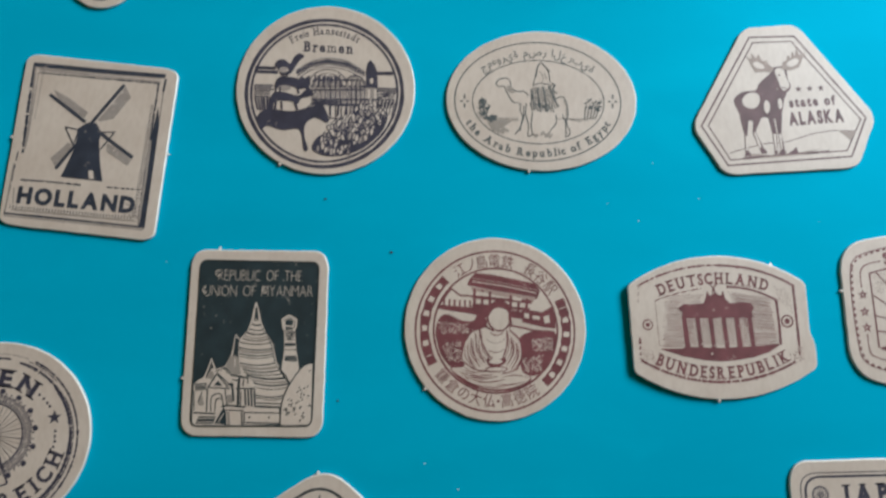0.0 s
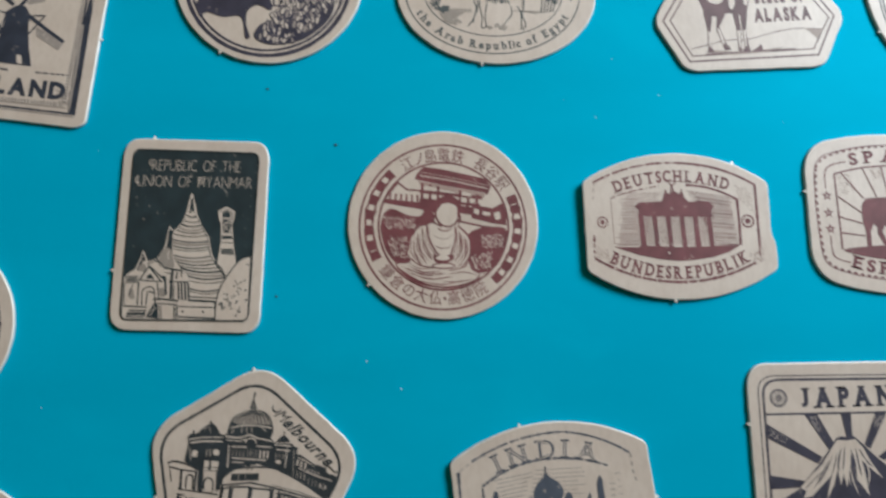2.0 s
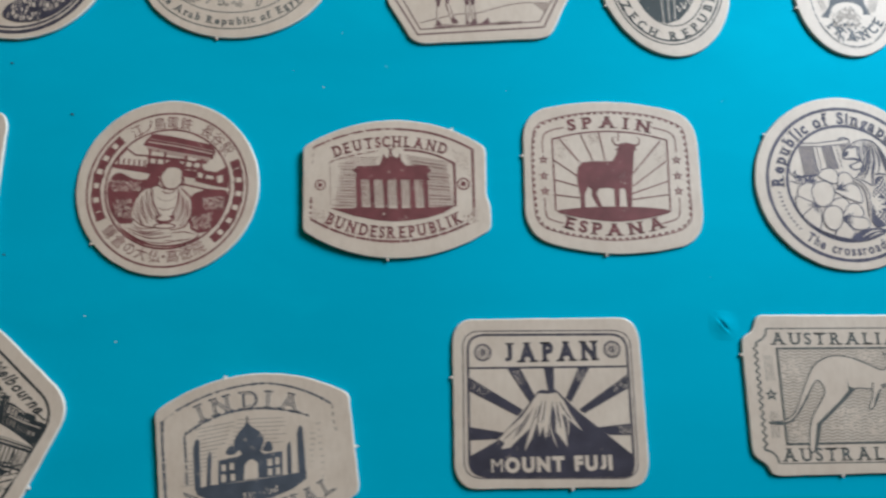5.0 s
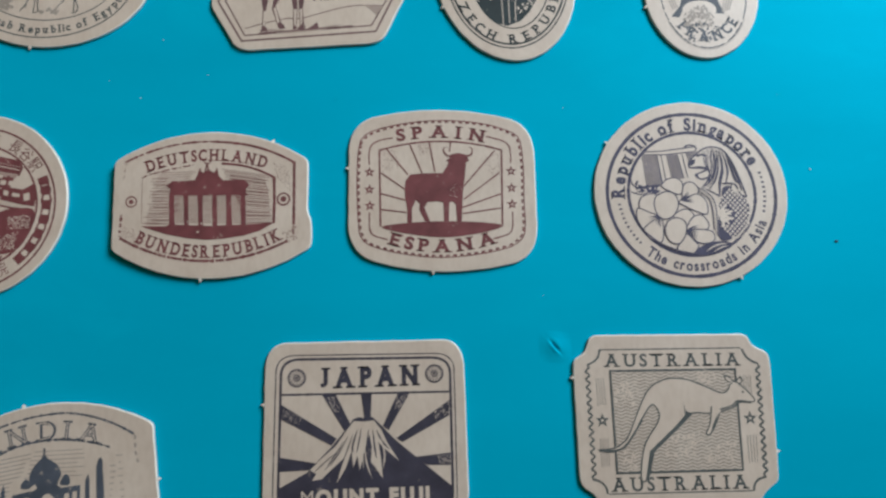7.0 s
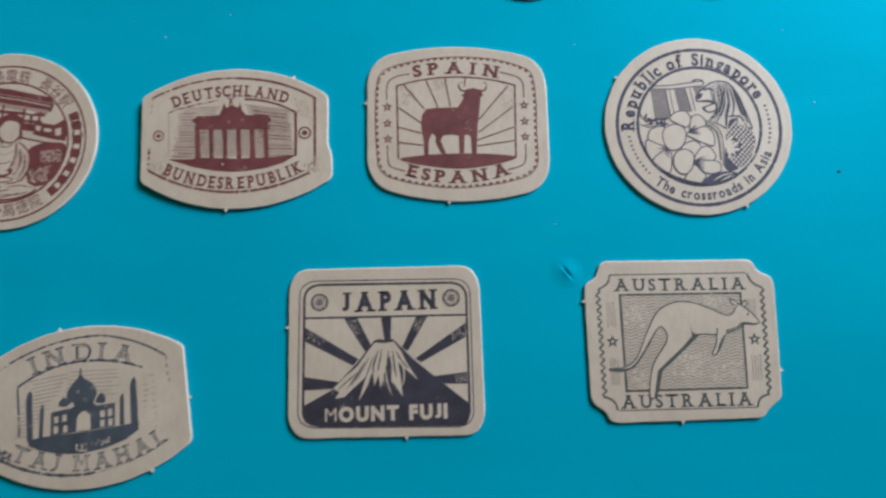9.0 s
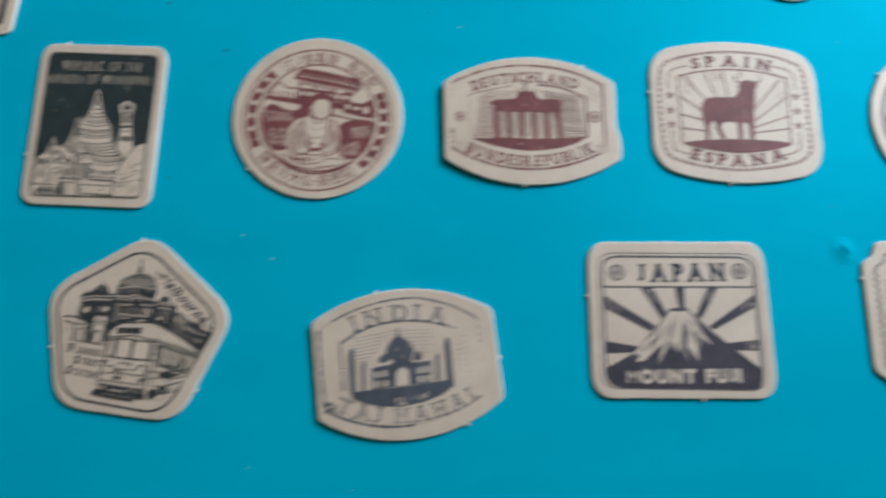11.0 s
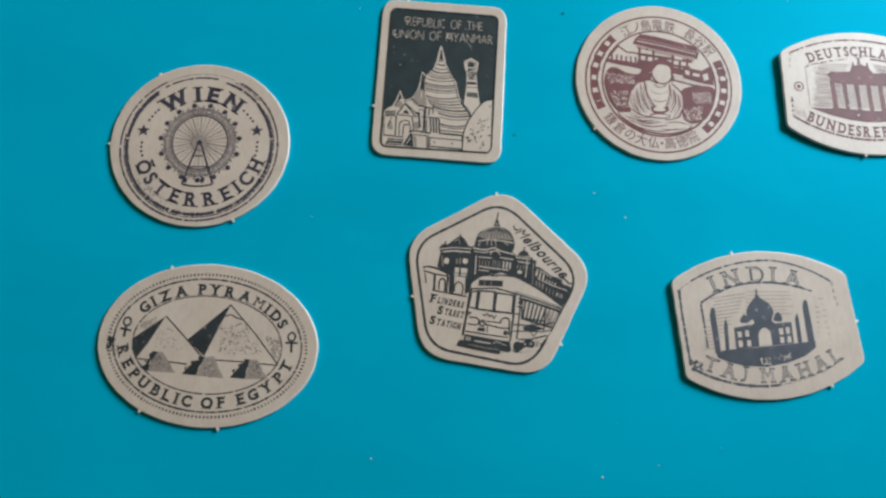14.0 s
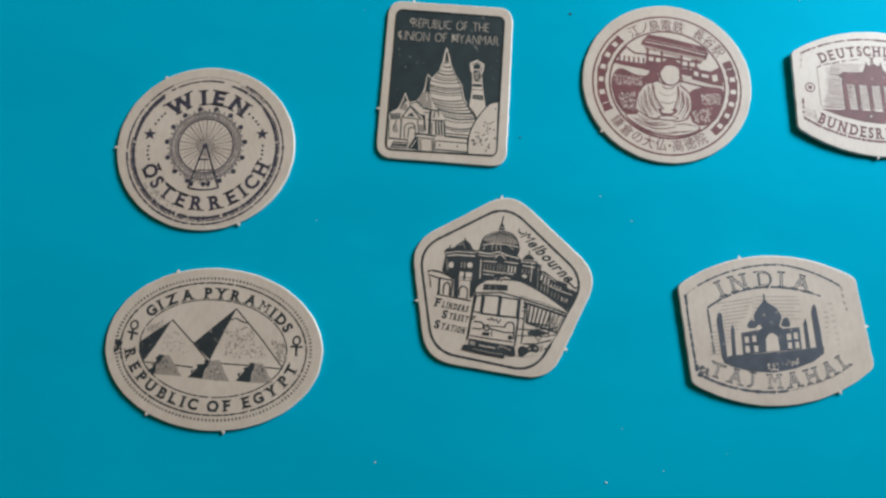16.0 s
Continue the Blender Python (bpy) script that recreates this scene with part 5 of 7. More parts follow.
s.line("6.4,-6.5 7.0,-4.0 8.0,-2.3", 0.67, PAPER, smooth=True, taper=2)
s.line("6.6,-6.7 8.3,-4.6 9.6,-4.0", 0.67, PAPER, smooth=True, taper=2)
s.line("6.6,-7.1 8.4,-5.9 9.7,-5.9", 0.67, PAPER, smooth=True, taper=2)
s.line("1.3,1.8 4.2,-0.0 5.5,-2.9 5.4,-9.6", 0.61, PAPER, smooth=True)
s.line("1.3,1.8 4.5,-0.3 5.6,-3.4 5.5,-9.9", 0.28, smooth=True)
s.line("0.9,1.1 3.8,-0.8 4.7,-3.4 4.8,-8.5", 0.28, smooth=True)
s.start("flower_cluster", "pale five-petalled blossoms in a cluster")
P1 = ["-6.8,1.9 -5.6,3.5 -3.3,3.9 -1.9,2.6 -2.0,0.6 -3.0,-0.1 -5.0,0.7", "-2.1,0.2 -1.4,2.5 0.5,2.8 1.8,1.1 1.0,-0.5 -1.7,-1.1", "-3.1,-1.9 -1.4,-1.1 1.4,-0.0 3.4,-1.7 3.4,-4.8 0.6,-4.0 -1.8,-2.8",
      "-12.3,-3.2 -11.7,-0.8 -9.2,0.1 -8.0,-0.6 -8.7,-2.8 -7.7,-5.2 -10.0,-4.5", "-13.0,-5.8 -12.7,-3.4 -10.5,-4.2 -8.1,-5.4 -10.0,-7.3 -11.5,-8.5", "-11.5,-8.5 -9.8,-6.7 -7.8,-5.6 -7.0,-7.4 -7.5,-11.3 -9.9,-10.8",
      "-8.8,-2.9 -8.3,-0.6 -5.8,0.6 -3.7,-0.3 -3.2,-2.8 -4.4,-5.1 -6.4,-6.0 -8.0,-5.2", "-4.5,-5.4 -3.1,-4.1 -1.1,-3.7 0.3,-5.1 -0.2,-7.4 -1.8,-8.2 -3.2,-6.5", "-1.6,-8.4 -0.1,-5.7 2.1,-5.1 3.6,-7.1 3.0,-8.5 0.2,-9.0",
      "-1.4,-8.8 1.9,-8.5 4.4,-9.1 4.6,-11.1 2.3,-11.8 0.1,-11.1", "-3.9,-13.6 -3.5,-11.8 -1.8,-9.5 0.1,-11.3 0.9,-12.4 -0.6,-14.2", "-6.6,-9.1 -5.9,-6.6 -3.7,-5.7 -1.8,-6.8 -1.9,-9.6 -3.5,-11.8 -5.6,-11.3"]
for petal in P1:
    s.poly(petal, PAPER, True)
    s.line(petal, 0.28, smooth=True, closed=True)
s.blend("-7.8,-5.3 -8.9,-5.3 -10.3,-5.6", "-7.8,-5.3 -7.7,-6.5 -7.7,-8.1", 7, 0.22)
s.blend("-2.6,-1.2 -1.4,-0.3 -0.7,0.6", "-2.6,-1.5 -1.3,-1.8 0.5,-2.0", 7, 0.22)
s.blend("-1.8,-8.7 -0.2,-7.9 1.2,-7.5", "-1.8,-8.9 -0.7,-9.9 0.6,-11.4", 8, 0.22)
s.poly("-0.2,-14.2 1.6,-12.4 4.5,-11.4 7.2,-11.3 8.9,-12.0 6.8,-13.4 3.1,-14.6", INK, True)
s.line("2.6,-13.6 5.0,-12.2 7.5,-11.8", 0.33, PAPER, smooth=True, taper=2)
s.line("4.3,-13.7 6.4,-12.6 7.7,-12.4", 0.28, PAPER, smooth=True, taper=2)
s.line("-11.3,-9.0 -8.1,-11.6 -3.9,-13.4 -0.1,-14.2", 0.33, smooth=True)
s.finish()

s = Sticker((123.1, 57.6), 5.1, "green", 0.2, "upright oval pale card sticker printed with a dark gate tower", (0, 0))
s.body([(x * math.cos(0.12) - y * math.sin(0.12), x * math.sin(0.12) + y * math.cos(0.12)) for x, y in circle_outline(17.65, 25.69)], pts("-16.1,-10.3"))
s.start("border", "dark oval lines")
s.ring("0.8,-1.7", 14.43, 19.57, 0.48, INK, 150, 390)
s.ring("0.8,-1.7", 15.25, 20.57, 0.36, INK, 150, 390)
s.ring("1.4,-0.6", 10.23, 16.57, 0.32)
s.start("lettering", "dark serif capitals round the foot")
s.oval_word("CZECH REPUBLIC", "0.4,-2.8", 12.38, 17.01, 194, 352, 2.34, serif=True, bold=0.03)
s.start("picture", "dark gate tower with small windows")
s.poly("-7.0,-5.1 -6.0,-4.1 -6.7,-3.5 -5.4,3.1 -2.6,6.3 3.6,11.6 7.7,5.7 7.6,2.4 6.5,-4.5 7.9,-5.9 7.5,-9.7 5.2,-13.1 2.7,-15.4 -0.6,-16.4 -3.4,-15.3 -6.0,-12.5 -7.0,-10.0")
s.hatch("-6.2,-4.3 -6.3,-4.5 6.5,-4.8 6.4,-5.0", 2, 0.21, PAPER)
s.hatch("-1.2,-7.1 2.3,-6.7 -1.5,-15.9 1.6,-15.4", 3, 0.21, PAPER)
s.ring("0.2,-6.0", 1.06, 1.06, 0.37, PAPER)
s.dots("-3.9,-6.8 -4.0,-8.7 4.1,-6.7 4.0,-8.8", 0.48, PAPER)
s.ell("-4.3,-0.6", 0.48, 0.96, PAPER)
s.ell("4.6,-0.9", 0.48, 0.96, PAPER)
s.poly("-1.8,-2.1 -0.1,0.0 1.9,-0.1 2.1,-2.1 0.7,-2.6 -0.6,-2.7", PAPER)
s.scatter("2.5,-11.1 6.9,-9.2 6.5,-11.3 2.5,-13.8", 20, 0.21, PAPER, 1.4)
s.finish()

s = Sticker((172.1, 52.1), 2.4, "slate", 0.3, "upright oval pale card sticker printed with a grey iron tower", (0, 0))
s.body(circle_outline(14.35, 19.09), pts("-13.9,-4.8"))
s.start("border", "thin rubbed grey oval")
s.ring("0.4,-1.3", 10.63, 15.15, 0.28, INK, 180, 360, dash=(5, 0.4))
s.ring("0.4,-1.3", 10.94, 15.50, 0.22, TINT, 210, 330)
s.start("lettering", "grey rubbed capitals round the foot")
s.oval_word("FRANCE", "0.4,-2.4", 8.39, 10.99, 226, 318, 2.7, serif=True, bold=0.04)
s.start("picture", "grey iron tower foot over bushes")
s.poly("-8.1,-7.9 -5.7,-5.1 -4.2,0.0 -0.6,8.1 2.6,7.9 3.8,-0.3 3.9,-4.3 5.3,-7.9 3.0,-7.4 2.7,-5.4 -0.3,-3.8 -3.6,-4.6 -5.4,-6.8 -6.1,-8.2")
s.ell("-1.0,-6.4", 4.21, 2.55, PAPER)
s.scatter("-4.9,-6.8 2.5,-7.1 2.1,-11.0 -5.3,-10.8", 70, 0.30, TINT, 1.4)
s.scatter("-7.2,-9.6 6.4,-10.1 2.2,-14.4 -4.1,-14.7", 60, 0.24, INK, 1.6)
s.scatter("-3.2,-5.7 1.1,-5.3 1.3,-8.2 -2.9,-8.6", 40, 0.33, TINT, 1.4)
s.hatch("-8.6,-2.1 -7.6,-2.1 -7.4,-6.1 -6.3,-5.6", 3, 0.22, TINT)
s.hatch("5.7,-2.6 7.8,-2.7 4.6,-7.2 6.3,-6.7", 4, 0.28, TINT)
s.line("3.0,-7.8 7.2,-7.8", 0.50, PAPER)
s.finish()

s = Sticker((-0.8, -4.5), 1.2, "red", 0.05, "round tan card sticker printed with a seated statue before a gate", (0, 0))
s.body(circle_outline(22.0, 22.05, 0.0, 0.4), pts("-17.2,-13.9"))
s.start("border", "two red-brown rings with block bands")
s.ring("-0.1,-0.2", 19.27, 19.31, 0.47)
s.ring("0.0,-0.1", 15.00, 14.97, 0.47)
s.ring("0.0,-0.1", 17.20, 17.17, 2.34, INK, 133, 207)
s.ring("0.0,-0.1", 17.20, 17.17, 1.29, PAPER, 139, 201, dash=(1.3, 2.1))
s.ring("0.0,-0.1", 17.20, 17.17, 2.34, INK, -49, 24)
s.ring("0.0,-0.1", 17.20, 17.17, 1.29, PAPER, -42, 18, dash=(1.3, 2.1))
s.start("lettering", "red-brown japanese characters")
s.oval_word("江ノ島電鉄", "0.0,-0.1", 16.96, 16.81, 119, 78, 2.58)
s.start("lettering", "red-brown japanese characters")
s.oval_word("長谷駅", "0.0,-0.1", 16.96, 16.99, 58, 36, 2.58)
s.start("lettering", "red-brown japanese characters round the foot")
s.oval_word("鎌倉の大仏・高徳院", "0.0,-0.1", 16.85, 16.93, 219, 299, 2.58)
s.start("picture", "red-brown gate, shrubs and plain seated statue")
s.poly("-6.0,12.3 -4.5,13.9 -0.2,13.3 9.9,11.0 11.2,9.2 10.4,7.1 5.7,8.2 -6.6,10.9")
s.line("-5.4,11.8 2.2,10.5 10.3,8.6", 0.23, PAPER)
s.line("-5.3,12.6 2.2,11.2 10.7,9.3", 0.18, TINT)
s.poly("-5.8,10.5 10.1,7.6 9.4,6.4 -5.3,9.4", TINT)
s.hatch("-4.8,10.0 -1.1,9.2 -5.0,4.0 -1.3,3.4", 3, 0.59)
s.hatch("4.0,8.2 8.0,7.3 3.8,4.6 7.4,2.8", 3, 0.59)
s.hatch("-5.4,8.0 -5.4,6.1 9.1,6.4 8.5,4.6", 2, 0.70)
s.poly("-5.6,6.0 -1.3,5.4 -1.3,3.4 -5.4,4.2", INK)
s.poly("3.7,4.6 7.1,4.1 6.8,2.3 3.6,2.8", INK)
s.poly("-4.1,9.3 -1.7,8.9 -1.8,8.1 -4.1,8.3", PAPER)
s.poly("4.5,7.9 6.6,7.5 6.5,6.7 4.4,7.0", PAPER)
s.line("-13.4,6.4 -10.5,10.1 -8.3,8.4 -5.4,8.2", 0.41)
s.hatch("-12.2,7.6 -6.0,7.1 -12.4,5.7 -6.0,5.5", 6, 0.47)
s.poly("-13.7,6.3 -5.4,5.4 -1.3,3.9 -1.3,2.7 -6.0,3.9 -13.7,5.2", INK)
s.line("-13.5,5.1 -8.3,3.6 -4.8,2.9", 0.41, PAPER)
s.poly("6.6,4.8 11.5,3.9 14.0,5.3 14.8,3.2 14.5,-0.2 11.4,0.3 6.5,1.6", INK)
s.poly("9.1,3.2 10.9,2.9 10.9,2.1 9.1,2.3", PAPER)
s.poly("11.7,2.8 13.1,3.2 13.3,1.4 12.0,1.1", PAPER)
s.poly("7.1,3.9 8.3,3.6 8.2,2.4 7.1,2.7", PAPER)
s.line("3.9,1.9 9.1,0.4 14.3,-0.5", 0.47, PAPER)
s.line("3.3,1.0 9.1,-0.4 14.3,-1.1", 0.41, INK)
s.poly("-14.5,-0.2 -13.7,2.8 -11.7,3.9 -8.3,2.4 -5.4,2.2 -4.1,3.8 -2.3,2.7 -2.5,0.4 -5.9,-0.2 -7.6,-3.7 -7.8,-8.7 -10.6,-9.0 -13.1,-6.1 -14.1,-3.1", INK, True)
s.scatter("-14.0,2.2 -6.5,1.6 -6.5,-0.8 -13.4,-0.8", 190, 0.10, PAPER, 1.3)
s.scatter("-13.1,-3.1 -8.2,-2.5 -8.2,-7.8 -11.6,-7.2", 190, 0.10, PAPER, 1.3)
s.poly("5.6,-2.6 7.9,-0.9 11.4,-0.5 14.4,-1.1 14.4,-4.9 12.5,-9.0 10.1,-10.9 6.7,-11.0 5.6,-7.8", INK, True)
s.scatter("8.5,-2.6 13.7,-2.0 13.7,-5.5 9.0,-5.5", 190, 0.10, PAPER, 1.3)
s.scatter("6.1,-7.3 11.3,-6.1 10.7,-10.2 6.7,-10.5", 190, 0.10, PAPER, 1.3)
s.poly("-11.1,-8.9 -8.1,-9.1 -4.7,-10.1 -0.2,-9.6 5.0,-10.2 8.1,-11.7 6.7,-13.3 2.1,-14.6 -2.4,-14.4 -6.4,-13.3 -9.5,-11.2", INK, True)
s.poly("-2.5,0.8 -0.6,-0.2 2.5,0.1 4.4,-1.5 6.0,-3.7 5.9,-7.3 4.9,-9.6 7.9,-11.6 5.5,-13.3 1.0,-14.2 -3.6,-13.7 -8.1,-11.4 -10.9,-9.1 -7.9,-8.6 -8.2,-6.1 -7.3,-2.5 -5.9,-0.4", PAPER, True)
s.ell("0.9,2.9", 2.75, 3.28, PAPER, 0, 0.41)
s.poly("-1.8,3.2 -1.6,5.6 -0.4,6.6 1.0,7.2 2.5,6.6 3.8,5.4 3.9,3.0 3.2,2.1 3.1,4.2 1.6,5.1 -0.2,5.0 -1.1,3.9", INK, True)
s.line("-2.5,0.7 -0.6,-0.3 -0.6,-0.5", 0.35)
s.line("-7.3,-2.5 -5.9,-0.5 -2.5,0.7", 0.41, smooth=True)
s.line("3.3,-0.2 5.9,-3.1 5.9,-7.3 4.6,-9.8", 0.41, smooth=True)
s.line("-3.9,0.1 -3.4,-3.1 -2.0,-6.1 -1.1,-7.0", 0.41, smooth=True)
s.line("2.7,-0.4 2.6,-3.7 1.6,-6.6", 0.35, smooth=True)
s.line("-5.0,-0.8 -4.5,-4.7 -2.9,-7.9", 0.23, smooth=True)
s.line("-6.0,-2.0 -5.7,-5.5 -4.2,-8.9", 0.23, smooth=True)
s.line("-6.9,-3.7 -6.7,-6.7 -5.3,-9.2", 0.23, smooth=True)
s.blend("-7.4,-3.4 -7.5,-6.4 -5.5,-9.2", "-3.3,-0.2 -3.4,-4.6 -1.3,-7.9", 7, 0.21)
s.blend("5.9,-3.7 5.9,-7.0 3.9,-9.8", "2.9,-0.7 3.0,-4.6 1.4,-8.0", 6, 0.21)
s.blend("-8.1,-8.7 -5.6,-10.1 -1.9,-9.9", "-8.7,-10.6 -3.6,-12.5 1.5,-11.9", 4, 0.23)
s.line("3.7,-2.0 4.0,-5.5 2.5,-8.5", 0.23, smooth=True)
s.line("4.9,-3.3 5.0,-6.8 3.4,-9.6", 0.23, smooth=True)
s.arc("-1.3,-0.7 0.2,-1.4 1.9,-0.5", 0.23)
s.arc("-2.2,-2.3 -0.2,-3.3 2.2,-2.1", 0.18, TINT)
s.arc("-1.9,-4.9 -0.2,-5.5 1.7,-4.8", 0.18)
s.poly("-2.3,-6.8 -0.4,-7.6 1.8,-6.7 2.0,-8.0 -0.2,-9.1 -2.2,-8.4", INK, True)
s.ell("-0.3,-7.7", 1.64, 0.53, PAPER)
s.ell("-0.2,-9.5", 2.58, 0.59, PAPER, 0, 0.29)
s.line("-7.8,-7.6 -5.6,-9.3 -2.7,-9.9", 0.29, smooth=True)
s.line("4.9,-9.6 2.7,-10.3 1.1,-10.5", 0.29, smooth=True)
s.blend("-9.8,-9.6 -5.3,-11.2 -0.2,-11.1", "-5.8,-12.8 -0.7,-13.8 4.4,-12.8", 3, 0.23)
s.blend("7.6,-11.7 4.4,-11.0 1.0,-11.4", "6.5,-12.6 3.3,-13.2 -0.2,-13.1", 2, 0.23)
s.line("-2.0,2.3 -2.3,1.0 -1.7,0.3", 0.29, smooth=True)
s.line("3.8,2.3 3.9,1.0 3.3,0.2", 0.29, smooth=True)
s.finish()

s = Sticker((91.3, -55.0), 1.1, "violet", 0.2, "square tan card sticker printed with a snow-capped mountain and rays", (0, 0))
s.body(rounded(pts("-22.5,19.6 21.7,19.7 22.2,-18.9 -22.4,-18.8"), 4.29), pts("-22.6,7.1 3.4,-18.7"))
s.start("border", "violet double frame")
s.line(rounded(pts("-20.0,16.8 19.5,16.6 19.6,-17.0 -20.2,-16.4"), 3.27), 0.26, closed=True)
s.line(rounded(pts("-18.9,15.9 18.6,15.7 18.7,-16.5 -19.0,-16.0"), 2.76), 0.56, closed=True)
s.line("-18.8,8.2 18.5,8.2", 0.46)
s.start("lettering", "bold violet capitals")
s.word("JAPAN", "-9.1,11.8 9.6,12.1", 4.25, bold=0.055, wide=1.1, serif=True)
s.start("rosette", "violet rosette")
s.rosette("-15.4,11.8", 2.04)
s.start("rosette", "violet rosette")
s.rosette("15.1,12.2", 2.04)
s.start("picture", "violet mountain with pale snow and sun rays")
s.poly("-1.2,8.3 1.2,8.3 1.0,2.8 -0.4,2.7")
s.poly("-9.7,8.0 -6.7,8.0 -3.5,1.7 -4.7,0.1")
s.poly("7.0,8.2 9.7,8.3 4.9,0.2 3.6,1.1")
s.poly("-18.7,6.1 -18.6,2.9 -7.6,-2.8 -6.4,-1.4")
s.poly("18.3,6.4 18.2,3.1 7.9,-2.4 6.6,-1.5")
s.poly("-18.8,-5.1 -18.8,-8.1 -12.4,-7.9 -10.6,-6.5")
s.poly("18.3,-4.8 18.3,-7.4 13.3,-7.3 10.4,-5.6")
s.scatter("-18.4,5.5 -14.3,3.3 -14.3,1.3 -18.4,3.5", 60, 0.08, PAPER, 1.4)
s.scatter("-9.1,7.5 -7.0,7.5 -5.5,4.1 -7.1,4.2", 60, 0.08, PAPER, 1.4)
s.scatter("14.7,4.6 18.2,6.0 18.1,3.5 15.2,2.0", 60, 0.08, PAPER, 1.4)
s.scatter("6.5,7.4 9.1,7.8 7.5,4.8 6.4,4.8", 60, 0.08, PAPER, 1.4)
s.scatter("15.5,-5.3 18.3,-5.1 18.2,-7.1 16.0,-7.1", 60, 0.08, PAPER, 1.4)
s.start("mountain", "dark violet mountain")
s.poly("-3.8,1.3 -2.9,2.7 -1.6,3.1 -0.3,2.8 1.3,3.1 2.6,1.9 6.3,-1.8 11.4,-6.0 18.7,-11.9 18.6,-15.1 17.9,-16.3 16.3,-16.7 -17.2,-15.9 -18.6,-15.0 -18.9,-11.6 -12.7,-8.3 -7.1,-2.6")
s.start("snow_cap", "white snow cap with dark ravines")
s.poly("-2.7,2.3 -0.3,2.1 1.6,2.4 3.3,0.3 4.6,-2.5 7.1,-6.3 4.2,-3.8 2.6,-2.3 3.2,-5.7 3.6,-10.0 2.1,-7.7 1.0,-6.5 1.2,-3.2 0.7,-0.6 -0.1,-3.1 -1.4,-8.1 -1.9,-5.1 -2.8,-7.5 -3.2,-4.1 -4.4,-7.5 -6.4,-10.8 -5.4,-7.5 -4.8,-5.5 -7.6,-7.9 -9.6,-9.8 -11.7,-10.1 -10.8,-8.7 -12.2,-7.9 -9.6,-5.4 -6.6,-2.9 -4.0,0.7", PAPER)
s.line("-1.9,0.5 -3.0,-3.0 -2.8,-4.5", 0.41, taper=2, smooth=True)
s.line("0.5,0.4 0.2,-3.1 0.9,-6.7 2.1,-9.2", 0.46, taper=2, smooth=True)
s.line("-0.4,-3.1 0.1,-6.6 1.1,-9.6", 0.31, PAPER, taper=2, smooth=True)
s.line("-4.0,-1.0 -6.0,-4.5 -8.1,-7.4", 0.31, taper=2, smooth=True)
s.line("2.2,0.3 3.5,-2.2 5.0,-3.8", 0.46, taper=2, smooth=True)
s.line("-6.6,-4.4 -9.1,-6.4 -11.2,-8.3", 0.26, taper=2, smooth=True)
s.line("-1.1,0.7 -1.6,-2.1 -2.1,-4.6", 0.31, taper=2, smooth=True)
s.line("1.4,0.4 1.8,-3.2 2.2,-5.7", 0.41, taper=2, smooth=True)
s.line("-5.0,-2.0 -6.8,-4.9 -9.1,-8.1", 0.31, taper=2, smooth=True)
s.line("-2.9,-0.5 -4.2,-4.0 -5.5,-7.5", 0.26, taper=2, smooth=True)
s.line("3.0,-1.2 4.0,-4.7 3.6,-7.7", 0.36, PAPER, taper=2, smooth=True)
s.line("-0.4,-1.1 -0.8,-4.6 -0.6,-7.6", 0.31, PAPER, taper=2, smooth=True)
s.start("lettering", "pale capitals on the dark mountain")
s.word("MOUNT FUJI", "-12.7,-13.6 13.2,-13.3", 3.1, PAPER, bold=0.06, wide=0.95)
s.finish()

s = Sticker((159.4, -52.7), 0.8, "grey", 0.25, "notched pale card sticker printed with a leaping kangaroo", (0, 0))
s.body(rounded(pts("-18.0,18.9 17.5,18.7 18.3,16.1 21.7,14.7 22.2,12.7 21.7,-11.8 21.4,-13.3 18.5,-15.3 17.1,-17.5 -16.2,-18.1 -17.9,-17.5 -18.5,-15.6 -21.3,-13.8 -21.8,-12.3 -22.1,12.0 -21.8,13.6 -19.2,15.1"), 1.02), pts("-22.0,9.9 21.8,-6.3 -0.7,-17.9"))
s.start("border", "grey wavy stamp edge")
s.line("-16.2,15.6 15.8,15.6", 0.26)
s.line("-15.6,-15.3 15.8,-15.1", 0.26)
s.line("-16.0,15.5 -16.4,14.1 -17.3,13.1 -18.9,12.3", 0.46, smooth=True)
s.line("16.0,15.4 16.8,13.7 18.1,12.6 19.4,12.1", 0.46, smooth=True)
s.line("-18.9,-12.2 -17.4,-12.7 -16.2,-13.9 -15.9,-15.3", 0.46, smooth=True)
s.line("18.9,-12.2 17.1,-12.8 16.2,-13.8 15.9,-15.1", 0.46, smooth=True)
s.wave("-19.0,12.2 -18.6,-12.2", 0.41, 14, 0.41)
s.wave("19.2,11.9 18.8,-12.1", 0.41, 14, 0.46)
s.hatch("-17.1,9.3 -15.5,9.3 -17.0,3.4 -15.3,3.6", 4, 0.10)
s.hatch("-16.9,-3.7 -15.2,-3.6 -16.8,-9.7 -15.2,-9.5", 4, 0.10)
s.hatch("15.9,9.5 17.4,9.5 15.6,3.6 17.3,5.5", 4, 0.10)
s.hatch("15.5,-3.4 17.5,-3.2 15.5,-9.3 17.3,-9.1", 4, 0.10)
s.start("star", "small grey star")
s.star("-16.2,0.2", 1.6, hollow=True)
s.start("star", "small grey star")
s.star("16.5,0.2", 1.6, hollow=True)
s.start("lettering", "grey serif capitals")
s.word("AUSTRALIA", "-13.4,13.3 13.7,13.2", 2.87, serif=True, bold=0.02)
s.start("lettering", "grey serif capitals")
s.word("AUSTRALIA", "-13.3,-13.3 13.1,-13.1", 2.97, serif=True, bold=0.02)
s.start("picture", "leaping kangaroo on a wavy grey ground")
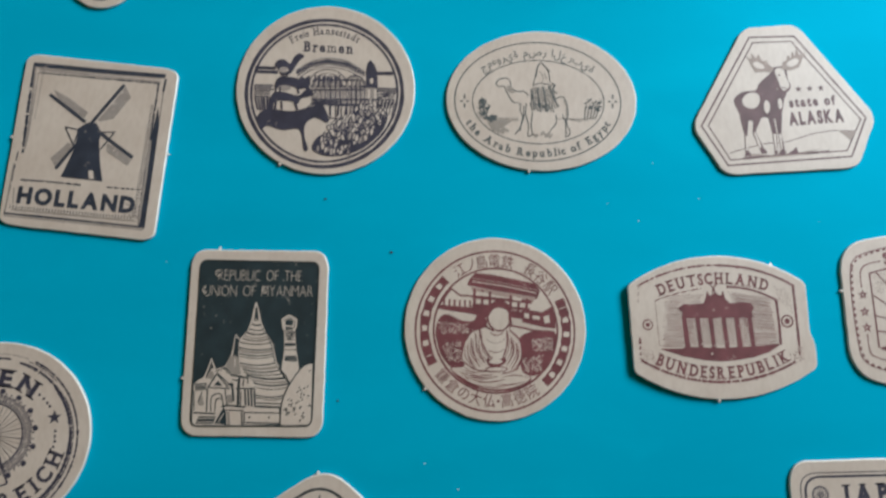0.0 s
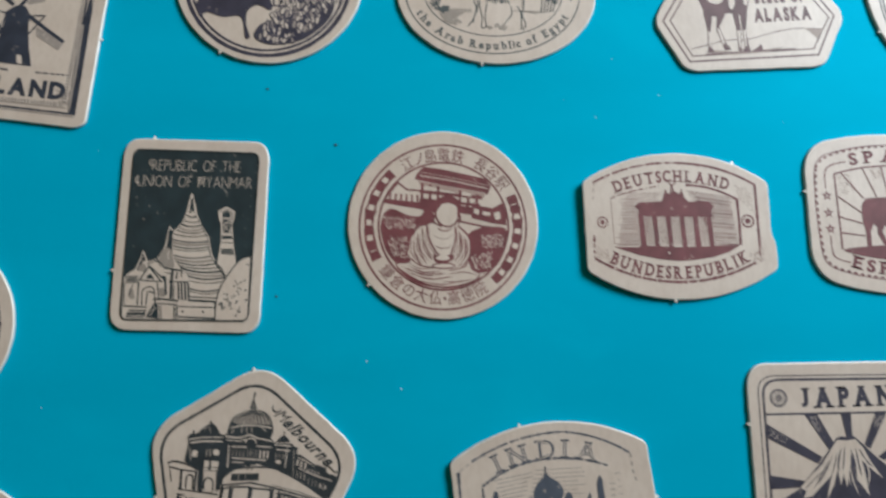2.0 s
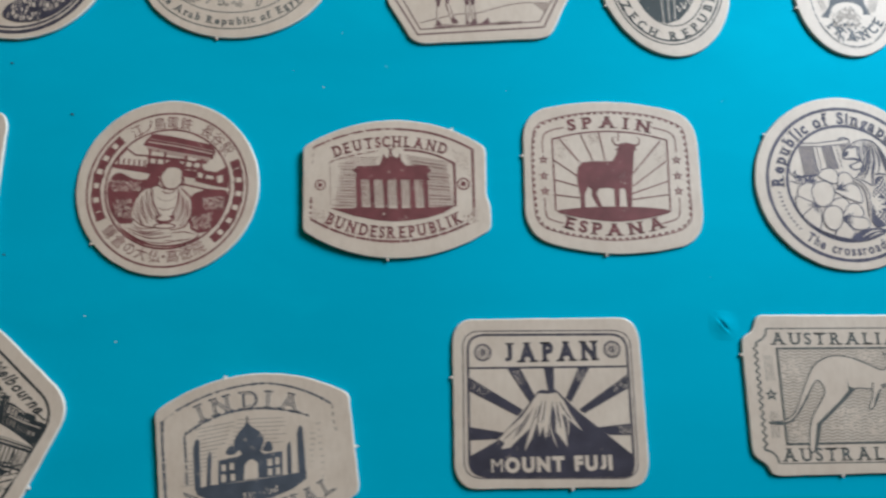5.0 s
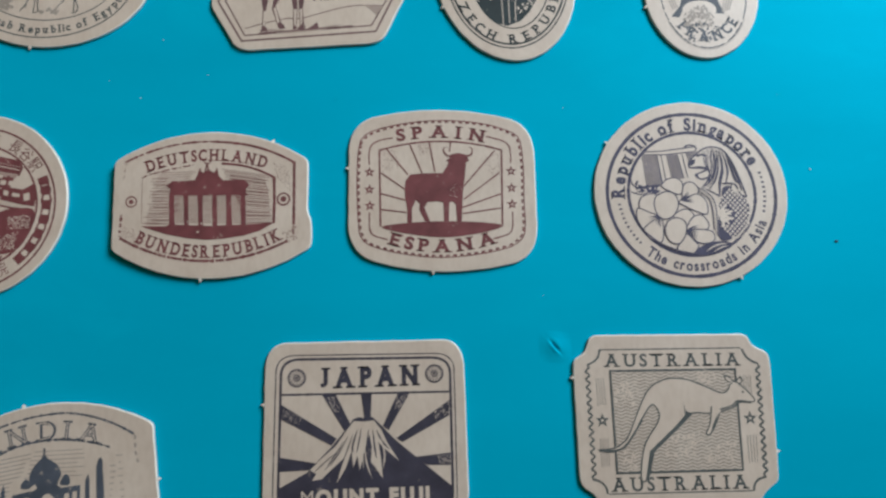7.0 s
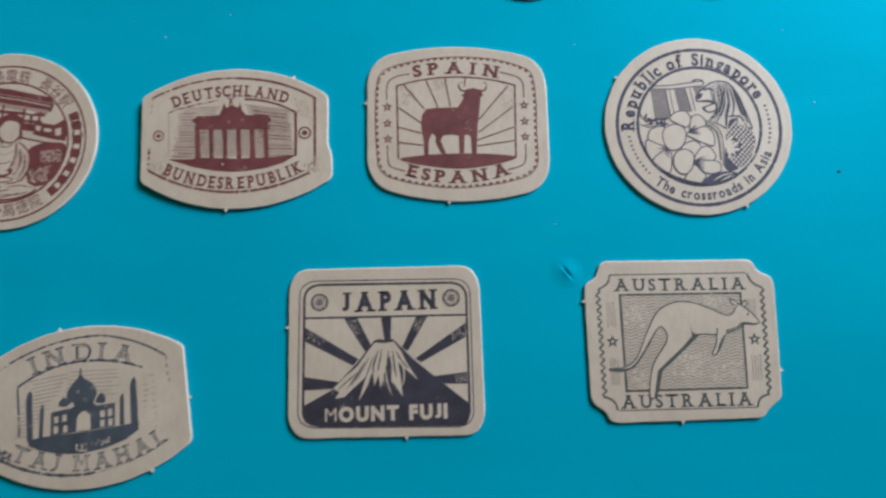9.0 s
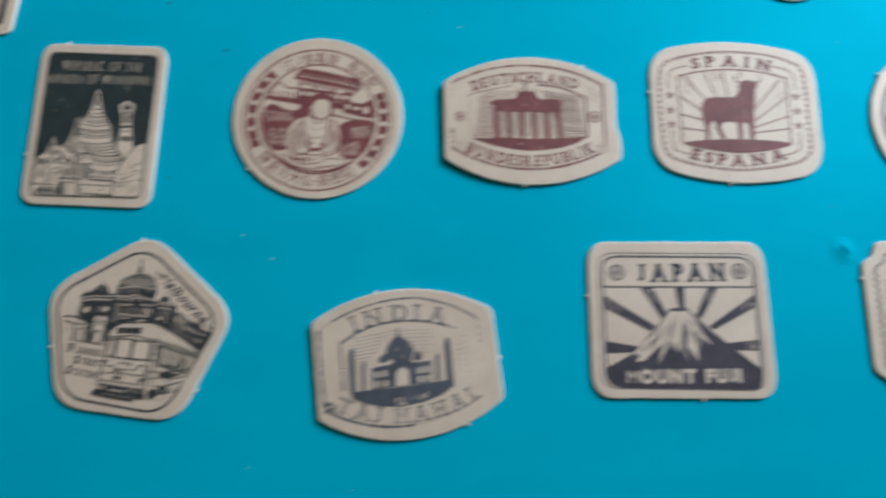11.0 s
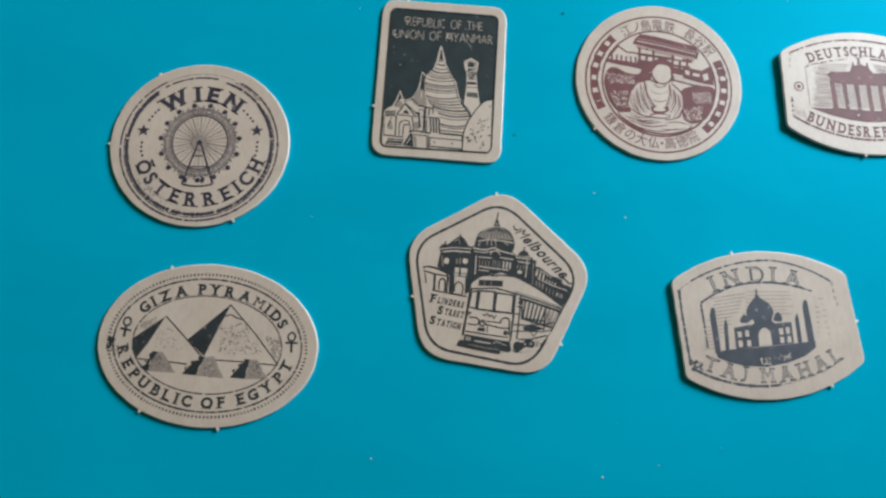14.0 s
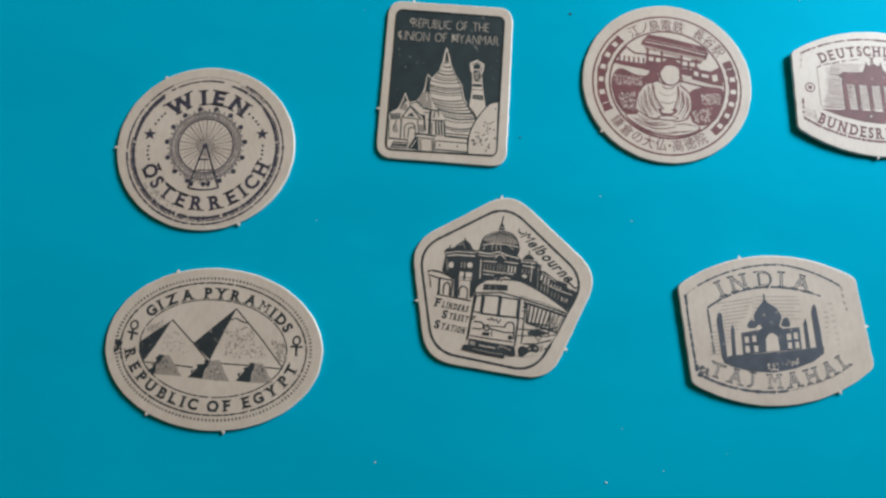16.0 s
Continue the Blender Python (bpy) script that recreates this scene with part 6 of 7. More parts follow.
s.poly("-14.0,11.0 14.3,11.0 14.0,-10.7 -13.7,-11.1", TINT)
for k in range(30):
    u = (k + 0.5) / 30
    s.wave("%.2f,%.2f %.2f,%.2f" % tuple((1 - u) * a + u * b for a, b in zip((*pts("-13.8,10.9")[0], *pts("14.0,10.8")[0]), (*pts("-13.6,-10.9")[0], *pts("13.8,-10.6")[0]))), 0.2, 12, 0.3, PAPER)
for rub, n in (("-13.4,8.5 -9.0,8.5 -9.0,3.5 -13.2,3.0", 50), ("5.5,10.5 9.5,10.5 9.5,7.6 5.5,8.6", 36), ("-11.5,-6.0 -8.6,-6.0 -8.6,-10.4 -12.5,-10.4", 40), ("-2.5,-2.5 5.0,-2.5 4.0,-8.0 -3.0,-7.5", 80), ("6.0,-5.5 13.0,-4.0 12.5,-9.0 6.0,-9.5", 46)):
    s.scatter(rub, n, 0.22, PAPER, 1.6)
s.line("-13.9,10.9 14.1,10.9 13.9,-10.7 -13.6,-11.0", 0.46, closed=True)
s.start("kangaroo", "pale leaping kangaroo with dark outline")
s.poly("-17.3,-6.1 -14.2,-5.8 -12.0,-4.7 -10.5,-2.9 -8.0,2.5 -5.7,6.6 -2.9,8.5 -0.3,9.1 3.4,8.7 7.4,7.1 10.4,5.8 12.0,6.3 12.8,7.8 13.8,8.2 15.6,6.9 17.8,4.4 17.1,3.7 14.1,4.0 12.5,2.9 9.6,2.1 7.5,1.4 3.6,1.5 1.5,-0.1 -2.5,-3.5 -5.6,-6.6 -6.4,-11.0 -7.9,-12.9 -8.4,-11.1 -7.2,-5.2 -4.1,-0.5 -3.6,1.7 -5.1,3.4 -7.4,0.5 -9.8,-3.3 -12.1,-5.7 -14.3,-6.5", PAPER, True)
s.line("-17.3,-6.1 -14.2,-5.8 -12.0,-4.7 -10.5,-2.9 -8.0,2.5 -5.7,6.6 -2.9,8.5 -0.3,9.1 3.4,8.7 7.4,7.1 10.4,5.8 12.0,6.3 12.8,7.8 13.8,8.2 15.6,6.9 17.8,4.4 17.1,3.7 14.1,4.0 12.5,2.9 9.6,2.1 7.5,1.4 3.6,1.5 1.5,-0.1 -2.5,-3.5 -5.6,-6.6 -6.4,-11.0 -7.9,-12.9 -8.4,-11.1 -7.2,-5.2 -4.1,-0.5 -3.6,1.7 -5.1,3.4 -7.4,0.5 -9.8,-3.3 -12.1,-5.7 -14.3,-6.5", 0.31, smooth=True, closed=True)
s.poly("2.0,3.9 2.3,2.1 3.8,1.3 1.0,-1.3 -5.1,-6.6 -6.4,-11.1 -7.5,-12.6 -6.2,-6.5 -0.5,-1.6 2.1,1.1", INK)
s.line("-17.1,-6.2 -14.3,-6.3 -11.8,-5.6 -9.8,-3.3 -7.4,0.3", 0.46, smooth=True)
s.poly("7.9,2.9 9.7,3.0 9.8,1.2 8.4,-1.8 7.1,-3.2 6.4,-2.9 7.6,-0.8", PAPER, True)
s.line("8.1,2.9 7.5,-0.8 6.5,-2.9 7.3,-3.1 8.6,-1.3 9.8,1.4", 0.31, smooth=True)
s.poly("9.4,1.4 8.7,-1.3 7.5,-3.1 8.0,-1.3", INK)
s.poly("11.5,9.3 12.6,9.2 13.4,8.0 12.5,7.7", PAPER, True)
s.line("13.2,7.7 11.8,8.6 11.5,9.7 12.8,9.0 13.5,8.1", 0.26)
s.line("14.0,8.2 15.1,9.3 15.5,8.4 14.6,7.3", 0.26)
s.dots("15.4,5.9", 0.26)
s.line("10.1,1.7 12.8,2.5 14.5,3.7 17.0,3.6", 0.36, smooth=True)
s.finish()

s = Sticker((-117.2, -29.4), 3.5, "violet", 0.3, "round tan card sticker printed with a giant wheel", (0, 0))
s.body(circle_outline(22.05, 21.5, 0.1, 0.5), pts("-10.7,19.8 9.7,-19.4 -21.8,0.6"))
s.start("border", "rubbed dark double ring")
s.ring("-0.1,-0.1", 19.30, 19.41, 0.45, INK, -165, 62, dash=(11, 0.15))
s.ring("-0.1,-0.1", 19.30, 19.41, 0.42, INK, 118, 195, dash=(7, 0.3))
s.ring("-0.1,-0.1", 19.20, 19.41, 0.22, TINT, 66, 118, dash=(4, 0.5))
s.ring("-0.1,-0.1", 17.75, 17.85, 0.80, INK, 128, 398, dash=(14, 0.2))
s.ring("-0.1,-0.1", 18.35, 18.55, 0.28, INK, 170, 388, dash=(5, 0.3))
s.ring("-0.1,-0.1", 17.85, 17.95, 0.60, INK, 36, 72, dash=(6, 0.2))
s.ring("-0.1,-0.1", 18.67, 18.90, 0.22, INK, 40, 66, dash=(3, 0.4))
s.ring("-0.1,-0.1", 18.14, 18.38, 0.39, INK, 78, 122, dash=(6, 0.3))
s.ring("-0.1,-0.1", 18.14, 18.38, 0.44, INK, 127, 160, dash=(6, 0.2))
s.scatter("-15.1,-8.4 -10.7,-11.2 -5.7,-15.6 -12.0,-14.0", 60, 0.17, TINT, 1.6)
s.dots("-12.9,6.7 -12.2,7.7 -11.5,8.7 -10.8,9.4 10.4,9.3 11.4,8.3 12.2,7.3 12.8,6.5 -14.2,0.7 -14.3,-0.4 -14.2,-1.6 -13.9,-2.7 14.2,0.8 14.1,-0.4 14.1,-1.5 13.8,-2.7", 0.33)
s.start("lettering", "bold dark slab capitals")
s.word("WIEN", "-7.0,12.0 0.3,13.9 7.8,11.5", 3.9, serif=True, bold=0.05, wide=1.15)
s.start("lettering", "bold dark slab capitals round the foot")
s.word("ÖSTERREICH", "-13.1,-5.7 0.5,-14.1 13.9,-5.3", 3.5, serif=True, bold=0.035, wide=1.1)
s.start("star", "dark star")
s.star("-14.1,3.9", 1.71)
s.start("star", "dark star")
s.star("13.9,3.9", 1.71)
s.start("picture", "dark giant wheel on a trestle")
s.ring("0.0,0.8", 7.9, 8.2, 1.9, TINT)
s.ring("0.0,0.8", 8.85, 9.15, 0.28, INK, dash=(0.5, 0.15))
s.ring("0.0,0.8", 7.9, 8.2, 1.75, INK, dash=(0.26, 0.2))
s.ring("0.0,0.8", 7.9, 8.2, 0.2, PAPER, dash=(0.5, 0.2))
s.ring("0.0,0.8", 6.8, 7.1, 0.33)
wc, wx, wy = pts("0.0,0.8")[0], 9.7, 10.0
s.dots(" ".join("%.2f,%.2f" % (wc[0] + wx * math.cos(math.tau * k / 15 + 0.1), wc[1] + wy * math.sin(math.tau * k / 15 + 0.1)) for k in range(15)), 0.66)
s.dots(" ".join("%.2f,%.2f" % (wc[0] + wx * 0.96 * math.cos(math.tau * k / 45), wc[1] + wy * 0.96 * math.sin(math.tau * k / 45)) for k in range(45)), 0.22)
for k in range(36):
    a = math.tau * k / 36
    s.line([wc, (wc[0] + wx * 0.69 * math.cos(a), wc[1] + wy * 0.69 * math.sin(a))], 0.15, INK if k % 2 else TINT)
s.ell("-0.1,0.5", 1.87, 1.87, TINT)
s.start("trestle", "dark trestle of the wheel")
s.line("-0.4,0.7 -3.7,-10.1", 0.44)
s.line("0.2,0.7 3.8,-10.1", 0.44)
s.arc("-3.7,-10.1 0.1,-10.7 3.8,-10.1", 0.39)
s.hatch("-1.1,-2.8 -1.8,-5.6 1.0,-2.8 2.2,-5.6", 2, 0.28)
s.dots("-0.1,0.7", 0.72)
s.ell("-2.9,-9.1", 0.44, 0.77)
s.ell("1.2,-9.2", 0.50, 0.77)
s.finish()

s = Sticker((-109.2, -78.5), -2.9, "black", 0.3, "oval tan card sticker printed with dark pyramids", (0, 0))
s.body(circle_outline(25.5, 18.95, 0.1, 0.1), pts("-11.5,17.3 5.1,-17.9 -12.2,-16.1"))
s.start("border", "dark beaded oval lines")
s.ring("0.0,0.0", 22.9, 16.5, 0.6, INK, dash=(0.38, 0.30))
s.ring("0.0,0.0", 21.8, 15.4, 0.38, INK, 40, 400, dash=(8, 0.15))
s.ring("-0.1,-0.0", 17.28, 11.35, 0.28, INK, dash=(9, 0.2))
s.scatter("-22.8,-0.7 -21.5,-0.5 -20.4,-4.3 -21.8,-4.5", 24, 0.11, INK, 1.2)
s.start("lettering", "dark slab capitals round the top")
s.oval_word("GIZA PYRAMIDS", "-0.1,-0.1", 19.35, 13.1, 146, 30.5, 2.45, serif=True, bold=0.045)
s.start("lettering", "dark slab capitals round the foot")
s.oval_word("REPUBLIC OF EGYPT", "-0.1,-0.1", 19.4, 13.15, 194, 346, 2.45, serif=True, bold=0.045)
s.start("looped_cross", "dark looped cross")
s.ring("-19.4,3.4", 0.83, 0.99, 0.44)
s.line("-19.5,2.5 -19.5,-0.2", 0.61)
s.line("-20.7,1.7 -18.1,1.4", 0.50)
s.start("looped_cross", "dark looped cross")
s.ring("19.1,3.7", 0.83, 0.99, 0.44)
s.line("19.2,2.7 19.5,0.1", 0.61)
s.line("17.8,2.2 20.7,2.4", 0.50)
s.start("picture", "dark pyramids in a row")
s.poly("3.7,9.8 -4.9,0.6 -0.5,-2.7")
s.line("3.7,9.8 10.8,3.3 16.8,-3.0", 0.28)
s.line("3.7,9.8 1.7,4.0 -0.5,-2.7", 0.28)
s.line("2.9,6.9 4.2,7.4 5.7,6.8 7.4,6.6", 0.28, smooth=True)
s.poly("-10.8,5.5 -17.3,-0.2 -17.2,-2.7 -15.7,-4.7 -13.6,-0.9")
s.line("-10.8,5.6 -5.0,0.7 -0.9,-3.0", 0.28)
s.line("-15.5,-4.9 -9.6,-4.8 -4.0,-5.0", 0.28)
s.line("2.1,-3.4 9.0,-3.2 16.8,-3.2", 0.28)
s.scatter("2.1,4.7 7.6,5.8 13.1,-1.0 2.1,-2.1", 140, 0.14, TINT, 1.8)
s.scatter("13.0,3.5 16.4,3.3 17.6,-1.6 15.4,-1.3", 80, 0.17, TINT, 1.8)
s.scatter("-16.7,3.3 -13.1,5.1 -12.3,3.7 -15.8,1.7", 80, 0.11, TINT, 1.8)
s.scatter("-12.1,2.6 -9.4,3.5 -5.2,-1.7 -12.2,-2.4", 48, 0.11, TINT, 1.8)
for steps, face, fold in (
        ("-12.6,-7.4 -14.4,-6.9 -14.0,-6.4 -13.2,-5.9 -13.7,-5.1 -12.6,-4.5 -13.0,-3.7 -12.2,-2.8 -11.2,-2.8 -12.1,-5.2", "-12.2,-2.8 -9.9,-2.8 -9.3,-3.6 -8.8,-4.1 -8.3,-4.8 -7.6,-5.4 -7.2,-6.3 -6.2,-7.2 -12.6,-7.4 -12.0,-5.2", "-13.6,-6.2 -12.5,-6.1 -13.2,-4.9 -12.3,-4.8"),
        ("-1.5,-7.3 -4.8,-7.3 -4.1,-6.5 -4.4,-5.7 -3.0,-5.1 -3.2,-4.2 -1.4,-3.8 -1.7,-3.0 -0.2,-2.9 -0.9,-5.3", "-0.2,-2.9 1.9,-2.6 2.3,-3.4 3.0,-4.2 3.4,-5.2 4.2,-6.2 4.9,-7.3 -1.5,-7.3 -0.9,-5.3", "-4.0,-6.1 -1.2,-6.2 -3.0,-4.7 -0.8,-4.7"),
        ("9.7,-7.0 6.3,-7.0 7.0,-6.1 6.5,-5.3 8.0,-4.7 7.7,-3.9 9.2,-3.3 8.9,-2.5 10.2,-2.5 10.1,-4.9", "10.2,-2.5 12.0,-2.4 12.6,-3.3 13.3,-4.1 13.7,-5.1 14.6,-5.6 15.0,-6.6 9.7,-7.0 10.1,-4.9", "7.1,-5.7 9.9,-5.8 8.0,-4.3 10.0,-4.3")):
    s.poly(face, TINT)
    s.poly(steps)
    s.hatch(fold, 2, 0.18, PAPER)
    a, b = pts(face)[0], pts(face)[6]
    s.scatter("%.1f,%.1f %.1f,%.1f %.1f,%.1f %.1f,%.1f" % (a[0] + 0.4, a[1] - 0.4, a[0] + 1.8, a[1] - 0.5, b[0] - 0.5, b[1] - 0.2, a[0] + 0.3, b[1]), 60, 0.09, INK, 1.5)
s.scatter("-23.0,-0.6 -21.9,-0.6 -21.8,-3.0 -22.8,-3.2", 40, 0.20, INK, 1.4)
s.finish()

s = Sticker((-42.0, -60.8), -5.2, "black", 0.05, "five-sided tan card sticker printed with a tram and domed station", (0, 0))
s.body(rounded(pts("-0.7,25.0 23.3,7.2 14.0,-20.1 -15.7,-19.3 -23.3,8.3"), 4.70), pts("-20.2,-5.0 -2.2,23.3 16.3,-11.5"))
s.start("border", "black five-sided line")
s.line(rounded(pts("-1.2,21.3 20.0,5.4 10.3,-18.5 -14.3,-17.0 -21.1,7.1"), 4.02), 0.61, closed=True)
s.start("lettering", "black slanted script letters")
s.word("Melbourne", "5.0,13.7 16.2,5.1", 2.75, bold=0.032, slant=0.45, wide=0.95)
s.line("2.6,15.9 2.5,15.1 3.0,14.5 3.9,14.6 4.6,15.2", 0.42, smooth=True, taper=2)
s.start("lettering", "black serif capitals")
s.word("F", "-14.7,-5.3 -14.6,-5.3", 1.95, bold=0.045, serif=True, slant=0.12)
s.word("LINDERS", "-13.2,-5.6 -7.5,-5.9", 1.45, serif=True, bold=0.05, wide=1.0, slant=0.12)
s.start("lettering", "black serif capitals")
s.word("S", "-12.6,-7.9 -12.5,-7.9", 1.95, bold=0.045, serif=True, slant=0.12)
s.word("TREET", "-11.1,-8.1 -7.3,-8.3", 1.45, serif=True, bold=0.05, wide=1.0, slant=0.12)
s.start("lettering", "black serif capitals")
s.word("S", "-14.1,-10.5 -14.0,-10.5", 1.95, bold=0.045, serif=True, slant=0.12)
s.word("TATION", "-12.6,-10.8 -7.7,-11.1", 1.45, serif=True, bold=0.05, wide=1.0, slant=0.12)
s.start("picture", "black domed station and tram")
s.line("-1.7,18.3 -1.8,17.4 -1.9,16.2", 0.31)
s.poly("-2.5,14.6 -2.3,15.5 -2.1,16.5 -1.7,16.5 -1.2,15.6 -0.9,14.7", INK)
s.line("-2.3,15.3 -1.2,15.3", 0.16, PAPER)
s.poly("-6.5,8.8 -6.4,10.7 -5.7,12.5 -3.8,13.8 -1.6,14.5 0.7,14.3 2.2,13.2 3.1,11.3 3.1,9.5 1.9,8.6 -5.5,8.2", INK, True)
s.poly("-5.8,11.5 -5.1,12.7 -3.7,13.7 -1.6,14.2 0.5,14.0 1.8,13.0 2.5,11.7 -0.5,11.6 -3.7,11.2", TINT, True)
s.blend("-1.8,14.1 -4.4,12.8 -5.6,11.1", "-1.5,14.1 1.1,13.4 2.4,11.7", 10, 0.21)
s.line("-5.9,10.2 -3.6,10.9 -0.5,11.2 2.8,11.0", 0.26, PAPER, smooth=True)
s.hatch("-3.5,10.8 -1.6,11.0 -3.5,9.4 -1.3,9.6", 3, 0.31, TINT)
s.line("-5.3,9.9 -5.6,9.1", 0.42, TINT)
s.line("0.5,11.0 1.7,10.2", 0.31, TINT)
s.poly("-7.2,8.7 -6.1,9.2 -3.4,8.8 -1.6,9.6 -0.3,9.0 2.4,9.2 3.7,8.2 3.6,7.2 2.1,6.7 -1.1,7.4 -5.2,6.6 -7.1,7.1", INK)
s.line("-7.0,8.4 -3.9,8.3 -1.7,9.1 0.0,8.6 3.3,8.2", 0.31, PAPER, smooth=True)
s.line("-6.6,7.6 -3.8,7.6 -2.0,8.2", 0.21, PAPER)
s.arc("-2.4,7.3 -1.5,8.4 -0.1,7.5", 0.26, PAPER)
s.poly("-7.1,7.1 3.6,7.6 4.0,5.3 7.2,4.1 6.9,1.4 3.1,2.5 0.4,3.0 -2.1,2.4 -4.6,1.2 -6.2,-1.1 -6.9,-2.7 -7.8,1.9", INK)
s.line("-5.8,6.6 -5.6,3.9 -5.5,1.9", 0.26, PAPER)
s.line("-5.2,6.3 -2.0,6.5", 0.26, PAPER)
s.line("-4.9,4.0 -2.3,4.0 2.5,4.1", 0.31, PAPER)
s.line("-4.8,3.1 -2.2,3.2", 0.21, PAPER)
s.hatch("-4.8,5.7 -2.5,5.8 -4.8,4.3 -2.5,4.4", 4, 0.16, TINT)
s.hatch("1.1,6.1 2.7,6.1 1.1,4.5 2.7,4.5", 3, 0.36, PAPER)
s.hatch("-1.6,6.1 0.2,6.1 -1.5,4.5 0.2,4.5", 4, 0.16, TINT)
s.line("-0.0,6.9 3.3,6.9", 0.26, PAPER)
s.line("-10.4,11.4 -10.3,10.6", 0.26)
s.poly("-13.1,8.3 -12.1,9.4 -10.9,10.5 -10.1,10.9 -9.0,10.2 -8.0,8.7", INK)
s.line("-11.7,9.2 -10.6,10.1 -10.1,8.8", 0.16, TINT)
s.line("-13.7,9.0 -13.7,7.7", 0.42)
s.poly("-15.0,7.2 -14.4,8.2 -12.8,8.4 -8.0,8.8 -6.9,8.5 -6.9,7.0 -6.9,3.7 -6.4,-2.6 -7.3,-3.3 -7.7,0.9 -10.4,0.8 -10.1,-3.6 -11.2,-3.3 -11.6,0.9 -14.8,2.4 -14.5,6.3", INK)
s.line("-14.8,6.9 -11.7,7.7 -7.2,8.1", 0.21, PAPER)
s.line("-14.1,6.3 -11.6,6.9 -7.3,7.2", 0.31, PAPER)
s.poly("-13.4,3.5 -13.4,4.6 -12.8,5.0 -12.2,4.6 -12.3,3.5", PAPER)
s.line("-14.1,5.4 -13.5,2.7", 0.21, TINT)
s.ell("-8.3,4.8", 0.68, 0.68, PAPER)
s.hatch("-10.3,5.2 -9.6,5.4 -10.3,3.8 -9.5,3.9", 2, 0.26, TINT)
s.poly("-10.5,2.9 -7.5,3.0 -7.5,1.1 -10.5,0.9", PAPER)
s.line("-9.3,2.9 -9.2,1.0", 0.47)
s.line("-10.6,1.5 -7.4,1.7", 0.21)
s.poly("-10.2,0.4 -7.7,0.6 -7.6,-3.4 -10.1,-3.4", PAPER)
s.line("-9.9,-3.1 -10.0,-1.5 -9.4,-0.6 -8.4,-0.9 -8.0,-1.9 -8.0,-3.4", 0.36, smooth=True)
s.line("-18.2,1.7 -17.0,2.2 -14.9,2.0 -12.5,1.3 -11.8,0.7", 0.36, smooth=True)
s.line("-17.9,1.0 -15.2,0.6 -12.0,0.5", 0.31)
s.line("-17.5,0.4 -16.9,-2.0", 0.21)
s.line("-15.1,0.5 -14.8,-3.0 -15.1,-3.4", 0.47)
s.line("-15.2,-3.4 -11.2,-3.6 -6.8,-3.8", 0.26)
s.line("-13.7,-3.1 -13.8,-1.1 -13.3,-0.3 -12.5,-0.7 -12.2,-3.2", 0.31, smooth=True)
s.line("-11.9,0.4 -11.8,-3.4", 0.42)
s.line("5.7,10.5 5.7,9.5", 0.26)
s.poly("4.2,8.1 4.7,9.0 5.6,9.7 6.5,9.3 7.2,8.4", INK)
s.poly("3.5,7.9 7.7,8.1 8.2,7.5 9.0,7.4 8.9,6.0 9.9,5.9 13.0,4.2 14.4,4.0 15.6,3.6 16.2,2.6 17.5,2.3 18.5,1.8 17.9,-0.8 16.2,-2.7 11.3,-0.5 8.1,0.9 5.8,2.0 4.0,3.7", INK)
s.line("3.9,7.5 7.5,7.6", 0.26, PAPER)
s.line("4.4,6.6 7.4,6.5", 0.26, PAPER)
s.ell("5.2,4.0", 0.63, 0.42, PAPER)
s.hatch("4.6,5.8 6.9,5.7 4.5,4.7 6.8,4.7", 4, 0.21, TINT)
s.line("6.7,7.3 6.8,2.9", 0.21, PAPER)
s.line("8.2,6.9 8.7,1.1", 0.16, TINT)
s.hatch("9.4,4.9 11.1,4.3 9.3,3.6 11.1,3.0", 3, 0.42, PAPER)
s.hatch("9.5,2.5 11.1,2.1 9.6,1.1 11.2,0.6", 3, 0.26, TINT)
s.hatch("12.0,3.2 14.2,2.6 11.9,2.4 14.0,1.8", 4, 0.21, PAPER)
s.line("9.2,5.4 11.1,4.7 13.0,3.8", 0.21, PAPER)
s.line("9.7,3.1 13.2,1.9 17.2,1.1", 0.21, PAPER)
s.hatch("12.2,1.3 15.5,0.3 12.1,0.0 15.4,-1.0", 5, 0.16, TINT)
s.line("15.0,3.0 15.8,4.3 16.8,3.6 17.5,2.9 18.4,3.2", 0.26)
s.poly("15.7,2.9 16.0,3.7 16.7,2.9 16.5,2.3", PAPER)
s.hatch("14.8,0.2 15.9,0.0 14.9,-0.6 16.0,-0.8", 2, 0.21, PAPER)
s.line("12.4,4.3 12.8,4.0", 0.36)
s.start("tram", "pale tram with dark windows")
s.poly("-6.3,-1.6 -6.1,-0.3 -4.6,1.2 -2.8,2.0 -1.2,2.0 0.6,3.2 3.4,2.7 6.9,1.8 11.3,-0.1 16.4,-2.9 16.1,-4.5 14.3,-9.1 13.5,-10.7 10.8,-14.3 7.2,-15.3 5.0,-15.0 2.7,-16.2 -7.2,-15.5 -6.5,-13.1 -6.3,-6.8", PAPER)
s.line("-6.3,-1.8 -6.1,-0.3 -4.6,1.2 -2.8,2.0 3.4,2.7 6.9,1.8 11.3,-0.1 16.4,-2.9", 0.42, smooth=True)
s.line("-6.0,-1.8 -0.1,-0.8 4.7,-1.4 10.5,-2.4 16.3,-3.6", 0.42)
s.line("4.6,-0.9 10.4,-1.8 16.2,-3.2", 0.16)
s.line("-1.2,1.8 -1.0,2.6 0.6,3.4 2.9,3.4 3.7,2.8", 0.31, smooth=True)
s.line("-0.4,1.8 0.1,2.6 2.6,2.6", 0.26)
s.line("0.4,4.1 0.5,3.3", 0.26)
s.poly("-4.4,0.7 1.4,1.3 1.5,-0.2 -4.4,-0.8", INK)
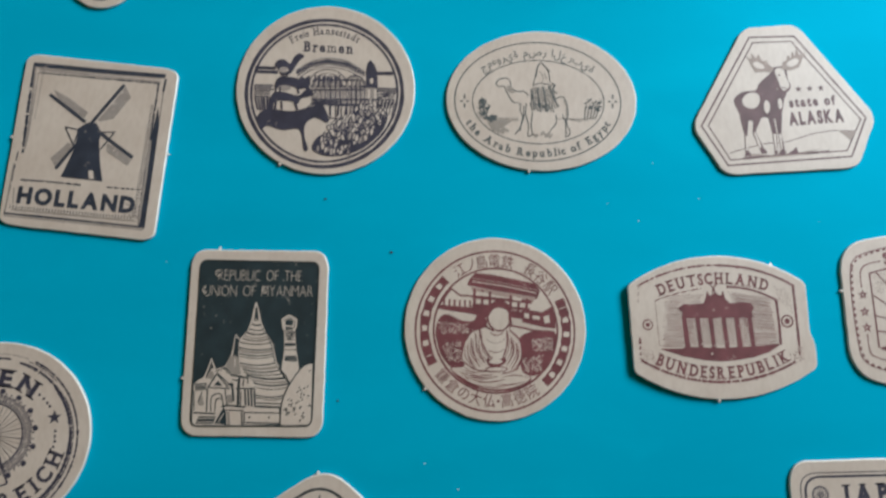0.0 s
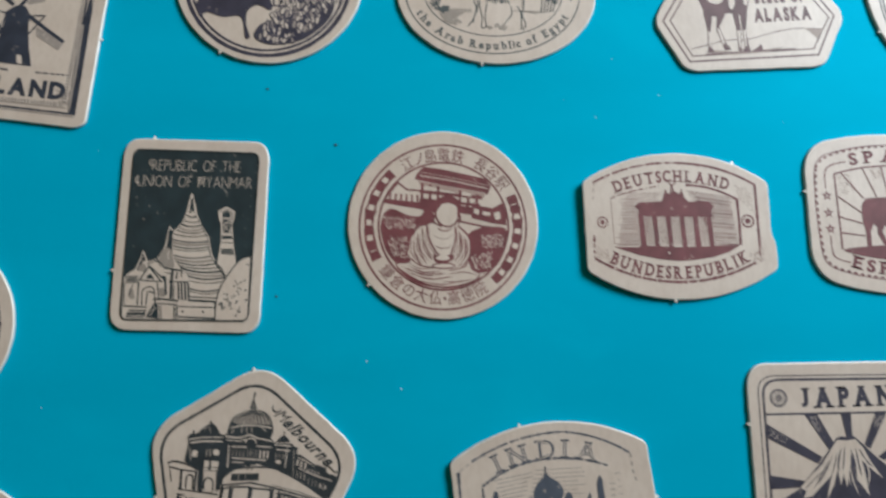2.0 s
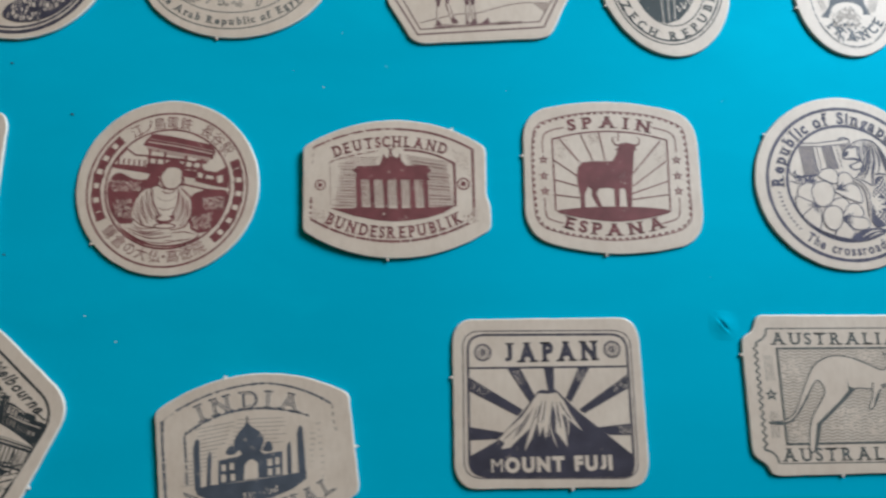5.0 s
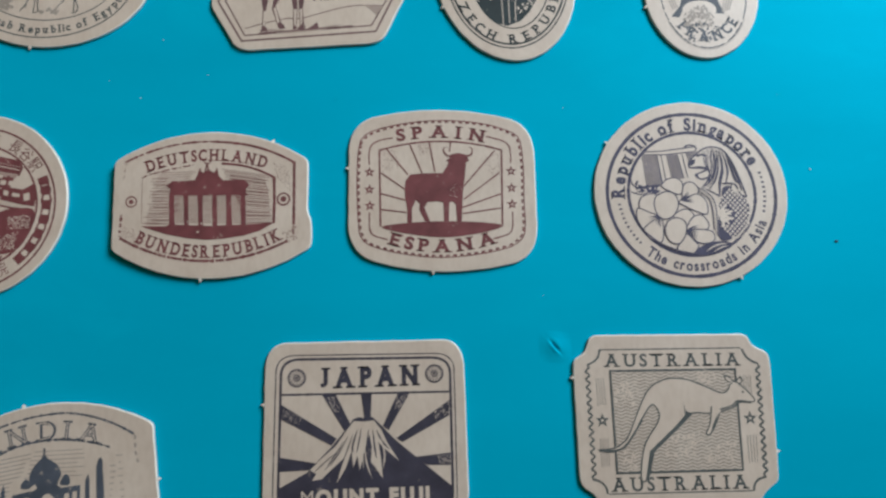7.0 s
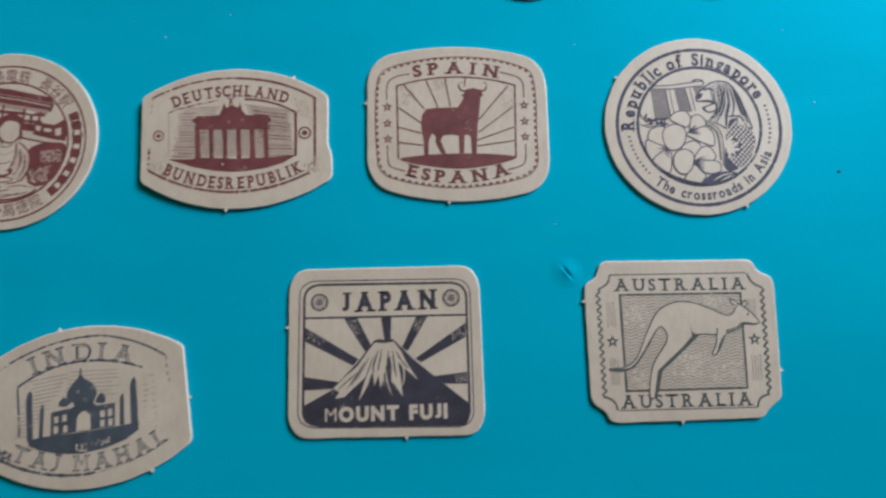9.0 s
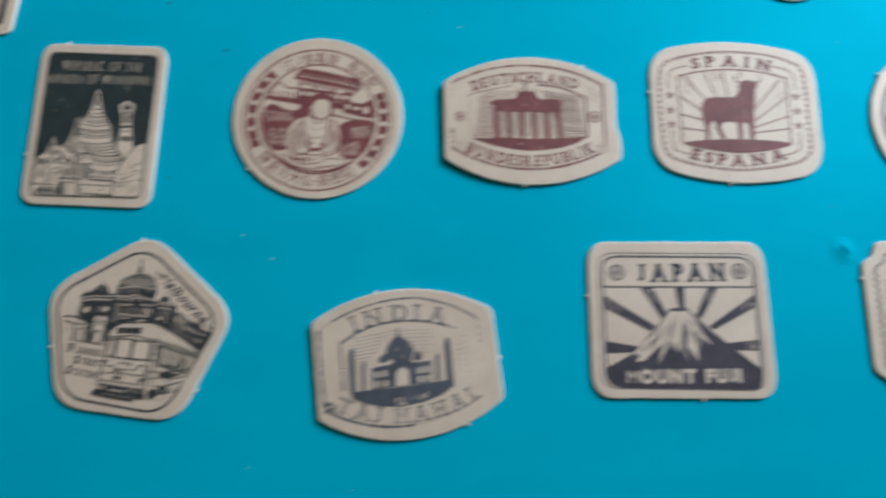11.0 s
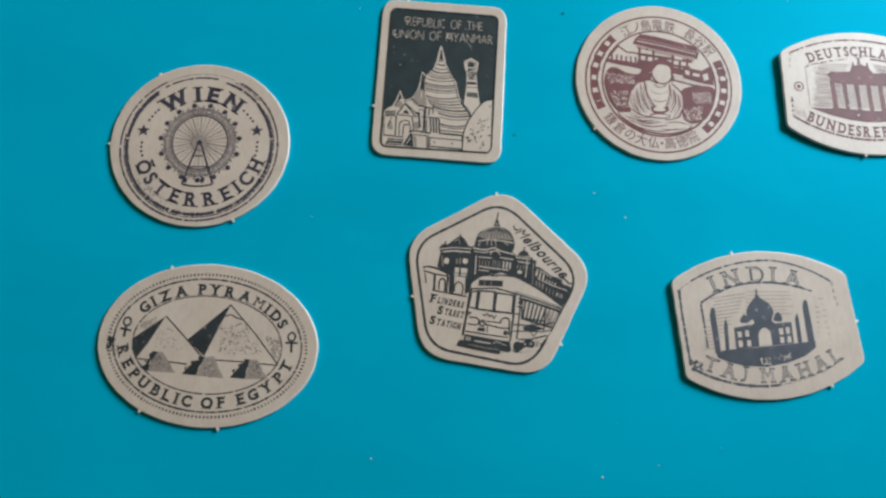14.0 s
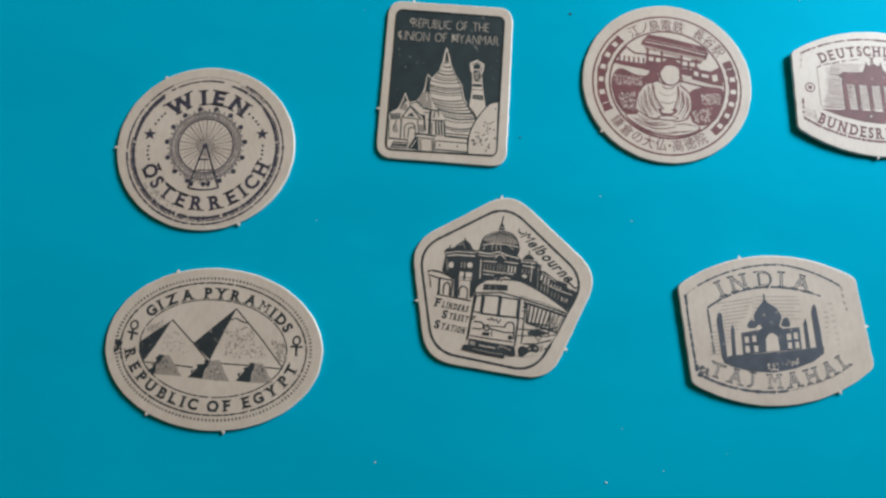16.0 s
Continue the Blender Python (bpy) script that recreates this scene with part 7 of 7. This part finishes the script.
s.line("-2.9,0.7 -2.9,-0.5", 0.16, TINT)
s.line("-1.4,0.7 -1.3,-0.4", 0.16, TINT)
s.line("-6.0,-1.7 -6.2,-6.8 -6.5,-13.2", 0.47)
s.line("-5.7,-2.5 -4.2,-2.0 -4.0,-6.3 -6.0,-6.3", 0.31, closed=True)
s.line("-3.8,-2.0 -0.2,-1.7 -0.1,-6.4 -3.9,-6.5", 0.42, closed=True)
s.line("0.3,-1.9 4.4,-1.9 4.5,-6.3 0.2,-6.4", 0.42, closed=True)
s.line("-0.0,-1.7 0.2,-6.6", 0.63)
s.line("-4.3,-2.2 -4.2,-6.5", 0.47)
s.line("-6.2,-6.3 -3.6,-6.5 0.6,-6.6 5.2,-6.3", 0.26)
s.line("4.8,-1.7 4.9,-7.3 4.8,-13.0", 0.47)
s.line("6.1,-1.8 6.3,-6.6 6.3,-12.3", 0.36)
s.line("5.6,-2.5 6.7,-2.7 6.5,-3.5 5.6,-3.5", 0.42)
s.line("5.5,-4.4 6.6,-4.6", 0.31)
s.line("4.8,-6.3 6.4,-6.3", 0.31)
s.hatch("7.4,-2.5 15.6,-4.0 7.2,-7.0 14.0,-8.6", 9, 0.42)
s.line("6.9,-2.5 16.0,-4.2", 0.60)
s.line("7.0,-7.2 14.4,-8.4", 0.50)
s.hatch("12.6,-4.2 15.4,-4.6 12.6,-7.6 14.2,-8.0", 4, 0.55, TINT)
s.line("6.6,-2.2 6.9,-7.3", 0.36)
s.line("6.9,-7.1 10.0,-7.1 12.7,-7.1", 0.42)
s.line("12.3,-3.5 12.5,-9.4", 0.36)
s.line("16.3,-3.6 14.3,-9.3", 0.36)
s.line("4.6,-9.0 8.1,-8.7 12.4,-7.9 14.6,-7.1", 0.31)
s.line("4.8,-10.6 8.2,-10.1 12.3,-9.7 14.1,-9.0", 0.26)
s.poly("7.7,-9.1 10.1,-8.5 12.4,-8.9 10.2,-9.8 7.9,-9.9", INK, True)
s.hatch("9.4,-7.7 10.7,-7.7 9.5,-8.1 10.8,-8.0", 2, 0.26)
s.line("9.4,-10.1 10.2,-11.1 10.9,-10.0", 0.21)
s.line("6.7,-12.3 9.5,-11.9 13.4,-10.4", 0.36)
s.poly("5.7,-13.6 6.5,-12.8 7.8,-12.9 8.4,-12.2 10.1,-12.1 10.7,-12.8 10.3,-13.8 8.6,-13.9 7.0,-15.3 6.0,-15.0", INK, True)
s.ell("9.8,-12.9", 0.36, 0.36, TINT)
s.ell("8.4,-13.2", 0.31, 0.31, TINT)
s.poly("10.8,-12.1 11.6,-11.8 11.6,-13.3 10.9,-13.6", TINT)
s.line("11.9,-12.7 13.1,-12.4 13.4,-11.3", 0.26)
s.line("-5.6,-8.7 -3.8,-8.6 -3.1,-9.3 -3.6,-10.2 -5.7,-10.3", 0.31, smooth=True)
s.line("-1.4,-9.1 0.4,-9.0 2.1,-9.0", 0.26)
s.line("-1.5,-9.8 2.1,-10.2 4.3,-10.0", 0.31)
s.line("1.9,-9.1 2.3,-8.0 3.3,-7.6 4.1,-8.3 4.3,-11.6", 0.36, smooth=True)
s.line("-2.5,-7.6 -1.8,-7.7 -1.4,-7.2 -0.8,-7.8 -0.2,-7.4 0.3,-8.2 0.8,-7.2", 0.26, smooth=True)
s.line("-6.3,-7.4 -5.4,-7.5 -5.9,-8.3", 0.31)
s.ell("-2.3,-9.7", 0.63, 0.68, PAPER, 0, 0.36)
s.ell("-2.3,-9.5", 0.31, 0.21)
s.poly("-3.2,-10.9 -1.5,-10.7 -1.5,-11.6 -3.2,-11.6", INK)
s.ell("3.5,-11.2", 0.52, 0.58)
s.line("-1.0,-10.1 -0.9,-11.6", 0.21)
s.line("-6.1,-12.1 -1.3,-12.2 4.3,-12.2", 0.26)
s.poly("-6.1,-12.8 -1.2,-13.0 4.8,-13.1 5.3,-15.0 5.0,-15.5 2.7,-15.6 2.7,-16.3 -2.3,-16.1 -7.5,-15.7 -7.3,-14.5 -6.2,-14.3", INK)
s.poly("-5.8,-13.3 -4.5,-13.4 -4.6,-14.3 -5.8,-14.2", TINT)
s.line("-3.6,-14.1 -0.5,-14.2 0.3,-14.2", 0.26, PAPER)
s.line("0.9,-14.2 1.4,-13.5 4.1,-14.2", 0.26, TINT)
s.line("-5.0,-15.1 -0.9,-15.4 2.4,-15.4", 0.16, TINT)
s.finish()

s = Sticker((23.4, -67.2), 6.8, "slate", 0.35, "barrel-shaped tan card sticker printed with a domed marble tomb", (0.4, 0.4))
s.body(rounded(pts("-21.4,12.2 22.8,11.5 23.4,-10.2 -21.1,-11.2"), 1.0, (6.5, 0, 7.0, 0)), pts("-4.6,18.6 22.0,0.0 13.8,-15.0"))
s.start("border", "rubbed dark barrel outline")
s.arc("-16.6,11.9 -1.9,15.9 4.2,15.9", 0.42, dash=(9, 0.2))
s.arc("4.2,15.9 11.9,13.6 18.8,9.5", 0.45, dash=(9, 0.12))
s.line("-17.2,11.5 -19.8,10.0", 0.30, TINT, dash=(1, 0.3))
s.line("-19.8,10.0 -19.9,4.3 -19.6,-8.7", 0.62, dash=(9, 0.1))
s.arc("-19.4,-9.0 -5.3,-14.1 2.0,-14.3", 0.60, dash=(10, 0.12))
s.arc("2.0,-14.3 9.0,-13.0 15.9,-10.6", 0.26, TINT, dash=(2.5, 0.4))
s.line("18.8,9.5 18.8,5.8 19.3,3.3", 0.40, TINT, dash=(1, 0.5))
s.scatter("-19.5,-6.6 -16.6,-7.8 -17.0,-10.3 -19.5,-9.6", 90, 0.15, INK, 1.6)
s.arc("-14.9,6.4 -6.4,9.9 1.3,10.5", 0.45, dash=(7, 0.15))
s.arc("1.3,10.5 7.2,9.6 13.6,7.4", 0.45, dash=(7, 0.1))
s.line("-14.9,6.2 -14.8,0.6 -14.8,-4.7", 0.50, dash=(6, 0.1))
s.hatch("14.6,5.6 15.0,-6.0 16.0,5.6 16.2,-6.0", 9, 0.18, TINT, 0.4)
s.start("lettering", "outlined serif capitals")
s.word("INDIA", "-11.2,11.0 -0.5,12.7 9.3,11.2", 4.08, serif=True, bold=0.02, outline=0.045)
s.start("lettering", "outlined serif capitals round the foot")
s.word("TAJ MAHAL", "-14.6,-8.4 -1.5,-11.8 16.0,-8.2", 3.7, serif=True, bold=0.02, outline=0.045)
s.start("picture", "dark domed tomb with slender towers")
s.hatch("-12.5,7.3 -16.5,-4.8 -2.1,8.2 -12.4,-4.6", 15, 0.21, TINT, 0.15)
s.hatch("-4.2,8.5 -5.2,3.2 8.6,7.7 8.6,2.3", 7, 0.16, TINT, 0.2)
s.hatch("13.1,3.6 12.7,-3.7 14.8,3.5 13.2,-3.8", 7, 0.21, TINT, 0.4)
s.start("domed_tomb", "dark domed tomb with towers")
s.line("-0.6,9.0 -0.8,6.5", 0.37)
s.poly("-0.7,7.8 0.1,6.7 2.0,5.2 2.8,3.3 2.3,1.9 1.3,0.6 -3.3,0.9 -3.9,2.1 -3.8,3.9 -2.6,5.7 -1.4,6.8", INK, True)
s.poly("-5.7,1.1 -5.6,2.1 -4.6,2.9 -3.8,2.1 -3.9,0.9", INK, True)
s.poly("2.5,1.0 3.0,2.3 3.9,3.0 4.6,2.0 4.4,0.7", INK, True)
s.poly("-7.6,-0.1 -3.5,0.4 -3.0,1.4 1.5,1.2 2.8,0.3 6.8,0.4 6.5,-4.8 -7.9,-5.2", INK)
s.poly("-2.2,-4.9 -1.8,-1.7 -0.8,-0.7 0.1,-0.6 1.1,-1.5 1.1,-4.8", PAPER)
s.hatch("-6.5,-1.1 -4.6,-0.9 -6.5,-2.5 -4.7,-2.4", 2, 0.99, PAPER)
s.hatch("-6.6,-3.2 -4.5,-3.3 -6.7,-4.8 -4.6,-4.8", 2, 0.99, PAPER)
s.hatch("3.9,-1.0 5.6,-0.8 3.8,-2.5 5.5,-2.4", 2, 0.99, PAPER)
s.hatch("3.8,-3.1 5.6,-3.0 3.7,-4.5 5.5,-4.5", 2, 0.99, PAPER)
s.poly("-4.0,0.9 -2.8,1.7 -2.3,0.8 -3.4,0.2", PAPER)
s.poly("-13.1,3.3 -12.6,4.7 -12.1,5.3 -11.6,4.6 -11.7,3.1 -11.7,-1.0 -11.8,-5.7 -13.1,-5.9 -13.1,-0.9", INK)
s.poly("-10.0,0.7 -9.4,2.3 -9.1,0.9 -9.6,-5.3 -10.5,-5.2", INK)
s.poly("10.3,3.8 10.8,5.2 11.3,5.7 11.7,4.9 11.7,3.1 11.8,-1.1 11.7,-4.7 10.1,-4.9 10.2,-0.4", INK)
s.poly("7.9,1.2 8.6,2.5 8.8,1.2 8.6,-4.7 7.6,-4.7", INK)
s.poly("-12.9,-5.7 -10.4,-5.2 -2.4,-5.2 6.1,-4.9 11.9,-4.5 11.7,-6.2 8.7,-8.0 4.2,-9.3 -1.2,-9.9 -6.4,-9.3 -10.3,-8.1 -12.7,-6.9", INK)
s.scatter("-2.4,-7.8 0.2,-7.7 -0.1,-9.5 -2.7,-9.3", 26, 0.16, PAPER, 1.3)
s.scatter("3.5,-7.2 5.7,-6.8 4.8,-8.6 3.2,-8.7", 16, 0.16, PAPER, 1.3)
s.finish()

s = Sticker((-101.4, 104.3), 1.0, "navy", 0.3, "upright oval tan card sticker of which little shows", (0, 0))
s.body(circle_outline(14.51, 26.88))
s.start("border", "thin dark oval line")
s.ring("0.0,0.0", 12.42, 24.60, 0.57)
s.finish()


# ---------------------------------------------------------------- specks on the paint


def speck(x, y, r, mat, label):
    bm = bmesh.new()
    bmesh.ops.create_icosphere(bm, subdivisions=2, radius=r * MM)
    for v in bm.verts:
        k = 1 + 0.5 * noise.noise(v.co * 2500 + Vector((x, y, 0)))
        v.co = Vector((v.co.x * k * 1.3, v.co.y * k, v.co.z * k * 0.5 + r * 0.45 * MM))
    ob = tagged(new("speck", mesh_from("speck", bm, [mat])), label, "dust", "specks on the table")
    ob.location = (x * MM, y * MM, 0)


for x, y, r in ((-26.2, 14.4, 0.34), (-42.6, 27.8, 0.3), (199.6, -12.3, 0.34), (-38.5, -21.3, 0.25)):
    speck(x, y, r * 0.85, grit, "tiny dark speck on turquoise paint")
for x, y, r in ((-10.1, -41.7, 0.32), (51.5, 28.5, 0.22), (40.0, 37.6, 0.25), (195.2, 5.2, 0.3), (-16.2, -104.2, 0.34), (-69.5, -102.4, 0.32), (35.7, 22.6, 0.24), (-17.9, -35.7, 0.26)):
    speck(x, y, r * 0.58, lint, "tiny pale speck of lint on turquoise paint")
for x, y, r in ((-3.0, -101.0, 0.2), (12.0, -96.5, 0.16), (-88.0, -46.0, 0.16), (-80.5, 12.0, 0.16), (28.0, 27.0, 0.14), (82.0, 22.5, 0.16), (131.0, -25.0, 0.16), (137.0, 20.5, 0.18), (189.0, 24.0, 0.16), (-12.5, -92.0, 0.15)):
    speck(x, y, r * 0.6, lint, "tiny pale speck of dust on turquoise paint")
